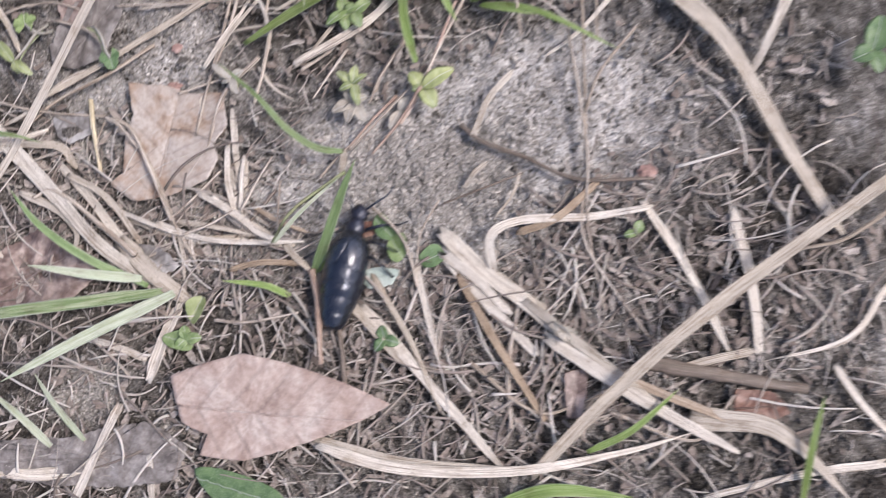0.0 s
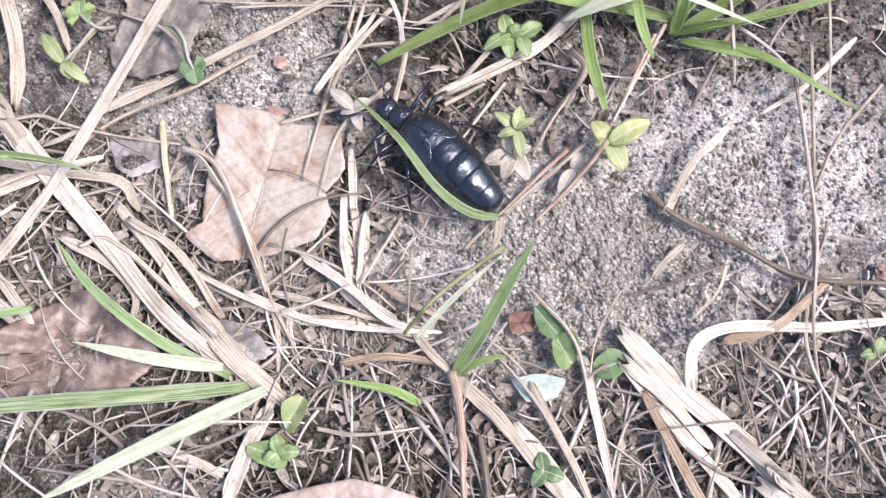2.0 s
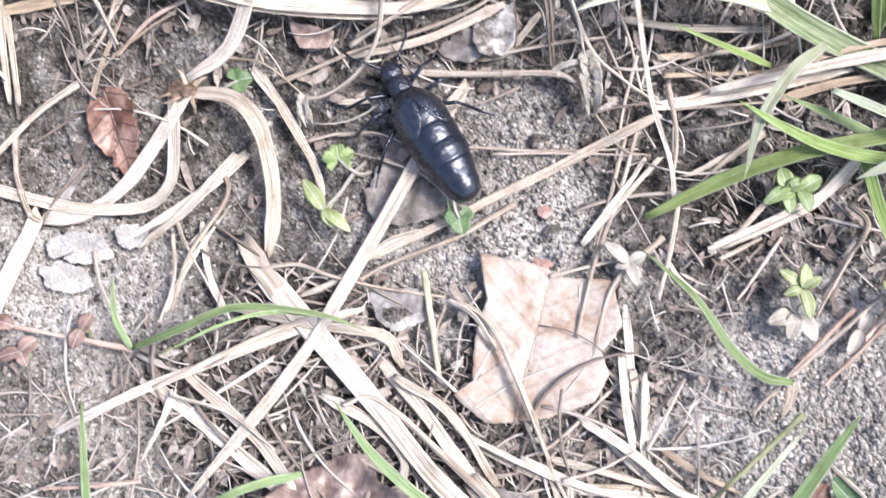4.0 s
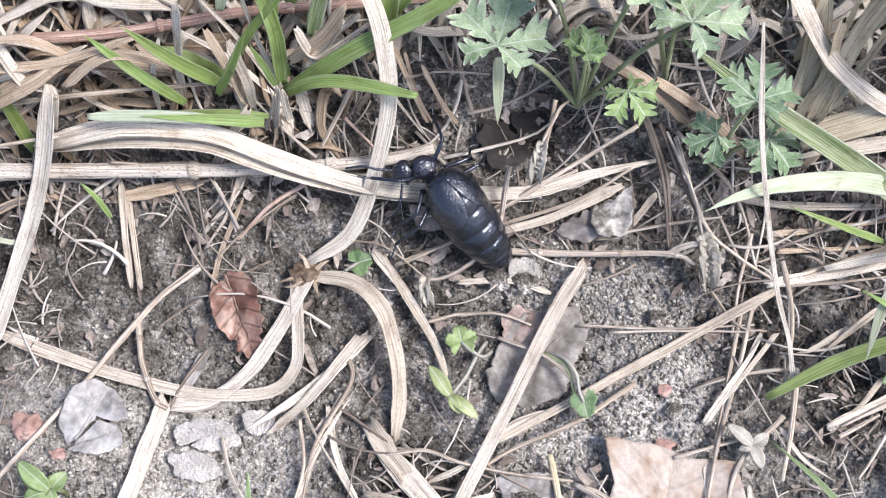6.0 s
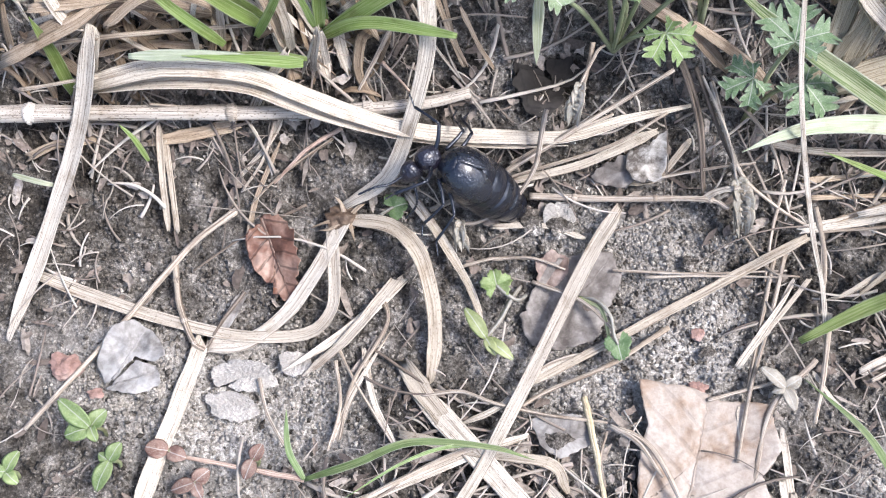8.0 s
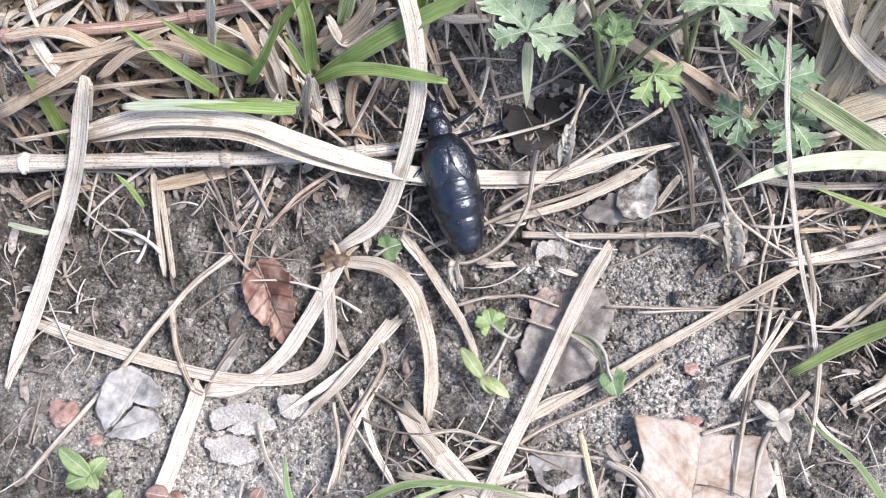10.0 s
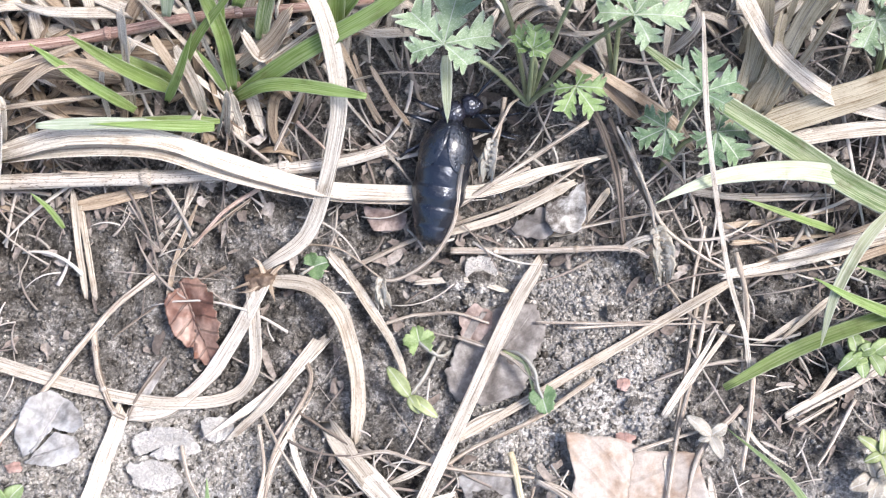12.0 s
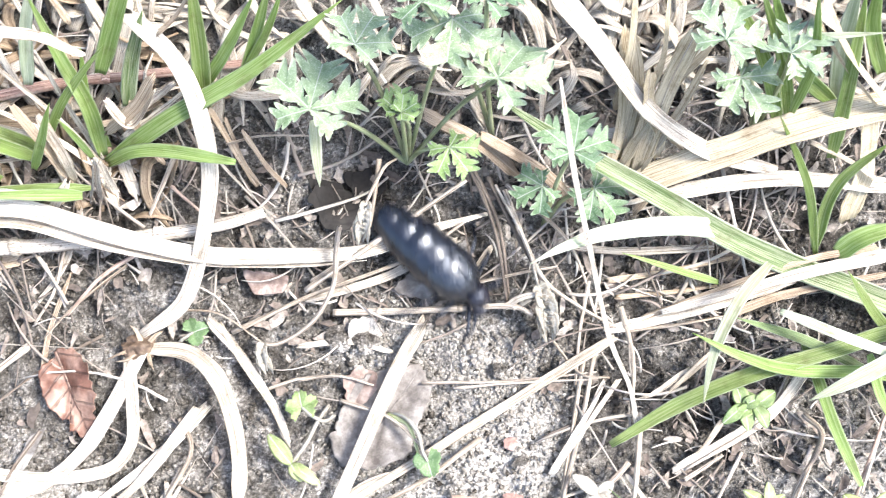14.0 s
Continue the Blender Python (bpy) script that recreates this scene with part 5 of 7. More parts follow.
straw([(36.3, 42.1, 13.8), (53.3, 42.5, 16.0), (73.4, 40.9, 14.1)], 2.6, tip=0)
straw([(37.5, -73.6, 2.0), (54.9, -78.5, 3.0), (78.9, -81.6, 2.0)], 1.9, tip=1)
straw([(37.8, -74.7, 3.0), (52.0, -79.3, 4.0), (72.5, -81.2, 4.0), (93.1, -79.0, 3.0), (109.8, -75.3, 2.0)], 2.5, tip=2)
straw([(38.2, -42.3, 1.5), (44.9, -48.7, 2.0), (53.7, -59.9, 2.0)], 2.5, tip=1)
straw([(38.9, 16.8, 2.4), (33.2, 13.5, 2.6), (30.8, 13.0, 1.6)], 1.0, tip=2)
straw([(39.2, 42.7, 15.1), (31.5, 40.9, 14.1), (26.6, 40.6, 13.0)], 1.1, tip=2)
straw([(40.6, 44.6, 18.2), (35.6, 43.9, 15.8), (31.8, 40.4, 10.9)], 1.7, tip=0, tint="brown")
straw([(43.2, 19.2, 3.7), (38.4, 15.7, 3.3), (33.7, 12.1, 1.5)], 1.2, tip=2)
straw([(43.3, 8.7, 2.0), (40.1, 5.2, 2.0), (37.7, 3.5, 1.0)], 1.0, tip=2)
straw([(44.7, -18.8, 4.0), (44.3, -21.2, 3.0), (43.3, -23.5, 1.5)], 1.7, tip=2)
straw([(46.4, 25.0, 3.9), (56.2, 27.3, 5.5), (74.3, 29.4, 7.2)], 1.7, tip=1, tint="brown")
straw([(47.1, -49.1, 1.5), (58.8, -64.4, 2.2), (71.9, -81.2, 1.5)], 2.5, tip=1)
straw([(48.8, 53.7, 45.7), (56.1, 51.3, 36.2), (65.7, 48.0, 26.3)], 0.9, tip=1, tint="yellow")
straw([(49.4, -43.6, 2.0), (56.0, -56.8, 2.5), (60.6, -69.3, 2.0)], 1.4, tip=1)
straw([(5.1, -83.3, 1.0), (4.8, -74.9, 1.5)], 1.5, tip=0)
straw([(50.3, 54.8, 46.4), (56.0, 51.7, 38.5), (66.5, 47.3, 27.8)], 1.8, tip=0, tint="yellow")
straw([(57.1, -39.6, 1.0), (58.8, -49.5, 1.8), (60.8, -59.9, 1.5)], 1.6, tip=1)
straw([(57.3, 45.9, 21.0), (63.0, 43.9, 18.8), (69.6, 40.5, 15.9)], 1.2, tip=1)
straw([(58.2, 16.0, 2.3), (50.0, 8.7, 2.2), (35.5, 1.9, 1.0)], 1.9, tip=0)
straw([(6.7, -29.4, 2.0), (15.7, -33.4, 3.0), (24.5, -34.9, 3.0), (35.8, -35.4, 2.0)], 1.2, tip=1)
straw([(63.1, -40.3, 1.5), (70.3, -49.5, 2.0), (78.8, -59.9, 1.5)], 2.6, tip=1)
straw([(63.5, -36.2, 2.0), (70.4, -43.8, 2.5), (78.2, -50.7, 2.5), (86.9, -59.8, 1.5)], 3.6, tip=1)
straw([(63.5, -40.4, 2.0), (69.3, -45.8, 2.5), (74.6, -51.9, 2.0)], 2.4, tip=1)
straw([(64.8, 48.8, 24.7), (66.1, 43.0, 17.2), (65.3, 38.1, 10.7)], 3.4, tip=0, tint="yellow")
straw([(65.6, -44.5, 2.0), (71.8, -57.5, 3.0), (79.6, -71.8, 2.0)], 1.6, tint="brown")
straw([(68.0, -26.6, 1.0), (69.8, -24.3, 2.0), (72.4, -22.1, 1.0)], 1.1, tip=0)
straw([(68.5, 32.5, 10.3), (55.5, 31.0, 8.8), (30.8, 24.5, 3.8)], 1.4, tip=1, tint="brown")
straw([(70.0, -16.9, 2.0), (73.6, -10.2, 4.0), (78.3, -5.7, 5.0)], 1.3, tip=0)
straw([(71.5, 31.3, 10.9), (55.3, 29.0, 9.1), (35.6, 25.4, 6.0)], 2.3, tip=1)
straw([(72.3, -44.6, 2.0), (72.3, -37.8, 6.0), (78.7, -34.8, 4.0), (91.7, -34.7, 2.0), (102.5, -33.7, 2.0)], 2.1, tip=1)
straw([(72.5, -44.6, 2.0), (76.8, -48.3, 2.0), (81.7, -52.3, 1.5)], 2.1, tip=0)
straw([(77.9, -36.7, 2.0), (85.0, -34.6, 3.0), (93.0, -28.2, 2.0)], 1.6, tint="brown")
straw([(78.5, -50.7, 3.0), (90.5, -61.9, 3.5), (106.6, -76.3, 2.0)], 2.1, tip=1)
straw([(78.7, -24.7, 2.0), (77.0, -29.2, 2.5), (73.4, -33.2, 1.5)], 0.7, tip=1)
straw([(8.5, 50.1, 19.6), (16.7, 46.0, 16.0), (21.9, 42.1, 11.8)], 2.2, tip=0, tint="brown")
straw([(82.3, -58.0, 3.0), (96.7, -69.1, 3.5), (113.8, -80.0, 2.0)], 2.9, tip=1)
straw([(9.0, 36.4, 7.9), (4.5, 31.5, 5.9), (0.2, 30.6, 4.6)], 1.2, tip=0)
straw([(9.9, -30.1, 1.0), (11.7, -35.8, 2.0), (11.7, -41.3, 1.0)], 0.8, tip=0)
straw([(90.0, -61.8, 2.0), (98.7, -67.5, 3.0), (114.4, -74.9, 2.0)], 1.7, tint="brown")
straw([(99.8, 9.9, 3.0), (92.4, 2.9, 2.0), (85.3, -1.4, 1.0)], 1.1, tip=1)
twig([(-118.0, 38.9, 11.6), (-92.3, 39.4, 11.8), (-75.4, 39.5, 11.9), (-58.4, 39.7, 11.5), (-44.7, 40.3, 11.2), (-32.6, 41.5, 11.1), (-25.1, 43.4, 11.1)], 2.8, tint="pale")
twig([(-106.8, 55.1, 20.6), (-90.2, 56.3, 21.3), (-71.2, 57.4, 22.0), (-53.7, 59.8, 23.4), (-40.0, 60.6, 23.9), (-22.1, 61.6, 24.6)], 2.0, tint="red")
twig([(-15.6, 28.7, 4.5), (-1.8, 28.2, 4.8), (11.1, 27.6, 6.6), (14.8, 25.9, 7.1)], 1.2)
twig([(-39.5, 14.5, 1.0), (-37.8, 9.0, 1.5), (-43.0, -0.4, 1.2), (-44.7, -8.7, 1.0)], 0.8)
twig([(-71.3, 19.6, 1.8), (-70.1, 12.0, 1.4), (-67.7, 6.3, 1.4), (-65.8, 4.8, 1.0)], 1.1)
twig([(67.7, -14.2, 1.0), (71.6, -18.0, 2.0), (79.9, -22.1, 2.0), (89.5, -27.2, 2.4), (103.8, -28.2, 2.0)], 1.1, tint="dark")
# dark rod that stands for a strip of shadow between the straws
twig([(97.9, -62.6, 1.0), (112.9, -66.2, 1.5), (127.8, -69.7, 1.0)], 3.0, tint="dark")

# ---- dead leaves ----
def dead_leaf(outline, axis, lift, mat, label, curl=1.5, crumple=0.8, teeth=0.25, name="dead_leaf", category="leaf", group="dead leaves"):
    """A torn leaf: corners of its rim (x, y), the way of its midrib in degrees, height over the soil, all in millimetres."""
    n = len(outline)
    if sum(a[0] * b[1] - b[0] * a[1] for a, b in zip(outline, outline[1:] + outline[:1])) < 0:
        outline = outline[::-1]
    if mat in (HERB, HERB_DARK, HERB_YELLOW):
        bend = [Vector((*p, 0)) for p in outline]
        soft = []
        for i in range(n):
            p, a, b, q = bend[i - 1], bend[i], bend[(i + 1) % n], bend[(i + 2) % n]
            for f in (0.0, 0.25, 0.5, 0.75):
                v = 0.5 * (2 * a + (b - p) * f + (2 * p - 5 * a + 4 * b - q) * f * f + (3 * a - p - 3 * b + q) * f ** 3)
                soft.append((v.x, v.y))
        outline, n = soft, len(soft)
    cx, cy = sum(p[0] for p in outline) / n, sum(p[1] for p in outline) / n
    rim = []
    for i in range(n):
        a, b = Vector(outline[i]), Vector(outline[(i + 1) % n])
        m = max(3, int((b - a).length / 0.55))
        out = Vector((b.y - a.y, a.x - b.x)).normalized()
        for k in range(m):
            p = a.lerp(b, k / m)
            bulge = 0.02 * (b - a).length * math.sin(math.pi * k / m)
            p = p + out * (bulge + teeth * (noise.noise(Vector((p.x * 0.9, p.y * 0.9, 3))) + 0.6 * ((k % 3) / 3)))
            rim.append(p)
    ca, sa = math.cos(radians(axis)), math.sin(radians(axis))
    size = max((p - Vector((cx, cy))).length for p in rim)
    rings = 16
    verts, uvs, faces = [], [], []
    top = []
    for r in range(rings + 1):
        f = (r / rings) ** 0.8
        for p in rim:
            x, y = cx + (p.x - cx) * f, cy + (p.y - cy) * f
            u, v = (x - cx) * -sa + (y - cy) * ca, (x - cx) * ca + (y - cy) * sa
            z = max(hill(x, y) + lift + curl * (abs(u) / size) ** 1.6 * 1.4 + crumple * noise.noise(Vector((x * 0.11, y * 0.11, lift))) + 0.35 * crumple * noise.noise(Vector((x * 0.4, y * 0.4, 7))) - 0.25 * math.exp(-(u / 0.8) ** 2), hill(x, y) + 0.1)
            top.append((x, y, z))
            uvs.append((u, v))
    m = len(rim)
    for x, y, z in top:
        verts.append(Vector((x, y, z + 0.09)) * MM)
    for x, y, z in top:
        verts.append(Vector((x, y, z - 0.09)) * MM)
    uvs = uvs + uvs
    half = len(top)
    for r in range(rings):
        for i in range(m):
            a, b = r * m + i, r * m + (i + 1) % m
            faces.append((a, a + m, b + m, b))
            faces.append((half + a, half + b, half + b + m, half + a + m))
    e = rings * m
    for i in range(m):
        a, b = e + i, e + (i + 1) % m
        faces.append((a, half + a, half + b, b))
    leaf = tagged(placed(name, (verts, faces, uvs), mat), label, category, group)
    if size > 5 and category == "leaf":
        span = [v for u, v in uvs if abs(u) < 0.5]
        lo, hi = min(span), max(span)
        pts = []
        for k in range(25):
            v = lo + (hi - lo) * k / 24
            i = min(range(half), key=lambda q: uvs[q][0] ** 2 + (uvs[q][1] - v) ** 2)
            pts.append(Vector(top[i]) + Vector((0, 0, 0.04)))
        rib = placed("midrib", sweep(pts, lambda s: 0.3 - 0.2 * s, -0.7, rings=24, sides=6), mat)
        rib.location = rib.location - leaf.location
        rib.parent = leaf
    return leaf


# ---- herbs ----
def leaf_strip(base, way, length, width, droop, side_tilt=0.0):
    """One small leaf as a cupped strip. way: degrees in plan; droop: how far its tip sinks."""
    a = radians(way)
    d = Vector((math.cos(a), math.sin(a), 0))
    b = Vector(base)
    pts = [b, b + d * (0.5 * length) + Vector((0, 0, 0.16 * length)), b + d * length + Vector((0, 0, 0.16 * length - droop))]
    def half(s):
        return 0.5 * width * max(0.14, math.sin(math.pi * min(1.0, 0.06 + 0.9 * s ** 0.85)) ** 0.75)
    return sweep(pts, half, 0.12, 0.45, side_tilt, 0, 12, 8, 0.05)


def herb(name, at, leaves, mat, label, stalk=None, stalk_mat=None):
    """A seedling: leaves as (way, length, width, droop, rise) round a stalk. Millimetres."""
    root = new(name)
    root.location = Vector(at) * MM
    tagged(root, label, "seedling", "small herbs")
    foot = Vector((at[0] + 0.4, at[1] - 0.6, hill(at[0], at[1]) - 0.5))
    st = stalk or [foot, (foot + Vector(at)) / 2 + Vector((0.5, 0.3, 0)), Vector(at)]
    placed("stalk", sweep(st, lambda s: 0.32, -0.95, rings=8, sides=6), stalk_mat or STEM_GREEN, root)
    for way, length, width, droop, rise in leaves:
        b = Vector(at) + Vector((0, 0, rise))
        placed("leaf", leaf_strip(b, way, length, width, droop, random.uniform(-15, 15)), mat, root)
    return root


def lobed_leaf(base, way, size, lobes=5, cup=0.3):
    """A round leaf blade with blunt lobes, a thin closed sheet."""
    a = radians(way)
    d, s = Vector((math.cos(a), math.sin(a), 0)), Vector((-math.sin(a), math.cos(a), 0))
    b = Vector(base)
    around, rings, seed = 56, 6, random.uniform(0, 50)
    verts, uvs, faces = [], [], []
    for layer in (0.06, -0.06):
        for i in range(around + 1):
            q = -2.55 + 5.1 * i / around
            r = size * (0.66 + 0.34 * abs(math.cos(0.5 * lobes * q)) ** 0.55) * (1 - 0.16 * (q / 2.55) ** 2) * (1 + 0.05 * math.sin(19 * q + seed))
            for k in range(rings + 1):
                f = k / rings
                x, y = r * f * math.cos(q), r * f * math.sin(q)
                z = cup * r * f * f * abs(math.sin(0.5 * lobes * q)) - 0.22 * x * f + 0.2 * noise.noise(Vector((x * 0.5, y * 0.5, seed))) + layer
                verts.append((b + d * x + s * y + Vector((0, 0, z))) * MM)
                uvs.append((y, x))
    n, half = rings + 1, (around + 1) * (rings + 1)
    for i in range(around):
        for k in range(rings):
            q = (i * n + k, i * n + k + 1, (i + 1) * n + k + 1, (i + 1) * n + k)
            faces.append(q), faces.append(tuple(half + j for j in reversed(q)))
        e = i * n + rings
        faces.append((e, half + e, half + e + n, e + n))
    return verts, faces, uvs


def lobed_herb(at, way, size, mat, label, stalk, lobes=5):
    """One lobed leaf on a pale bent stalk. Millimetres."""
    root = new("lobed_herb")
    root.location = Vector(at) * MM
    tagged(root, label, "seedling", "small herbs")
    placed("stalk", sweep(stalk, lambda s: 0.34 - 0.08 * s, -0.95, rings=16, sides=7, wob=0.1), WITHERED, root)
    placed("leaf", lobed_leaf(at, way, size, lobes), mat, root)
    return root


def toothed_leaflet(base, way, tilt, length, width):
    """A wedge-shaped leaflet cut halfway in into blunt forward lobes, one closed sheet."""
    a = radians(way)
    d = Vector((math.cos(a), math.sin(a), math.sin(radians(tilt)))).normalized()
    s = Vector((-d.y, d.x, 0)).normalized()
    up = d.cross(s)
    b = Vector(base)
    rings, lobes = 56, 4
    across = (-1.0, -0.72, -0.36, 0.0, 0.36, 0.72, 1.0)
    droop, cup = random.uniform(0.04, 0.2) * length, random.uniform(0.15, 0.5)
    skew = (random.uniform(0.9, 1.1), random.uniform(0.9, 1.1))
    verts, uvs, faces = [], [], []
    for layer in (0.06, -0.06):
        for k in range(rings + 1):
            t = k / rings
            env = 0.56 * width * (0.1 + 0.9 * min(1.0, t / 0.62) ** 1.2) * (1 - max(0.0, (t - 0.66) / 0.34) ** 2 * 0.8)
            tooth = abs(math.sin(math.pi * (lobes * t + 0.12))) ** 0.55
            h = env * (0.33 + 0.67 * tooth) if t > 0.12 else env * 0.7
            for u in across:
                w = h * skew[u > 0]
                fold = cup * abs(u) * w * 0.5 + 0.04 * length * math.sin(math.pi * lobes * t) * abs(u)
                p = b + d * (length * (0.82 * t) + 1.0 * abs(u) ** 1.2 * w * (0.4 + 0.6 * t)) + s * (u * w) + up * (fold + layer) - Vector((0, 0, droop * t * t))
                verts.append(p * MM)
                uvs.append((u * w, length * t))
    n = len(across)
    half = (rings + 1) * n
    for k in range(rings):
        for j in range(n - 1):
            q = (k * n + j, k * n + j + 1, (k + 1) * n + j + 1, (k + 1) * n + j)
            faces.append(q), faces.append(tuple(half + i for i in reversed(q)))
        for j in (0, n - 1):
            q = (k * n + j, (k + 1) * n + j, half + (k + 1) * n + j, half + k * n + j)
            faces.append(q if j else tuple(reversed(q)))
    for k in (0, rings):
        for j in range(n - 1):
            q = (k * n + j, half + k * n + j, half + k * n + j + 1, k * n + j + 1)
            faces.append(q if k == 0 else tuple(reversed(q)))
    return verts, faces, uvs, [abs(u) for _ in range(2 * (rings + 1)) for u in across]


def cinquefoil(at, stalk_from, leaves, label, mat=None):
    """A herb with five-fingered toothed leaves. leaves: (x, y, z, size, turn, tilt), and a tone of its own where it differs."""
    root = new("silver_cinquefoil")
    root.location = Vector(stalk_from) * MM
    tagged(root, label, "herb", "silvery herbs")
    for x, y, z, size, turn, tilt, *own in leaves:
        tone = own[0] if own else mat or SILVER_LEAF
        c = Vector((x, y, z))
        f = Vector(stalk_from)
        placed("leaf_stalk", sweep([f, f.lerp(c, 0.5) + Vector((random.uniform(-1, 1), random.uniform(-1, 1), 2.5)), c], lambda s: 0.42 - 0.12 * s, -0.95, rings=14, sides=6), STEM_GREEN, root)
        lf = new("leaf")
        lf.parent = root
        lf.location = c * MM - root.location
        for k, fan in enumerate((-118, -58, 0, 58, 118)):
            r = size * (0.62, 0.9, 1.0, 0.9, 0.62)[k]
            parts = toothed_leaflet((x, y, z), turn + fan + random.uniform(-6, 6), tilt + random.uniform(-12, 12), r, r * 0.72)
            ob = new("leaflet", mesh_of("leaflet", [Vector(v) - c * MM for v in parts[0]], parts[1], tone, parts[2]))
            ob.data.attributes.new("across", "FLOAT", "POINT").data.foreach_set("value", np.array(parts[3], dtype=np.float32))
            ob.parent = lf
    return root


dead_leaf([(0.7, 0.4), (4.9, -0.4), (8.6, -0.9), (13.2, -2.9), (19.9, -3.4), (21.2, -10.3), (18.1, -14.1), (19.1, -17.4), (16.9, -21.3), (9.6, -23.8), (1.6, -24.5), (-3.1, -20.6), (-0.4, -18.9), (0.1, -11.5), (1.7, -6.4)], 75, 1.2, LEAF_BEIGE, "pale beige torn dead leaf lying flat on litter", 1.0, 0.7, 0.15)
dead_leaf([(-0.3, -34.4), (3.5, -33.5), (8.4, -35.5), (10.9, -38.4), (6.9, -40.2), (2.9, -39.0)], -30, 1.6, LEAF_GREY, "whitish papery flake of dead leaf under grass", 1.5, 1.6, 0.4)
dead_leaf([(-38.0, -41.7), (-28.8, -35.2), (-21.8, -30.5), (-17.0, -28.8), (-12.7, -33.5), (-7.6, -35.3), (-5.6, -39.5), (-10.6, -44.0), (-21.7, -45.1), (-33.7, -44.9)], 20, 1.4, LEAF_BROWN, "dull brown curled dead leaf under grass blades", 4.0, 3.2, 0.5)
dead_leaf([(9.5, -59.8), (23.6, -56.5), (37.7, -61.0), (51.5, -67.8), (39.4, -72.7), (23.2, -76.5), (15.2, -75.0), (16.6, -71.3), (11.6, -68.7)], -8, 3.0, LEAF_PINK, "smooth pinkish tan dead leaf with dark veins", 2.0, 0.6, 0.1)
dead_leaf([(-31.9, -70.6), (-11.6, -70.2), (4.1, -68.2), (12.0, -73.2), (9.8, -79.3), (-4.8, -79.8), (-24.9, -76.9)], 0, 1.0, LEAF_DARK, "dark grey-brown decayed leaf pressed into soil", 1.0, 1.0, 0.4)
dead_leaf([(-56.4, 26.0), (-54.1, 24.7), (-52.3, 21.3), (-51.5, 17.0), (-53.1, 12.6), (-56.0, 15.1), (-58.7, 17.7), (-59.7, 21.7), (-58.5, 24.3)], -70, 1.8, LEAF_RED, "red-brown crinkled toothed dead leaf beside withered tuft", 3.0, 2.4, 0.9)
dead_leaf([(-79.8, 8.1), (-76.9, 9.4), (-73.3, 7.1), (-71.2, 3.6), (-73.5, 2.8), (-76.1, 3.7), (-77.3, 2.4), (-80.5, -0.5), (-81.8, 2.9)], 60, 1.8, BARK_FLAKE, "pale grey curled bark flake on soil", 1.2, 2.0, 0.3, "bark_flake")
dead_leaf([(-75.9, 3.0), (-73.0, 2.2), (-72.0, -0.3), (-74.9, -1.9), (-80.3, -1.2), (-77.1, 1.9)], 20, 1.3, BARK_FLAKE, "pale grey cracked bark flake on soil", 1.0, 1.6, 0.3, "bark_flake")
dead_leaf([(-12.6, 18.7), (-6.3, 20.4), (-2.8, 20.6), (-1.2, 16.4), (-3.6, 11.2), (-5.6, 6.6), (-11.6, 5.2), (-15.8, 6.4), (-17.0, 9.8)], 50, 0.15, LEAF_DARK, "thin grey-brown decayed leaf flat on the soil", 0.5, 1.1, 0.6)
dead_leaf([(-6.2, 31.5), (-2.6, 33.4), (0.8, 34.7), (1.4, 31.9), (-0.8, 29.7)], 25, 1.4, LEAF_DARK, "crumpled dark brown dead leaf under dry stems", 2.5, 2.4, 0.4)
dead_leaf([(-0.8, 33.9), (2.6, 35.6), (5.2, 37.4), (5.6, 33.2), (4.6, 30.8), (0.6, 30.2), (-0.4, 31.8)], 25, 2.6, LEAF_MOTTLED, "curled dusty pale grey scrap of dead leaf under dry stems", 3.0, 3.2, 0.5)
dead_leaf([(13.7, -77.5), (19.7, -78.0), (29.3, -82.2), (30.2, -86.1), (21.7, -85.6), (16.4, -82.3)], -20, 2.0, HERB_DARK, "dark green oval leaf under litter", 1.0, 0.3, 0.05)
dead_leaf([(46.2, -42.3), (50.8, -41.5), (54.1, -42.3), (52.8, -45.0), (48.2, -45.6)], 0, 1.5, FLAKE_GREEN, "pale blue-green lichen flake on the litter", .8, .6, .2)
dead_leaf([(58.3, -39.7), (61.3, -37.8), (63.5, -39.7), (61.6, -42.0), (59.1, -42.0)], 20, 1.5, HERB_DARK, "small dark green leaf among straw", .8, .4, .1)
dead_leaf([(49.7, -32.2), (51.4, -31.1), (54.2, -34.7), (52.9, -36.4), (50.5, -35.5)], -50, 2.0, HERB_DARK, "curled dark green leaf among straw", 1.4, .4, .1)
dead_leaf([(52.5, -36.2), (55.5, -35.5), (55.8, -38.9), (54.1, -40.9), (52.5, -39.7)], -60, 2.0, HERB, "folded green leaf among straw", 1.4, .4, .1)
dead_leaf([(45.9, -32.6), (49.3, -32.2), (49.7, -35.0), (46.3, -35.6)], 0, 1.2, LEAF_RED, "reddish scrap of dead leaf", .4, .4, .1)
dead_leaf([(7.5, -52.0), (11.2, -51.2), (13.3, -52.8), (13.0, -55.2), (8.8, -54.0)], -20, 2.0, HERB, "grey-green small leaf near grass tuft", 1.0, .4, .1)
dead_leaf([(12.8, -45.9), (15.2, -44.7), (16.5, -46.3), (14.5, -50.0), (13.0, -49.1)], 60, 2.5, HERB_YELLOW, "pale yellow-green broad leaf at tuft base", 1.4, .3, .05)
dead_leaf([(114.8, -68.9), (121.8, -69.9), (124.3, -73.6), (118.0, -75.7), (114.2, -73.5)], 0, 1.0, LEAF_RED, "reddish brown scrap of dead leaf", 0.6, .6, .2)
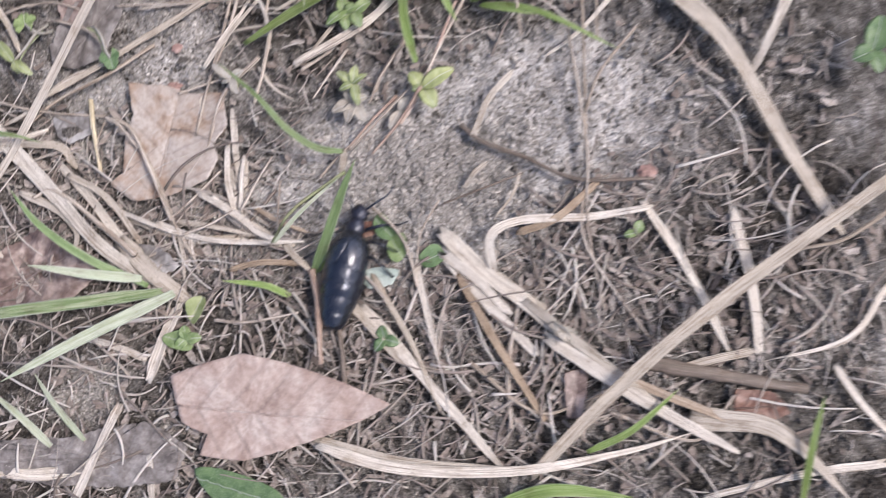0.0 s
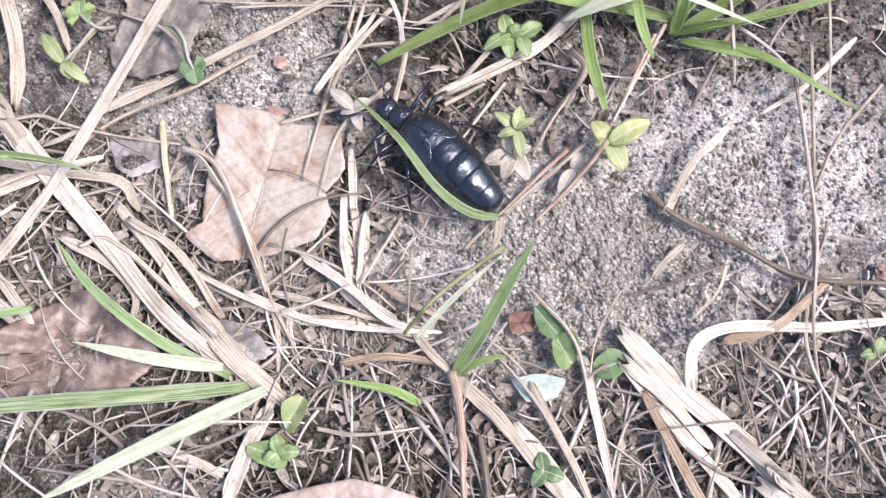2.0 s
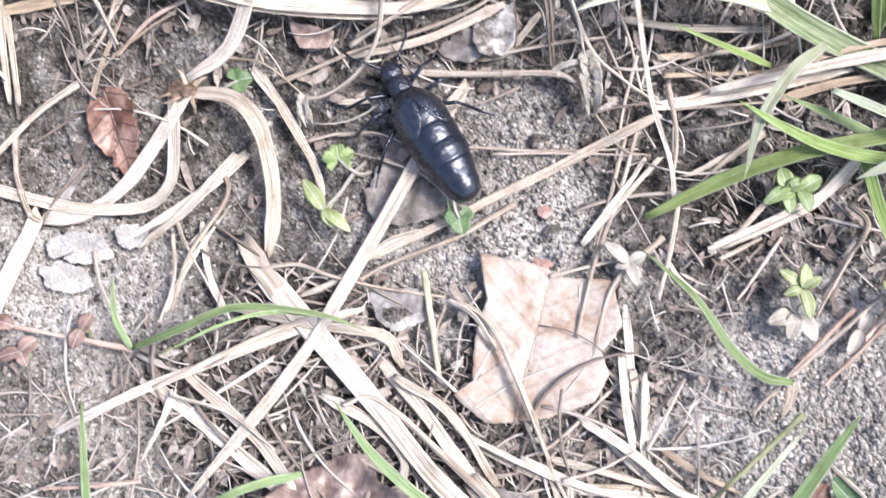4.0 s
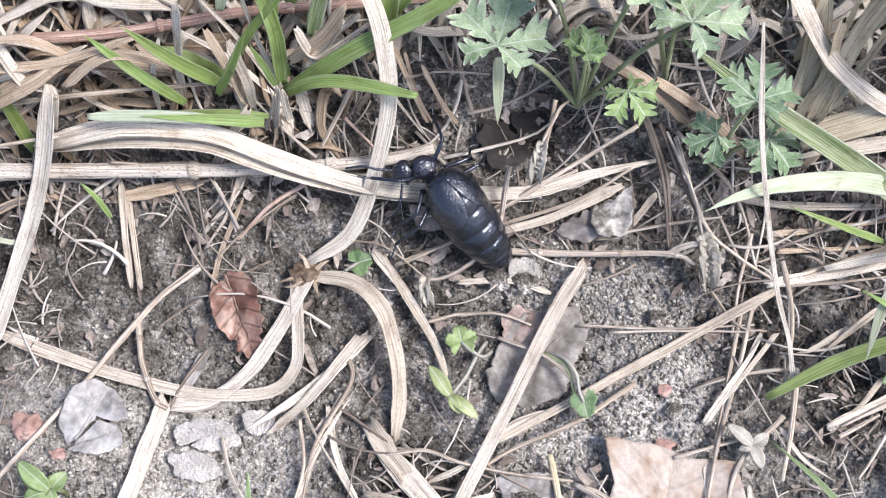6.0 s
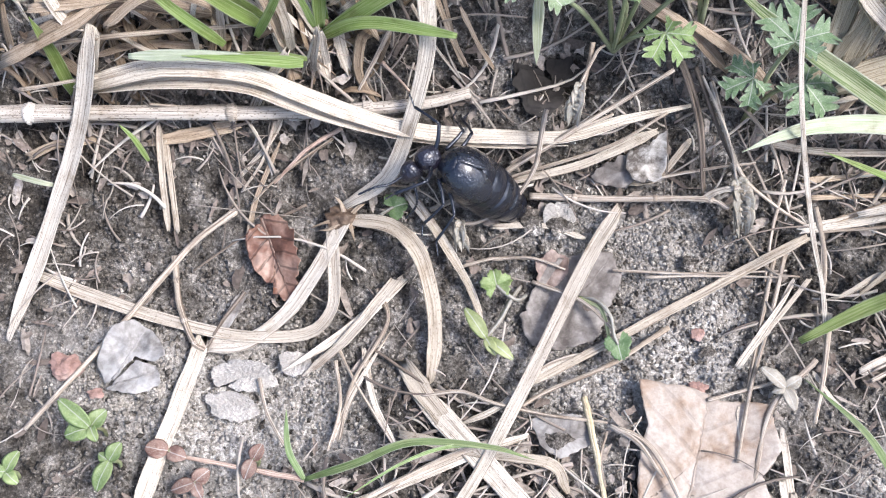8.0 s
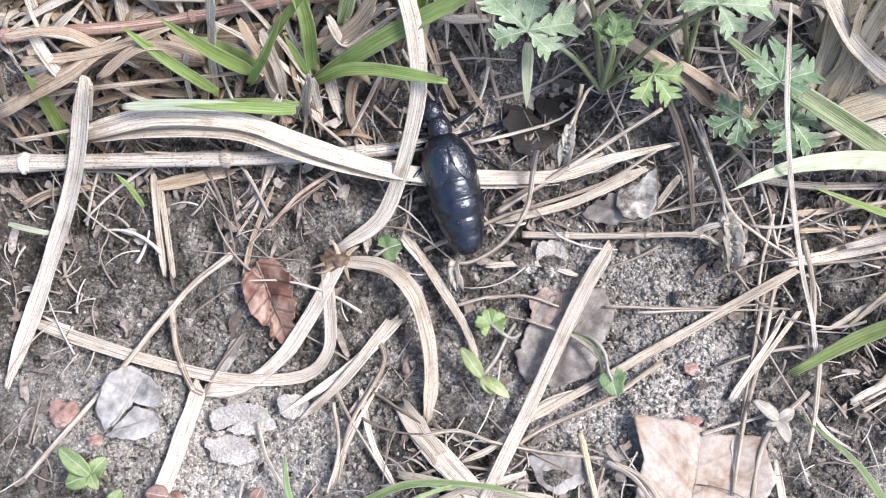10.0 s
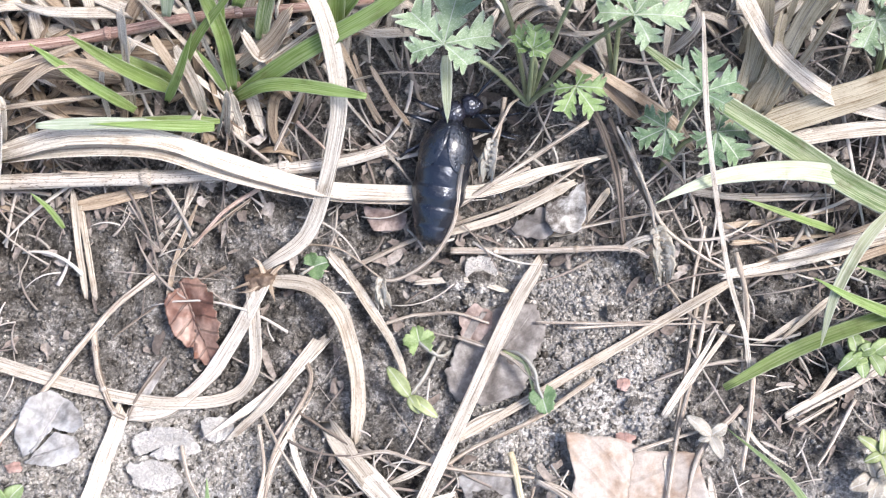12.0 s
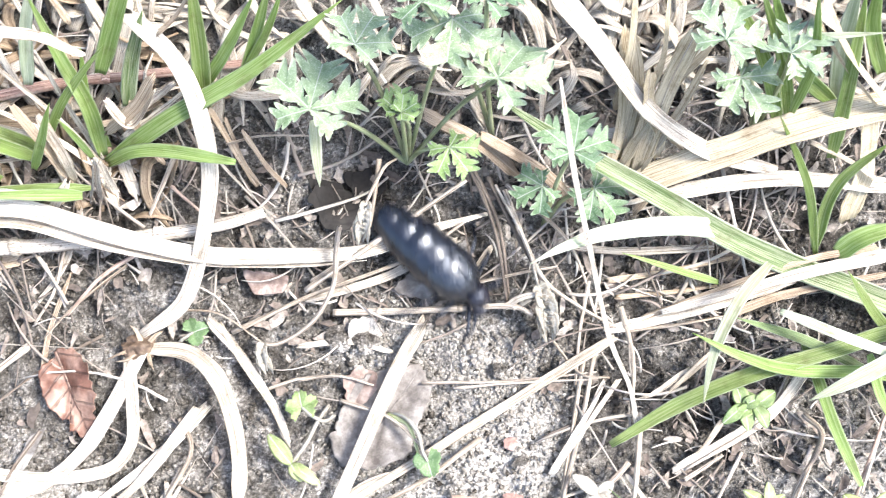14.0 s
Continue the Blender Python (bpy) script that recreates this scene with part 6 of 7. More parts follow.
dead_leaf([(84.2, -63.9), (88.4, -63.1), (86.6, -72.3), (84.0, -72.2)], 80, 1.5, LEAF_BROWN, "brown scrap of dead leaf", 1., .6, .2)
dead_leaf([(-29.0, 35.6), (-22.1, 34.5), (-23.2, 32.1), (-27.5, 32.2)], 0, 1.0, LEAF_BROWN, "brown scrap of dead leaf under dry blade", 0.6, .6, .2)
# this scrap has the shade around it put into its colour
dead_leaf([(-18.4, 48.3), (-13.3, 48.8), (-12.7, 45.1), (-16.2, 43.7)], 30, 1.0, LEAF_SHADE, "scrap of dead leaf with deep shade put into its colour", 1., 1., .2)
dead_leaf([(-16.0, -5.6), (-8.5, -5.1), (-6.4, -8.9), (-11.7, -11.5), (-14.2, -9.9)], 0, 0.8, LEAF_GREY, "grey cracked flake of bark on the litter", .6, .8, .3)
dead_leaf([(-62.7, 7.6), (-59.4, 14.5), (-61.6, 13.3), (-64.0, 7.6)], 60, 1.0, LEAF_GREY, "narrow grey scrap of dead blade", .4, .4, .1)
dead_leaf([(-14.6, 18.9), (-12.0, 20.6), (-9.4, 19.5), (-10.0, 16.4), (-12.2, 14.6), (-14.2, 15.8)], 60, 0.5, LEAF_BROWN, "reddish brown scrap of dead leaf", .8, 1.2, .5)
# two dark leaf shapes added where only the herbs' shade lies
dead_leaf([(-18.3, 46.0), (-15.9, 47.8), (-12.4, 47.6), (-10.2, 45.9), (-10.5, 42.1), (-13.6, 40.3), (-16.7, 41.6)], 50, 0.5, LEAF_SHADE, "near-black leaf shape added for the shade under herbs", 1.0, 1.6, 0.7)
dead_leaf([(-12.9, 49.9), (-9.4, 50.5), (-6.3, 49.3), (-7.1, 46.9), (-10.6, 46.4)], 20, 0.6, LEAF_SHADE, "near-black leaf scrap added for the shade under herbs", 1.0, 1.2, 0.6)

dead_leaf([(-64.9, 2.1), (-60.7, 3.5), (-56.4, 2.5), (-54.4, -0.2), (-57.4, -1.6), (-61.3, -0.9), (-64.4, -0.2)], 0, 0.3, CRUST, "cracked crust of pale dried soil", 0.3, 1.8, 0.5, "soil_crust", "soil", "soil crusts")
dead_leaf([(-65.4, -1.9), (-62.0, -1.4), (-58.5, -2.4), (-56.9, -4.9), (-60.2, -6.0), (-64.0, -5.0)], 20, 0.3, CRUST, "cracked crust of pale dried soil", 0.3, 1.8, 0.5, "soil_crust", "soil", "soil crusts")
dead_leaf([(-54.3, 4.0), (-50.4, 4.5), (-49.3, 2.3), (-52.0, 0.8), (-53.9, 1.6)], 40, 0.3, CRUST, "cracked crust of pale dried soil", 0.3, 1.8, 0.5, "soil_crust", "soil", "soil crusts")
dead_leaf([(-12.9, 27.4), (-9.8, 28.1), (-8.1, 25.9), (-9.4, 23.1), (-12.2, 23.8), (-13.6, 25.6)], 60, 0.3, CRUST, "cracked crust of pale dried soil", 0.3, 1.8, 0.5, "soil_crust", "soil", "soil crusts")
herb("seedling", (61.0, -7.3, 5.0), [(125, 4.2, 3.0, 0.6, 0), (28, 7.0, 3.3, 1.0, 0.3), (-62, 4.6, 3.6, 0.8, 0), (190, 2.2, 1.6, 0.3, 0.4)], HERB_YELLOW, "yellow-green seedling with rounded leaves on pinkish stem")
herb("seedling", (47.2, -4.8, 4.0), [(140, 4.2, 1.8, 0.5, 0), (80, 3.6, 2.0, 0.4, 0.3), (-80, 4.6, 1.9, 0.8, 0), (30, 3.2, 1.6, 0.5, 0.3), (200, 3.0, 1.6, 0.5, 0)], HERB_YELLOW, "yellowing seedling with narrow leaves")
herb("seedling", (46.0, 10.4, 4.0), [(100, 3.4, 2.6, 0.4, 0), (20, 3.0, 2.2, 0.5, 0.2), (-85, 3.8, 2.4, 0.6, 0), (215, 4.4, 2.2, 0.5, 0.2)], HERB, "green seedling with four oval leaves under grass")
herb("seedling", (-80.6, -7.4, 6.0), [(140, 6.0, 3.0, 0.3, 0.5), (50, 3.2, 2.6, 0.5, 0), (200, 3.8, 3.2, 0.6, 0), (-60, 2.4, 2.0, 0.4, 0.2)], HERB, "pale green seedling with rounded leaves on sandy soil")
herb("seedling", (-78.0, -12.1, 4.0), [(60, 3.0, 2.4, 0.3, 0.2), (250, 4.6, 2.6, 0.8, 0), (150, 2.0, 1.6, 0.4, 0)], HERB, "pale green seedling with rounded leaves on sandy soil")
herb("seedling", (-93.1, -13.7, 4.0), [(60, 3.4, 2.4, 0.4, 0), (180, 3.0, 2.4, 0.4, 0), (-40, 2.6, 2.0, 0.5, 0)], HERB, "pale green seedling with rounded leaves on sandy soil")
lobed_herb((-20.9, 14.6, 3.2), 100, 2.7, HERB, "green lobed herb leaf close to the soil", [(-16.2, 13.6, 0.6), (-17.6, 12.4, 2.8), (-19.4, 13.2, 3.4), (-20.9, 14.6, 3.2)])
herb("seedling", (-22.7, 6.2, 4.0), [(125, 5.4, 2.4, 0.2, 0.3), (-38, 5.2, 2.0, 0.8, 0), (-60, 3.0, 1.8, 0.5, 0.2)], HERB_YELLOW, "bright yellow-green sprout with narrow leaves", [(-17.0, 15.1, 1.0), (-18.7, 12.3, 3.0), (-20.3, 9.2, 3.8), (-22.7, 6.2, 4.0)], WITHERED)
lobed_herb((-2.6, 5.4, 3.4), -75, 2.4, HERB_DARK, "dull green three-lobed leaf on pale hairy stalk", [(-8.3, 13.3, 0.8), (-5.7, 12.1, 4.0), (-3.8, 9.5, 5.0), (-3.3, 7.0, 4.2), (-2.6, 5.4, 3.4)], 3)
lobed_herb((-37.0, 27.0, 4.0), 20, 2.4, HERB_DARK, "dark green lobed herb leaf close to the soil", [(-40.0, 25.4, 2.0), (-38.6, 26.0, 4.0), (-37.0, 27.0, 4.0)], 4)
herb("seedling", (47.9, 10.2, 4.0), [(30, 4.0, 2.6, 0.5, 0), (-70, 3.6, 2.6, 0.5, 0.2), (200, 4.6, 2.2, 0.6, 0), (120, 2.6, 2.0, 0.4, 0)], HERB, "green seedling with four oval leaves under grass")
herb("dry_seedling", (22.3, -1.1, 3.0), [(140, 4.6, 2.2, 0.2, 0.3), (30, 3.0, 2.0, 0.4, 0), (-70, 3.6, 2.0, 0.5, 0), (200, 2.0, 1.4, 0.5, 0)], WITHERED, "withered pale seedling with papery leaves")
herb("dry_seedling", (46.7, -8.0, 2.0), [(200, 4.6, 2.8, 0.6, 0), (110, 3.6, 2.4, 0.5, 0.2), (-60, 4.8, 2.6, 0.6, 0), (-110, 4.2, 2.6, 0.8, 0.1), (20, 3.0, 2.0, 0.5, 0.2)], WITHERED, "withered pale beige leaves at the foot of a seedling")
herb("red_seedling", (-70.1, -10.5, 2.0), [(170, 3.4, 3.0, 0.4, 0), (-20, 3.0, 2.6, 0.4, 0)], HERB_RED, "reddish small rosette leaf on soil")
herb("dry_seedling", (55.9, -10.4, 1.5), [(60, 3.4, 2.2, 0.5, 0), (-120, 4.4, 2.4, 0.6, 0.1)], WITHERED, "withered pale beige leaves under a seedling")
herb("red_seedling", (-57.4, -11.8, 2.0), [(60, 2.6, 2.4, 0.4, 0), (250, 3.0, 2.4, 0.4, 0)], HERB_RED, "reddish small rosette leaf on soil")
herb("red_seedling", (-65.9, -15.1, 2.0), [(40, 2.8, 2.6, 0.4, 0), (200, 3.4, 2.4, 0.4, 0), (300, 2.6, 2.0, 0.4, 0)], HERB_RED, "reddish small rosette leaf on soil")
herb("seedling", (99.5, -38.5, 2.0), [(60, 2.6, 2.2, 0.4, 0), (190, 2.2, 1.8, 0.4, 0)], HERB, "tiny bright green seedling among straw")
herb("seedling", (146.1, -7.9, 6.0), [(70, 7.0, 5.0, 0.6, 0), (200, 4.0, 4.0, 0.6, 0), (-80, 4.5, 3.5, 0.6, 0)], HERB_DARK, "dark green broad-leaved seedling")
herb("seedling", (50.7, -55.4, 2.0), [(100, 2.6, 2.4, 0.4, 0), (-20, 3.0, 2.4, 0.4, 0), (230, 2.8, 2.4, 0.4, 0)], HERB_DARK, "dark green small herb under straw")
herb("seedling", (12.3, -52.8, 2.0), [(100, 2.6, 2.4, 0.4, 0), (0, 3.0, 2.4, 0.4, 0), (220, 2.8, 2.2, 0.4, 0)], HERB, "grey-green small herb under straw")
cinquefoil((-3.0, 49.4, 13.1), (-3.0, 49.4, 13.1), [(-16.3, 49.3, 33.0, 8.9, 75, 5), (-9.7, 53.8, 41.8, 6.1, 60, 10), (-4.4, 49.6, 30.2, 4.2, 80, 40, BUD_LEAF), (-4.0, 49.2, 31.0, 3.4, 20, 48, BUD_LEAF), (2.6, 54.3, 46.1, 7.4, -100, 0), (8.5, 49.5, 39.1, 8.7, 55, 5), (2.8, 47.0, 23.6, 5.3, -60, -5, BUD_LEAF)], "silvery green herb with five-fingered toothed leaves")
cinquefoil((17.8, 40.0, 7.7), (17.8, 40.0, 7.7), [(19.7, 43.6, 27.6, 7.2, 80, 10), (24.0, 41.5, 18.5, 6.0, -50, -5), (16.4, 42.2, 18.8, 5.0, 200, 0)], "silvery green herb with toothed leaves, shade put into their colour", SILVER_SHADED)
cinquefoil((51.0, 50.9, 14.0), (51.0, 50.9, 14.0), [(38.1, 51.9, 42.6, 6.9, 60, 5), (42.0, 49.9, 35.4, 6.5, -60, 0), (46.8, 50.1, 41.5, 5.9, 30, 5)], "pale silvery herb with toothed leaves among grass")
cinquefoil((10.2, 52.5, 15.0), (10.2, 52.5, 15.0), [(-1.4, 54.4, 50.2, 6.1, 100, 5), (6.3, 53.5, 51.6, 5.4, 60, 10)], "green herb with five-fingered leaves up the bank", SILVER_SHADED)

# ---- knot of the withered tuft, seed heads, chips ----
def lump(name, at, size, mat, label, category, rough=0.35, flat=0.6, seed=0):
    bm = bmesh.new()
    bmesh.ops.create_icosphere(bm, subdivisions=3, radius=1.0)
    for v in bm.verts:
        k = 1 + rough * noise.noise(v.co * 1.7 + Vector((seed, 0, 0))) + 0.4 * rough * noise.noise(v.co * 5 + Vector((0, seed, 0)))
        v.co = Vector((v.co.x * size[0], v.co.y * size[1], v.co.z * flat * min(size))) * (k * 0.5 * MM)
    me = bpy.data.meshes.new(name)
    bm.to_mesh(me)
    bm.free()
    me.materials.append(mat)
    ob = new(name, me)
    ob.location = (at[0] * MM, at[1] * MM, (hill(at[0], at[1]) + at[2]) * MM)
    return tagged(ob, label, category)


def withered_leaf(axis, width, label, stalk=None):
    """A dried, folded pinnate leaf: a rib with close curled barbs to both sides. Millimetres."""
    root = new("withered_leaf")
    root.location = Vector(axis[0]) * MM
    tagged(root, label, "dry leaf", "withered leaves")
    line = curve_points(axis, 20)
    placed("midrib", sweep(axis, lambda s: 0.3 - 0.18 * s, -0.9, rings=16, sides=6), WITHERED, root)
    if stalk:
        placed("stalk", sweep(stalk, lambda s: 0.24, -0.9, rings=20, sides=6, wob=0.2), STEM, root)
    for k in range(1, 17, 3):
        d = (line[k + 1] - line[k]).normalized()
        side = d.cross(Vector((0, 0, 1))).normalized()
        long = width * (0.42 + 0.3 * math.sin(math.pi * k / 19))
        for hand in (1, -1):
            j = random.uniform(0.8, 1.2)
            lift = Vector((0, 0, 1))
            pts = [line[k], line[k] + (d * 0.5 + side * hand * 0.5) * long * 0.55 * j + lift * random.uniform(0.1, 0.4) * long, line[k] + (d * 1.15 + side * hand * random.uniform(0.15, 0.5)) * long * j - lift * random.uniform(-0.1, 0.3) * long]
            wide = width * random.uniform(0.14, 0.22)
            placed("leaflet", sweep(pts, lambda s: wide * max(0.15, math.sin(math.pi * min(1.0, 0.2 + 0.75 * s))), 0.07, 0.5, hand * 30, 40 * hand, 8, 6, 0.1), WITHERED, root)
    return root


def chip(size, at, mat, label, name="stone_chip"):
    return lump(name, at, size, mat, label, "stone", 0.5, 0.5, at[0])


# ---- crumbs and fine litter, nobody could count them ----
def crumbs(count, patches, sizes, mat, seed, name, label):
    """Loose angular grains, each an uneven eight-faced piece."""
    rng = np.random.default_rng(seed)
    unit = np.array([(1, 0, 0), (0, 1, 0), (-1, 0, 0), (0, -1, 0), (0, 0, 1), (0, 0, -1)], dtype=float)
    tri = np.array([(0, 1, 4), (1, 2, 4), (2, 3, 4), (3, 0, 4), (1, 0, 5), (2, 1, 5), (3, 2, 5), (0, 3, 5)])
    if patches:
        pick = np.array(patches, dtype=float)[rng.integers(len(patches), size=count)]
        x, y = pick[:, 0] + 0.5 * pick[:, 2] * rng.standard_normal(count), pick[:, 1] + 0.4 * pick[:, 2] * rng.standard_normal(count)
    else:
        x, y = rng.uniform(-106, 142, count), rng.uniform(-92, 68, count)
    keep = np.array([noise.noise(Vector((a * 0.06, b * 0.06, 9 + seed))) for a, b in zip(x, y)]) + rng.uniform(-0.4, 0.9, count) > 0
    if not patches:
        bare = np.zeros(count)
        for cx, cy, pr in PALE_PATCHES:
            bare += np.exp(-((x - cx) ** 2 + 1.5 * (y - cy) ** 2) / (0.75 * pr) ** 2)
        keep &= rng.random(count) > 0.85 * np.minimum(bare, 1)
    x, y = x[keep], y[keep]
    n = len(x)
    r = sizes[0] + (sizes[1] - sizes[0]) * rng.random(n) ** 3.2
    z = np.array([ground_height(a, b) for a, b in zip(x, y)]) + 0.3 * r
    turn = rng.uniform(0, 6.3, n)
    v = unit[None] * (1 + 0.35 * rng.uniform(-1, 1, (n, 6, 1))) * rng.uniform(0.7, 1.35, (n, 1, 3)) + 0.22 * rng.uniform(-1, 1, (n, 6, 3))
    vx, vy = v[..., 0] * np.cos(turn)[:, None] - v[..., 1] * np.sin(turn)[:, None], v[..., 0] * np.sin(turn)[:, None] + v[..., 1] * np.cos(turn)[:, None]
    v = np.stack([vx, vy, v[..., 2]], -1) * r[:, None, None] + np.stack([x, y, z], -1)[:, None]
    f = (tri[None] + 6 * np.arange(n)[:, None, None]).reshape(-1)
    me = bpy.data.meshes.new(name)
    me.vertices.add(6 * n), me.loops.add(24 * n), me.polygons.add(8 * n)
    me.vertices.foreach_set("co", (v * MM).astype(np.float32).ravel())
    me.loops.foreach_set("vertex_index", f.astype(np.int32))
    me.polygons.foreach_set("loop_start", np.arange(0, 24 * n, 3, dtype=np.int32))
    me.materials.append(mat)
    me.update(calc_edges=True)
    return tagged(new(name, me), label, "soil crumbs", "", "stuff")


def litter_cover(x, y):
    """How thickly loose litter lies: heaps along the straw, thin on the bare soil."""
    cover = 0.06 + 0.25 * noise.noise(Vector((x * 0.05, y * 0.05, 2)))
    for cx, cy, rx, ry, k in LITTER_HEAPS:
        cover += k * math.exp(-((x - cx) / rx) ** 2 - ((y - cy) / ry) ** 2)
    for cx, cy, pr in PALE_PATCHES:
        cover -= 0.3 * math.exp(-((x - cx) ** 2 + 1.5 * (y - cy) ** 2) / (0.7 * pr) ** 2)
    return cover


LITTER_HEAPS = ((22, -26, 34, 16, 0.6), (95, -48, 45, 28, 0.45), (40, 34, 30, 12, 0.45), (60, 5, 24, 10, 0.35), (-50, -22, 30, 12, 0.35), (-20, -12, 22, 8, 0.4), (20, 52, 80, 12, 0.35), (-75, 42, 40, 10, 0.5), (25, -75, 60, 16, 0.5), (5, -38, 40, 18, 0.4), (-40, -32, 26, 16, 0.3), (60, -55, 50, 22, 0.35))


def fine_litter(count, lengths, widths, lift, seed, name, label, mat):
    rng = np.random.default_rng(seed)
    verts, faces = [], []
    done = 0
    while done < count:
        x, y = rng.uniform(-108, 145), rng.uniform(-94, 74)
        if rng.random() > litter_cover(x, y):
            continue
        a, ln = rng.uniform(0, 2 * math.pi), rng.uniform(*lengths)
        d = Vector((math.cos(a), math.sin(a), 0))
        s = Vector((-d.y, d.x, 0))
        w = rng.uniform(*widths)
        z0, bow, arch = rng.uniform(0.1, lift), rng.uniform(-0.14, 0.14) * ln, rng.uniform(0, 0.07) * ln
        k = len(verts)
        rings = 6
        for r in range(rings + 1):
            f = r / rings - 0.5
            p = Vector((x, y, 0)) + d * (f * ln) + s * (bow * (0.25 - f * f) * 4)
            z = hill(p.x, p.y) + z0 + arch * (0.25 - f * f) * 4
            ww = w * (1 - 0.5 * (r / rings))
            for q in range(5):
                b = 2 * math.pi * q / 5
                c = p + s * (0.5 * ww * math.cos(b))
                verts.append((c.x * MM, c.y * MM, (z + 0.28 * min(ww, 0.5) * math.sin(b)) * MM))
        for r in range(rings):
            for q in range(5):
                i, j = k + r * 5 + q, k + r * 5 + (q + 1) % 5
                faces.append((i, j, j + 5, i + 5))
        faces.append(tuple(range(k + 4, k - 1, -1)))
        faces.append(tuple(range(k + rings * 5, k + rings * 5 + 5)))
        done += 1
    return tagged(new(name, mesh_of(name, verts, faces, mat)), label, "litter", "", "stuff")


def flakes(count):
    """Small torn, curled bits of dead leaf, thickest where litter gathers."""
    rng = np.random.default_rng(8)
    verts, faces = [], []
    done = 0
    while done < count:
        x, y = rng.uniform(-108, 145), rng.uniform(-94, 60)
        if rng.random() > litter_cover(x, y) + 0.08:
            continue
        done += 1
        long, wide, a0 = rng.uniform(0.5, 2.4), rng.uniform(0.3, 0.9), rng.uniform(0, 6.3)
        curl, tip = rng.uniform(-0.5, 0.6), rng.uniform(-0.25, 0.25)
        ca, sa = math.cos(a0), math.sin(a0)
        k = len(verts)
        m = 9
        rad = rng.uniform(0.45, 1.25, m)
        for layer in (0.05, -0.05):
            for i in range(m):
                a = 2 * math.pi * i / m
                u, v = long * rad[i] * math.cos(a), wide * rad[i] * math.sin(a)
                px, py = x + u * ca - v * sa, y + u * sa + v * ca
                z = hill(px, py) + 0.5 + max(-0.4, curl * v * v / wide + tip * u) + layer
                verts.append((px * MM, py * MM, z * MM))
            verts.append((x * MM, y * MM, (hill(x, y) + 0.45 + layer) * MM))
        for i in range(m):
            j = (i + 1) % m
            faces.append((k + i, k + j, k + m)), faces.append((k + m + 1 + j, k + m + 1 + i, k + 2 * m + 1))
            faces.append((k + i, k + m + 1 + i, k + m + 1 + j, k + j))
    return tagged(new("leaf_flakes", mesh_of("leaf_flakes", verts, faces, FLAKE, None, False)), "small torn flakes of brown and grey dead leaf", "litter", "", "stuff")


def far_grass(count, area, height, seed, mat, name, label, lean):
    """Blades that close the view up the bank: upright, or matted and bent where lean is large."""
    rng = np.random.default_rng(seed)
    av, af, au = [], [], []
    done = 0
    while done < count:
        x, y = rng.uniform(area[0], area[1]), rng.uniform(area[2], area[3])
        h, a = rng.uniform(*height), rng.uniform(0, 2 * math.pi)
        d = Vector((math.cos(a), math.sin(a) - 0.1, 0)) * h * rng.uniform(0.2 * lean, lean)
        z = hill(x, y) - 0.5
        b = Vector((x, y, z))
        if y + d.y < area[2] - 3 or abs(x + d.x + 12) < 14 and y + d.y < 60:
            continue
        done += 1
        w = rng.uniform(0.8, 2.4)
        if lean > 2:
            turn = Vector((-d.y, d.x, 0)) * rng.uniform(-0.3, 0.3)
            foot, far = hill(x, y), hill(x + d.x, y + d.y)
            pts = [b, b + d * 0.3 + turn * 0.8 + Vector((0, 0, h * 0.8)), b + d * 0.65 + turn + Vector((0, 0, 0.65 * (far - foot) + h)), b + d + Vector((0, 0, far - foot + h * rng.uniform(0.2, 0.9)))]
            v, f, u = sweep(pts, lambda s: 0.5 * w * max(0.25, 1 - s ** 4), 0.1, 0.4, rng.uniform(-30, 30), rng.uniform(-70, 70), 12, 6, 0.15)
        else:
            pts = [b, b + d * 0.3 + Vector((0, 0, h * 0.55)), b + d + Vector((0, 0, h * rng.uniform(0.55, 0.95)))]
            v, f, u = sweep(pts, lambda s: 0.5 * w * max(0.06, 1 - s ** 2.4), 0.1, 0.4, rng.uniform(-20, 20), 0, 10, 6)
        k = len(av)
        av.extend(v), au.extend(u), af.extend(tuple(i + k for i in q) for q in f)
    return tagged(new(name, mesh_of(name, av, af, mat, au)), label, "grass", "", "stuff")


# ---- the beetle, 25 mm long, facing +x ----
def ring_body(x0, x1, half_w, half_h, mid_z, profile, steps=None, rings=40, sides=28, sag=0.0):
    verts, faces, uvs = [], [], []
    for k in range(rings + 1):
        s = k / rings
        r = profile(s)
        if steps:
            g = (s * steps) % 1.0
            r *= 1 + 0.045 * (g - 0.5) - (0.04 if g > 0.93 else 0)
        x = x0 + (x1 - x0) * s
        for j in range(sides):
            a = 2 * math.pi * j / sides
            q = r
            if steps:
                off = (math.degrees(a) - 90) / 26
                pair = math.exp(-((math.degrees(a) - 112) / 15) ** 2) + math.exp(-((math.degrees(a) - 68) / 15) ** 2)
                q = r * (1 + (0.02 * math.exp(-off * off) + 0.03 * pair) * math.sin(math.pi * g) + 0.012 * math.sin(math.pi * g) + 0.01 * noise.noise(Vector((x * 0.5, math.cos(a) * 2, math.sin(a) * 2))))
            verts.append(Vector((x, half_w * q * math.cos(a), mid_z + half_h * q * math.sin(a) + sag * (s - 0.5) ** 2)) * MM)
            uvs.append((j, s))
    for k in range(rings):
        for j in range(sides):
            a, b = k * sides + j, k * sides + (j + 1) % sides
            faces.append((a, a + sides, b + sides, b))
    faces.append(tuple(range(sides)))
    faces.append(tuple(reversed(range(rings * sides, rings * sides + sides))))
    return verts, faces, uvs


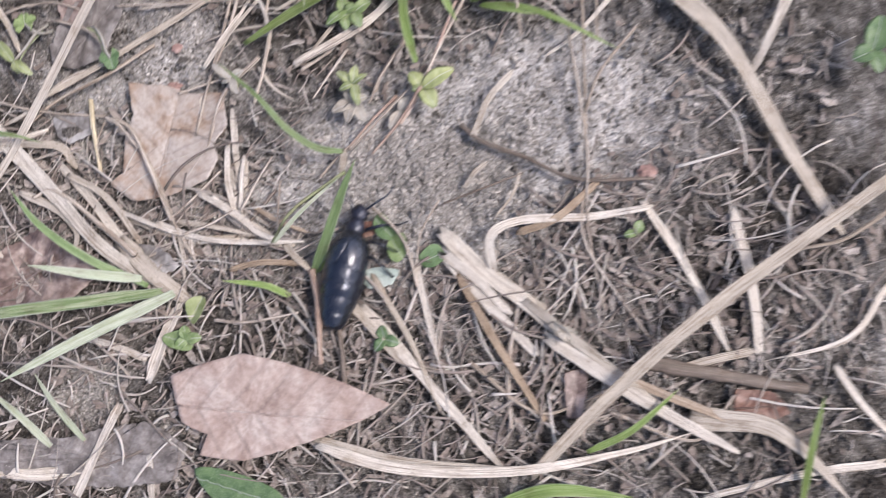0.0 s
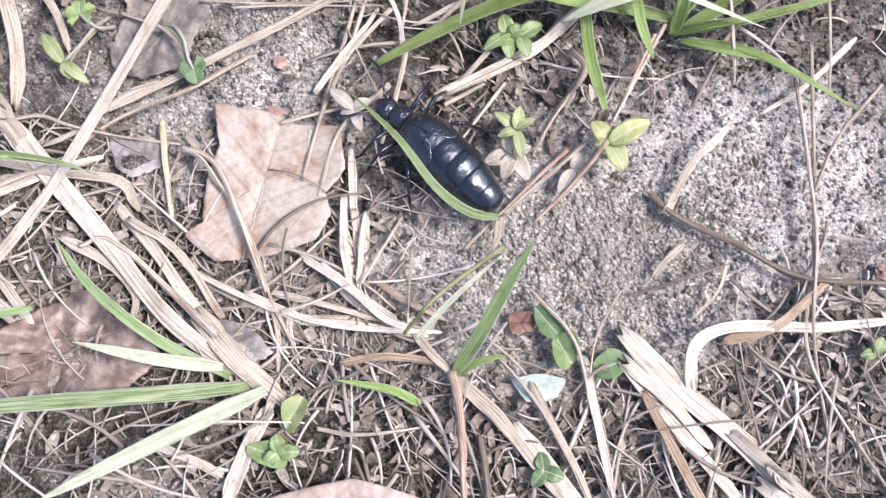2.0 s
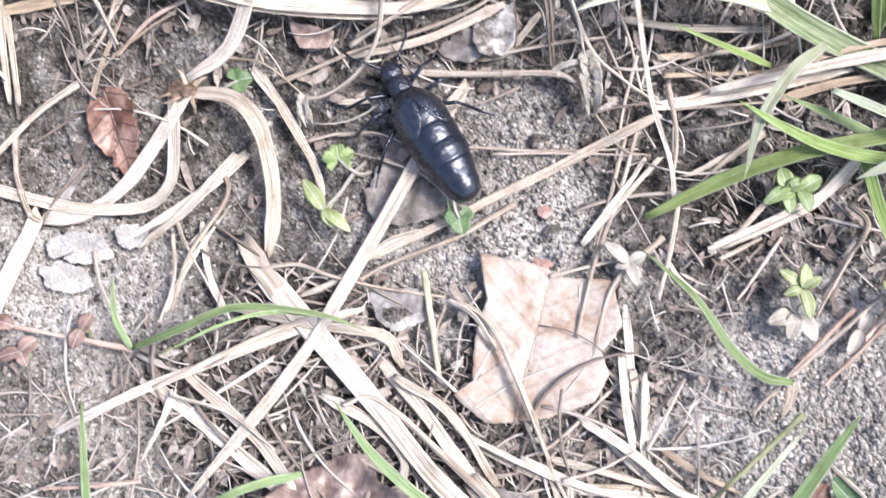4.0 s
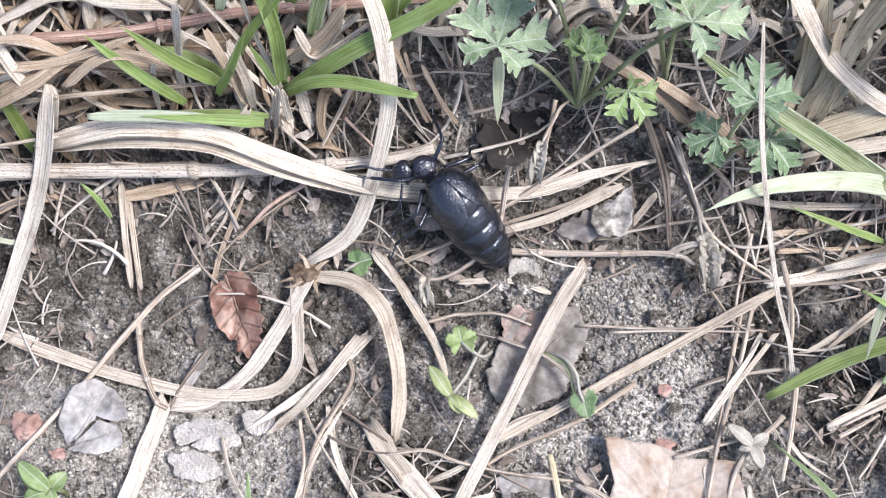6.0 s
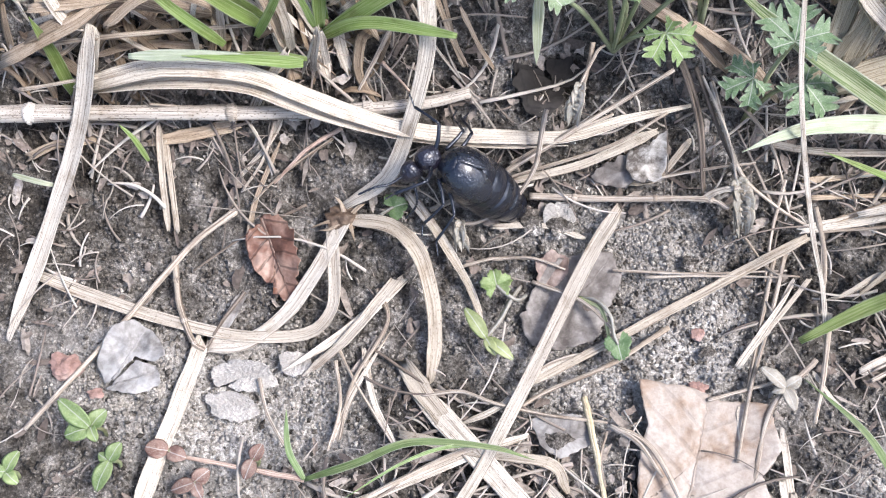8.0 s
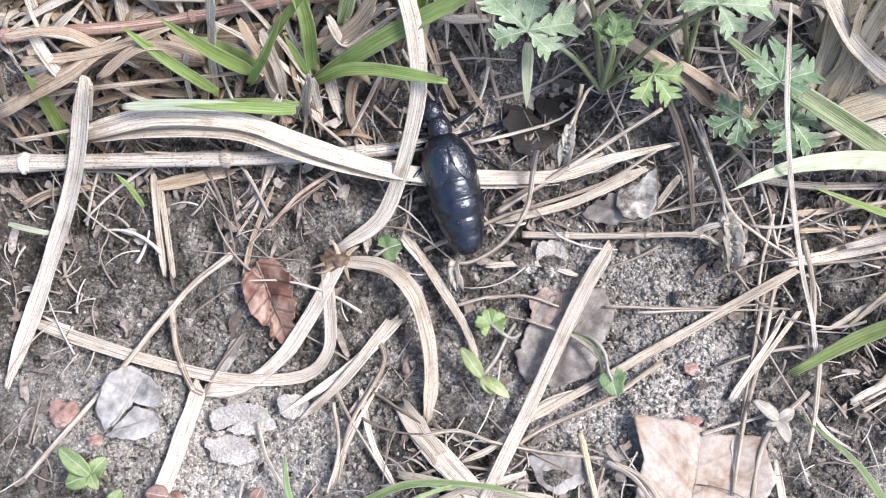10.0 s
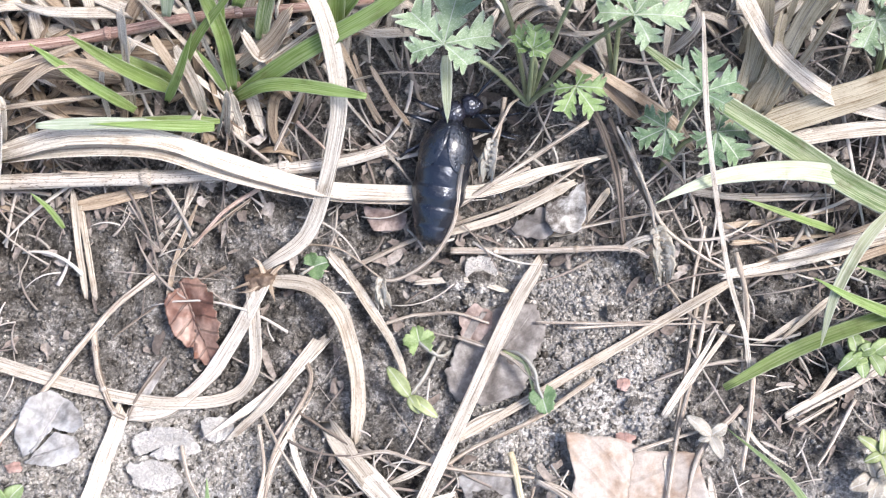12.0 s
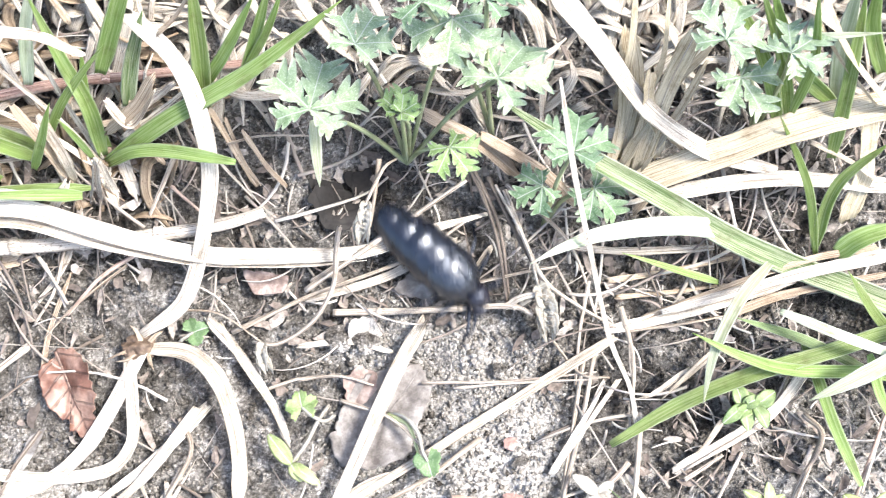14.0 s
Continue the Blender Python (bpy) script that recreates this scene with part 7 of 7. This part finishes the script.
def joined(pieces):
    v, f, u = [], [], []
    for a, b, c in pieces:
        k = len(v)
        v.extend(a), u.extend(c), f.extend(tuple(i + k for i in q) for q in b)
    return v, f, u


def wing_case(side):
    """A short, soft wing case that spreads from the middle line over the front of the abdomen."""
    verts, faces, uvs = [], [], []
    nu, nv = 14, 14
    for layer in (0.0, -0.22):
        for i in range(nu + 1):
            s = i / nu
            for j in range(nv + 1):
                t = j / nv
                inner = 92 - 2 * s - 13 * s ** 3
                outer = 4 + 8 * s ** 2
                ang = radians(outer + (inner - outer) * t)
                back = 7.6 * s * (1 - 1.1 * abs(t - 0.55) ** 2)
                x = 6.1 - back
                r = belly((x + 12.9) / 19.3) + 0.022
                wav = 0.05 * noise.noise(Vector((x * 1.2, t * 9, side)))
                y, z = side * (4.19 + layer + wav) * r * math.cos(ang), 4.6 + (4.12 + layer + wav) * r * math.sin(ang)
                verts.append(Vector((x, y, z)) * MM)
                uvs.append((s, t))
    h = (nu + 1) * (nv + 1)
    for i in range(nu):
        for j in range(nv):
            a = i * (nv + 1) + j
            q = (a, a + 1, a + nv + 2, a + nv + 1)
            faces.append(q), faces.append(tuple(h + k for k in reversed(q)))
    rim = [i * (nv + 1) for i in range(nu + 1)] + [nu * (nv + 1) + j for j in range(1, nv + 1)] + [i * (nv + 1) + nv for i in range(nu - 1, -1, -1)] + [j for j in range(nv - 1, 0, -1)]
    for a, b in zip(rim, rim[1:] + rim[:1]):
        faces.append((a, b, h + b, h + a))
    return verts, faces, uvs


def belly(s):
    """Width of the swollen abdomen from tail (0) to waist (1)."""
    s = min(1.0, max(0.0, s))
    tail = min(1.0, 0.34 + 0.66 * min(1.0, s / 0.4) ** 0.62) * min(1.0, (s / 0.035 + 0.2)) ** 0.5
    waist = 1 - max(0.0, (s - 0.66) / 0.34) ** 3 * 0.62
    return max(0.1, tail * waist)


def leg_mesh(side, reach, ahead):
    hip = Vector((0, 0, 0))
    knee = Vector((ahead * 1.6, side * reach * 0.55, 1.3))
    foot = Vector((ahead * 3.2, side * reach * 0.95, -2.6))
    toe = foot + Vector((ahead * 1.4, side * 1.7, -0.25))
    return joined([
        sweep([hip, (hip + knee) / 2 + Vector((0, 0, 0.2)), knee], lambda s: 0.38 - 0.1 * s, -0.9, rings=8, sides=8),
        sweep([knee, (knee + foot) / 2 + Vector((0, 0, 0.15)), foot], lambda s: 0.23 + 0.05 * s, -0.9, rings=8, sides=7),
        sweep([foot, foot.lerp(toe, 0.35), foot.lerp(toe, 0.7), toe], lambda s: 0.15 + 0.04 * math.sin(24 * s), -0.9, rings=14, sides=6)])


def build_beetle():
    root = new("oil_beetle")
    tagged(root, "black blue-sheened oil beetle with swollen abdomen walking over litter", "beetle")
    def add(name, parts, mat, parent=root, at=(0, 0, 0), label=""):
        ob = new(name, mesh_of(name, parts[0], parts[1], mat, parts[2]))
        ob.parent = parent
        ob.location = Vector(at) * MM
        if label:
            tagged(ob, label)
        return ob
    add("abdomen", ring_body(-12.9, 6.4, 4.08, 4.0, 4.6, belly, 6.3, 84, 36), SHELL, label="glossy black ringed abdomen")
    for side in (1, -1):
        add("wing_case", wing_case(side), SHELL_WRINKLED, label="short wrinkled black wing case")
    thorax = add("thorax", ring_body(-1.75, 1.6, 1.85, 1.55, 0, lambda s: 0.6 + 0.42 * math.sin(math.pi * min(1, 0.14 + 0.86 * s)) ** 0.6 - 0.12 * s ** 4, None, 22, 22), SHELL_PITTED, root, (7.6, 0, 4.5), "pitted black thorax shield")
    head = add("head", ring_body(-1.5, 1.9, 1.95, 1.6, -0.1, lambda s: max(0.12, math.sin(math.pi * min(1, 0.12 + 0.88 * s ** 0.9)) ** 0.5 * (1 - 0.25 * s)), None, 22, 22), SHELL_PITTED, root, (10.5, 0, 4.1), "pitted black head")
    for side in (1, -1):
        pts = [Vector((0.9, side * 1.3, 0.5)), Vector((2.6, side * 3.2, 1.4)), Vector((4.2, side * 4.6, 1.0)), Vector((6.6, side * 5.4, 0.2))]
        add("antenna", sweep(pts, lambda s: 0.24 * (0.75 + 0.32 * abs(math.sin(11 * math.pi * s))) * (1 - 0.3 * s), -1.0, rings=66, sides=7), SHELL, head, (0, 0, 0), "beaded black antenna")
        add("eye", ring_body(-0.35, 0.35, 0.32, 0.4, 0, lambda s: max(0.1, math.sin(math.pi * s)), None, 8, 10), SHELL, head, (0.2, side * 1.72, 0.35))
    legs = []
    for x, reach, ahead in ((7.4, 6.2, 0.9), (5.4, 6.8, -0.25), (3.2, 7.4, -1.2)):
        for side in (1, -1):
            legs.append((add("leg", leg_mesh(side, reach, ahead), SHELL, root, (x, side * (1.5 if x > 7 else 2.4), 3.0), "slender jointed black leg"), (x, side * (1.5 if x > 7 else 2.4), 3.0)))
    return root, thorax, head, legs


beetle, thorax, head, legs = build_beetle()

lump("knot", (-44.8, 25.3, 2.0), (5.2, 3.6), KNOT, "brown fibrous knot where withered blades meet", "dry grass", 0.4, 0.75)
withered_leaf([(-9.5, 39.9, 21.9), (-9.8, 38.3, 20.9), (-10.2, 37.1, 19.8), (-10.2, 36.2, 18.8)], 3.4, "withered pale feathery leaf hanging from a dry stalk", [(-4.6, 49.2, 15.5), (-6.4, 46.0, 20.4), (-8.0, 42.8, 22.0), (-9.5, 39.9, 21.9)])
withered_leaf([(15.9, 30.2, 8.5), (16.6, 27.8, 7.4), (17.1, 25.6, 6.0), (17.5, 23.6, 4.2)], 5.0, "withered grey feathery leaf beside a twig", [(9.8, 44.0, 15.9), (14.0, 36.4, 11.9), (15.9, 30.2, 8.5)])
withered_leaf([(15.9, 29.3, 7.2), (14.0, 28.3, 7.4), (12.8, 28.2, 6.3)], 2.4, "withered pale curled scrap of leaf on soil")
withered_leaf([(82.4, -54.8, 3.6), (83.7, -56.1, 4.2), (85.6, -57.0, 3.4)], 3.4, "white fluffy withered leaf caught in straw")
withered_leaf([(-26.4, 24.6, 4.4), (-26.6, 22.9, 4.2), (-26.0, 20.6, 3.0)], 3.0, "withered pale curled leaf lying on soil")
chip((4.8, 4.0), (-87.1, 2.3, 0.5), BRICK, "reddish brick chip on sandy soil")
chip((1.6, 2.0), (10.2, 7.5, 0.5), BRICK, "tiny red brick chip on soil")
chip((2.2, 2.4), (9.5, 18.8, 0.5), CRUMB, "small tan pebble on soil")
chip((3.0, 2.2), (9.7, -0.9, 0.5), BRICK, "orange-red brick chip beside dead leaf")
chip((1.8, 1.6), (10.6, 7.7, 0.5), BRICK, "tiny reddish brick chip on soil")
chip((1.8, 1.6), (12.2, 4.6, 0.5), CRUMB, "small pale pebble on soil")
chip((2.4, 1.6), (-82.1, -1.8, 0.5), BRICK, "reddish brick chip on sandy soil")
chip((3.2, 3.0), (103.0, -26.4, 0.5), BRICK, "reddish knot of earth on a twig")
chip((4.5, 4.0), (-11.1, 24.4, 0.5), CRUMB, "clod of pale crumbly soil")
chip((2, 2), (24.5, 20.7, 0.5), CRUMB, "small grey pebble on soil")
chip((4.5, 4.0), (-11.7, -9.0, 0.5), CRUMB, "clod of grey crumbly soil")
chip((2.2, 1.8), (11.5, 4.4, 0.5), CRUMB, "small pale pebble on soil")
chip((1.8, 1.6), (-17.8, 18.2, 0.5), CRUMB, "small pale pebble on soil")
chip((5, 4), (-14.9, 25.1, 0.5), CRUMB, "clod of pale crumbly soil")
chip((2, 1.6), (11.7, 4.8, 0.5), CRUMB, "small pale pebble on soil")
crumbs(190000, (), (0.09, 0.62), CRUMB, 4, "soil_crumbs", "grey-brown crumbs of dry sandy soil")
crumbs(100000, PALE_PATCHES, (0.08, 0.46), CRUMB_PALE, 5, "sand_crumbs", "pale grey crumbs of dry sandy soil")
fine_litter(950, (4, 22), (0.2, 0.8), 2.0, 21, "fine_straw_litter", "thin broken bits of straw and dry stem on the soil", LITTER)
fine_litter(4200, (1.5, 6), (0.12, 0.5), 1.0, 22, "plant_fibres", "short fibres and crumbs of plant litter", LITTER)
flakes(2700)
far_grass(26, (-80, -20, 70, 92), (12, 22), 35, GREEN_PALE, "pale_bank_grass", "pale green grass at the foot of the bank", 0.9)
far_grass(300, (-105, 110, 76, 125), (9, 20), 31, GREEN, "bank_grass", "dense green grass up the bank", 0.9)
far_grass(1500, (-108, 112, 54, 125), (1.5, 5), 32, STRAW, "bank_dry_grass", "matted dry straw-coloured grass up the bank", 5.0)
far_grass(240, (-108, -35, 44, 90), (1, 3), 33, STRAW_BROWN, "brown_dry_grass", "matted brown dry grass at the foot of the bank", 7.0)

# ---- what moves: the beetle, its fore body and its legs ----
# seconds, place in millimetres, climb and heading in degrees
BEETLE = [
    (0.0, 44.5, -41.0, 0.0, 0, 74),
    (0.5, 50.9, -29.8, 0.0, 0, 55),
    (1.0, 49.1, -22.6, 0.0, 0, 74),
    (1.5, 43.2, -16.7, 0.0, 0, 104),
    (2.0, 35.1, -8.1, 0.0, 0, 136),
    (2.5, 25.7, -3.7, 0.0, 0, 140),
    (3.0, 16.6, 1.9, 0.0, 0, 135),
    (3.5, 1.8, 11.4, 0.6, 3, 125),
    (4.0, -8.0, 19.1, 1.7, 7, 123),
    (4.2, -7.6, 20.2, 1.9, 8, 124),
    (6.3, -24.6, 36.0, 9.7, 45, 138),
    (6.5, -23.9, 34.9, 9.5, 47, 135),
    (7.0, -26.8, 32.3, 9.2, 51, 162),
    (7.5, -27.8, 28.9, 8.9, 53, 168),
    (7.7, -28.2, 29.1, 8.9, 53, 169),
    (9.8, -28.7, 37.8, 6.5, 22, 111),
    (10.0, -27.3, 38.4, 6.8, 23, 104),
    (10.5, -24.5, 38.1, 6.7, 24, 88),
    (11.0, -21.7, 37.5, 6.5, 23, 79),
    (11.5, -20.8, 39.6, 7.0, 23, 85),
    (12.0, -15.8, 42.3, 8.1, 23, 76),
    (12.5, -15.5, 40.0, 6.9, 20, 72),
    (13.0, -10.2, 43.6, 9.2, 17, 43),
    (13.3, -10.0, 44.7, 9.8, 19, 46),
    (13.5, -9.0, 45.6, 10.6, 20, 45),
    (13.7, -5.9, 45.3, 10.4, 15, 28),
    (13.9, -2.4, 42.5, 8.7, -19, -40),
    (14.0, 0.4, 34.6, 5.2, -15, -42),
]
# seconds, turn, dip and drop (millimetres) of the fore body against the abdomen
FORE = [(0.0, 0, 0, 0), (1.0, 10, 0, 0), (1.5, 22, 0, 0), (2.0, 12, 0, 0), (3.0, 8, 0, 0), (4.2, -6, 0, 0), (5.3, 40, 14, 1.2), (6.3, 100, 32, 2.7), (6.5, 104, 32, 2.8), (7.0, 108, 36, 2.4), (7.5, 104, 46, 2.9), (7.7, 102, 46, 2.9), (8.7, 58, 20, 1.2), (9.8, 18, 0, 0), (10.5, 8, -4, 0), (11.0, -22, 4, 0), (11.5, -62, 4, 0.3), (12.0, -76, 6, 0), (12.5, -88, 4, 0), (13.0, -60, 0, 0), (13.5, -56, 0, 0), (13.7, -36, 10, 0), (13.9, -8, 55, 0), (14.0, -8, 72, 0)]


def motions():
    walk(beetle, [(t, pose(x * MM, y * MM, z * MM, 0, 0, yaw) @ pose(0, 0, 0, 0, -climb, 0)) for t, x, y, z, climb, yaw in BEETLE])
    walk(thorax, [(t, pose(7.6 * MM, 0, (4.5 - drop) * MM, 0, 0.5 * dip, 0.5 * turn)) for t, turn, dip, drop in FORE])
    rows = []
    for t, turn, dip, drop in FORE:
        a, b = radians(0.75 * turn), radians(0.75 * dip)
        rows.append((t, pose((7.6 + 2.7 * math.cos(a) * math.cos(b)) * MM, 2.7 * math.sin(a) * MM, (4.2 - drop - 2.7 * math.sin(b)) * MM, 0, dip, turn)))
    walk(head, rows)
    for k, (leg, (x, y, z)) in enumerate(legs):
        phase = math.pi * ((k // 2 + k % 2) % 2)
        rows = []
        for i in range(71):
            t = i * 0.2
            swing = 15 * math.sin(2 * math.pi * t / 0.9 + phase)
            lift = 7 * max(0.0, math.cos(2 * math.pi * t / 0.9 + phase))
            rows.append((t, pose(x * MM, y * MM, z * MM, lift if y > 0 else -lift, 0, swing)))
        walk(leg, rows)


motions()
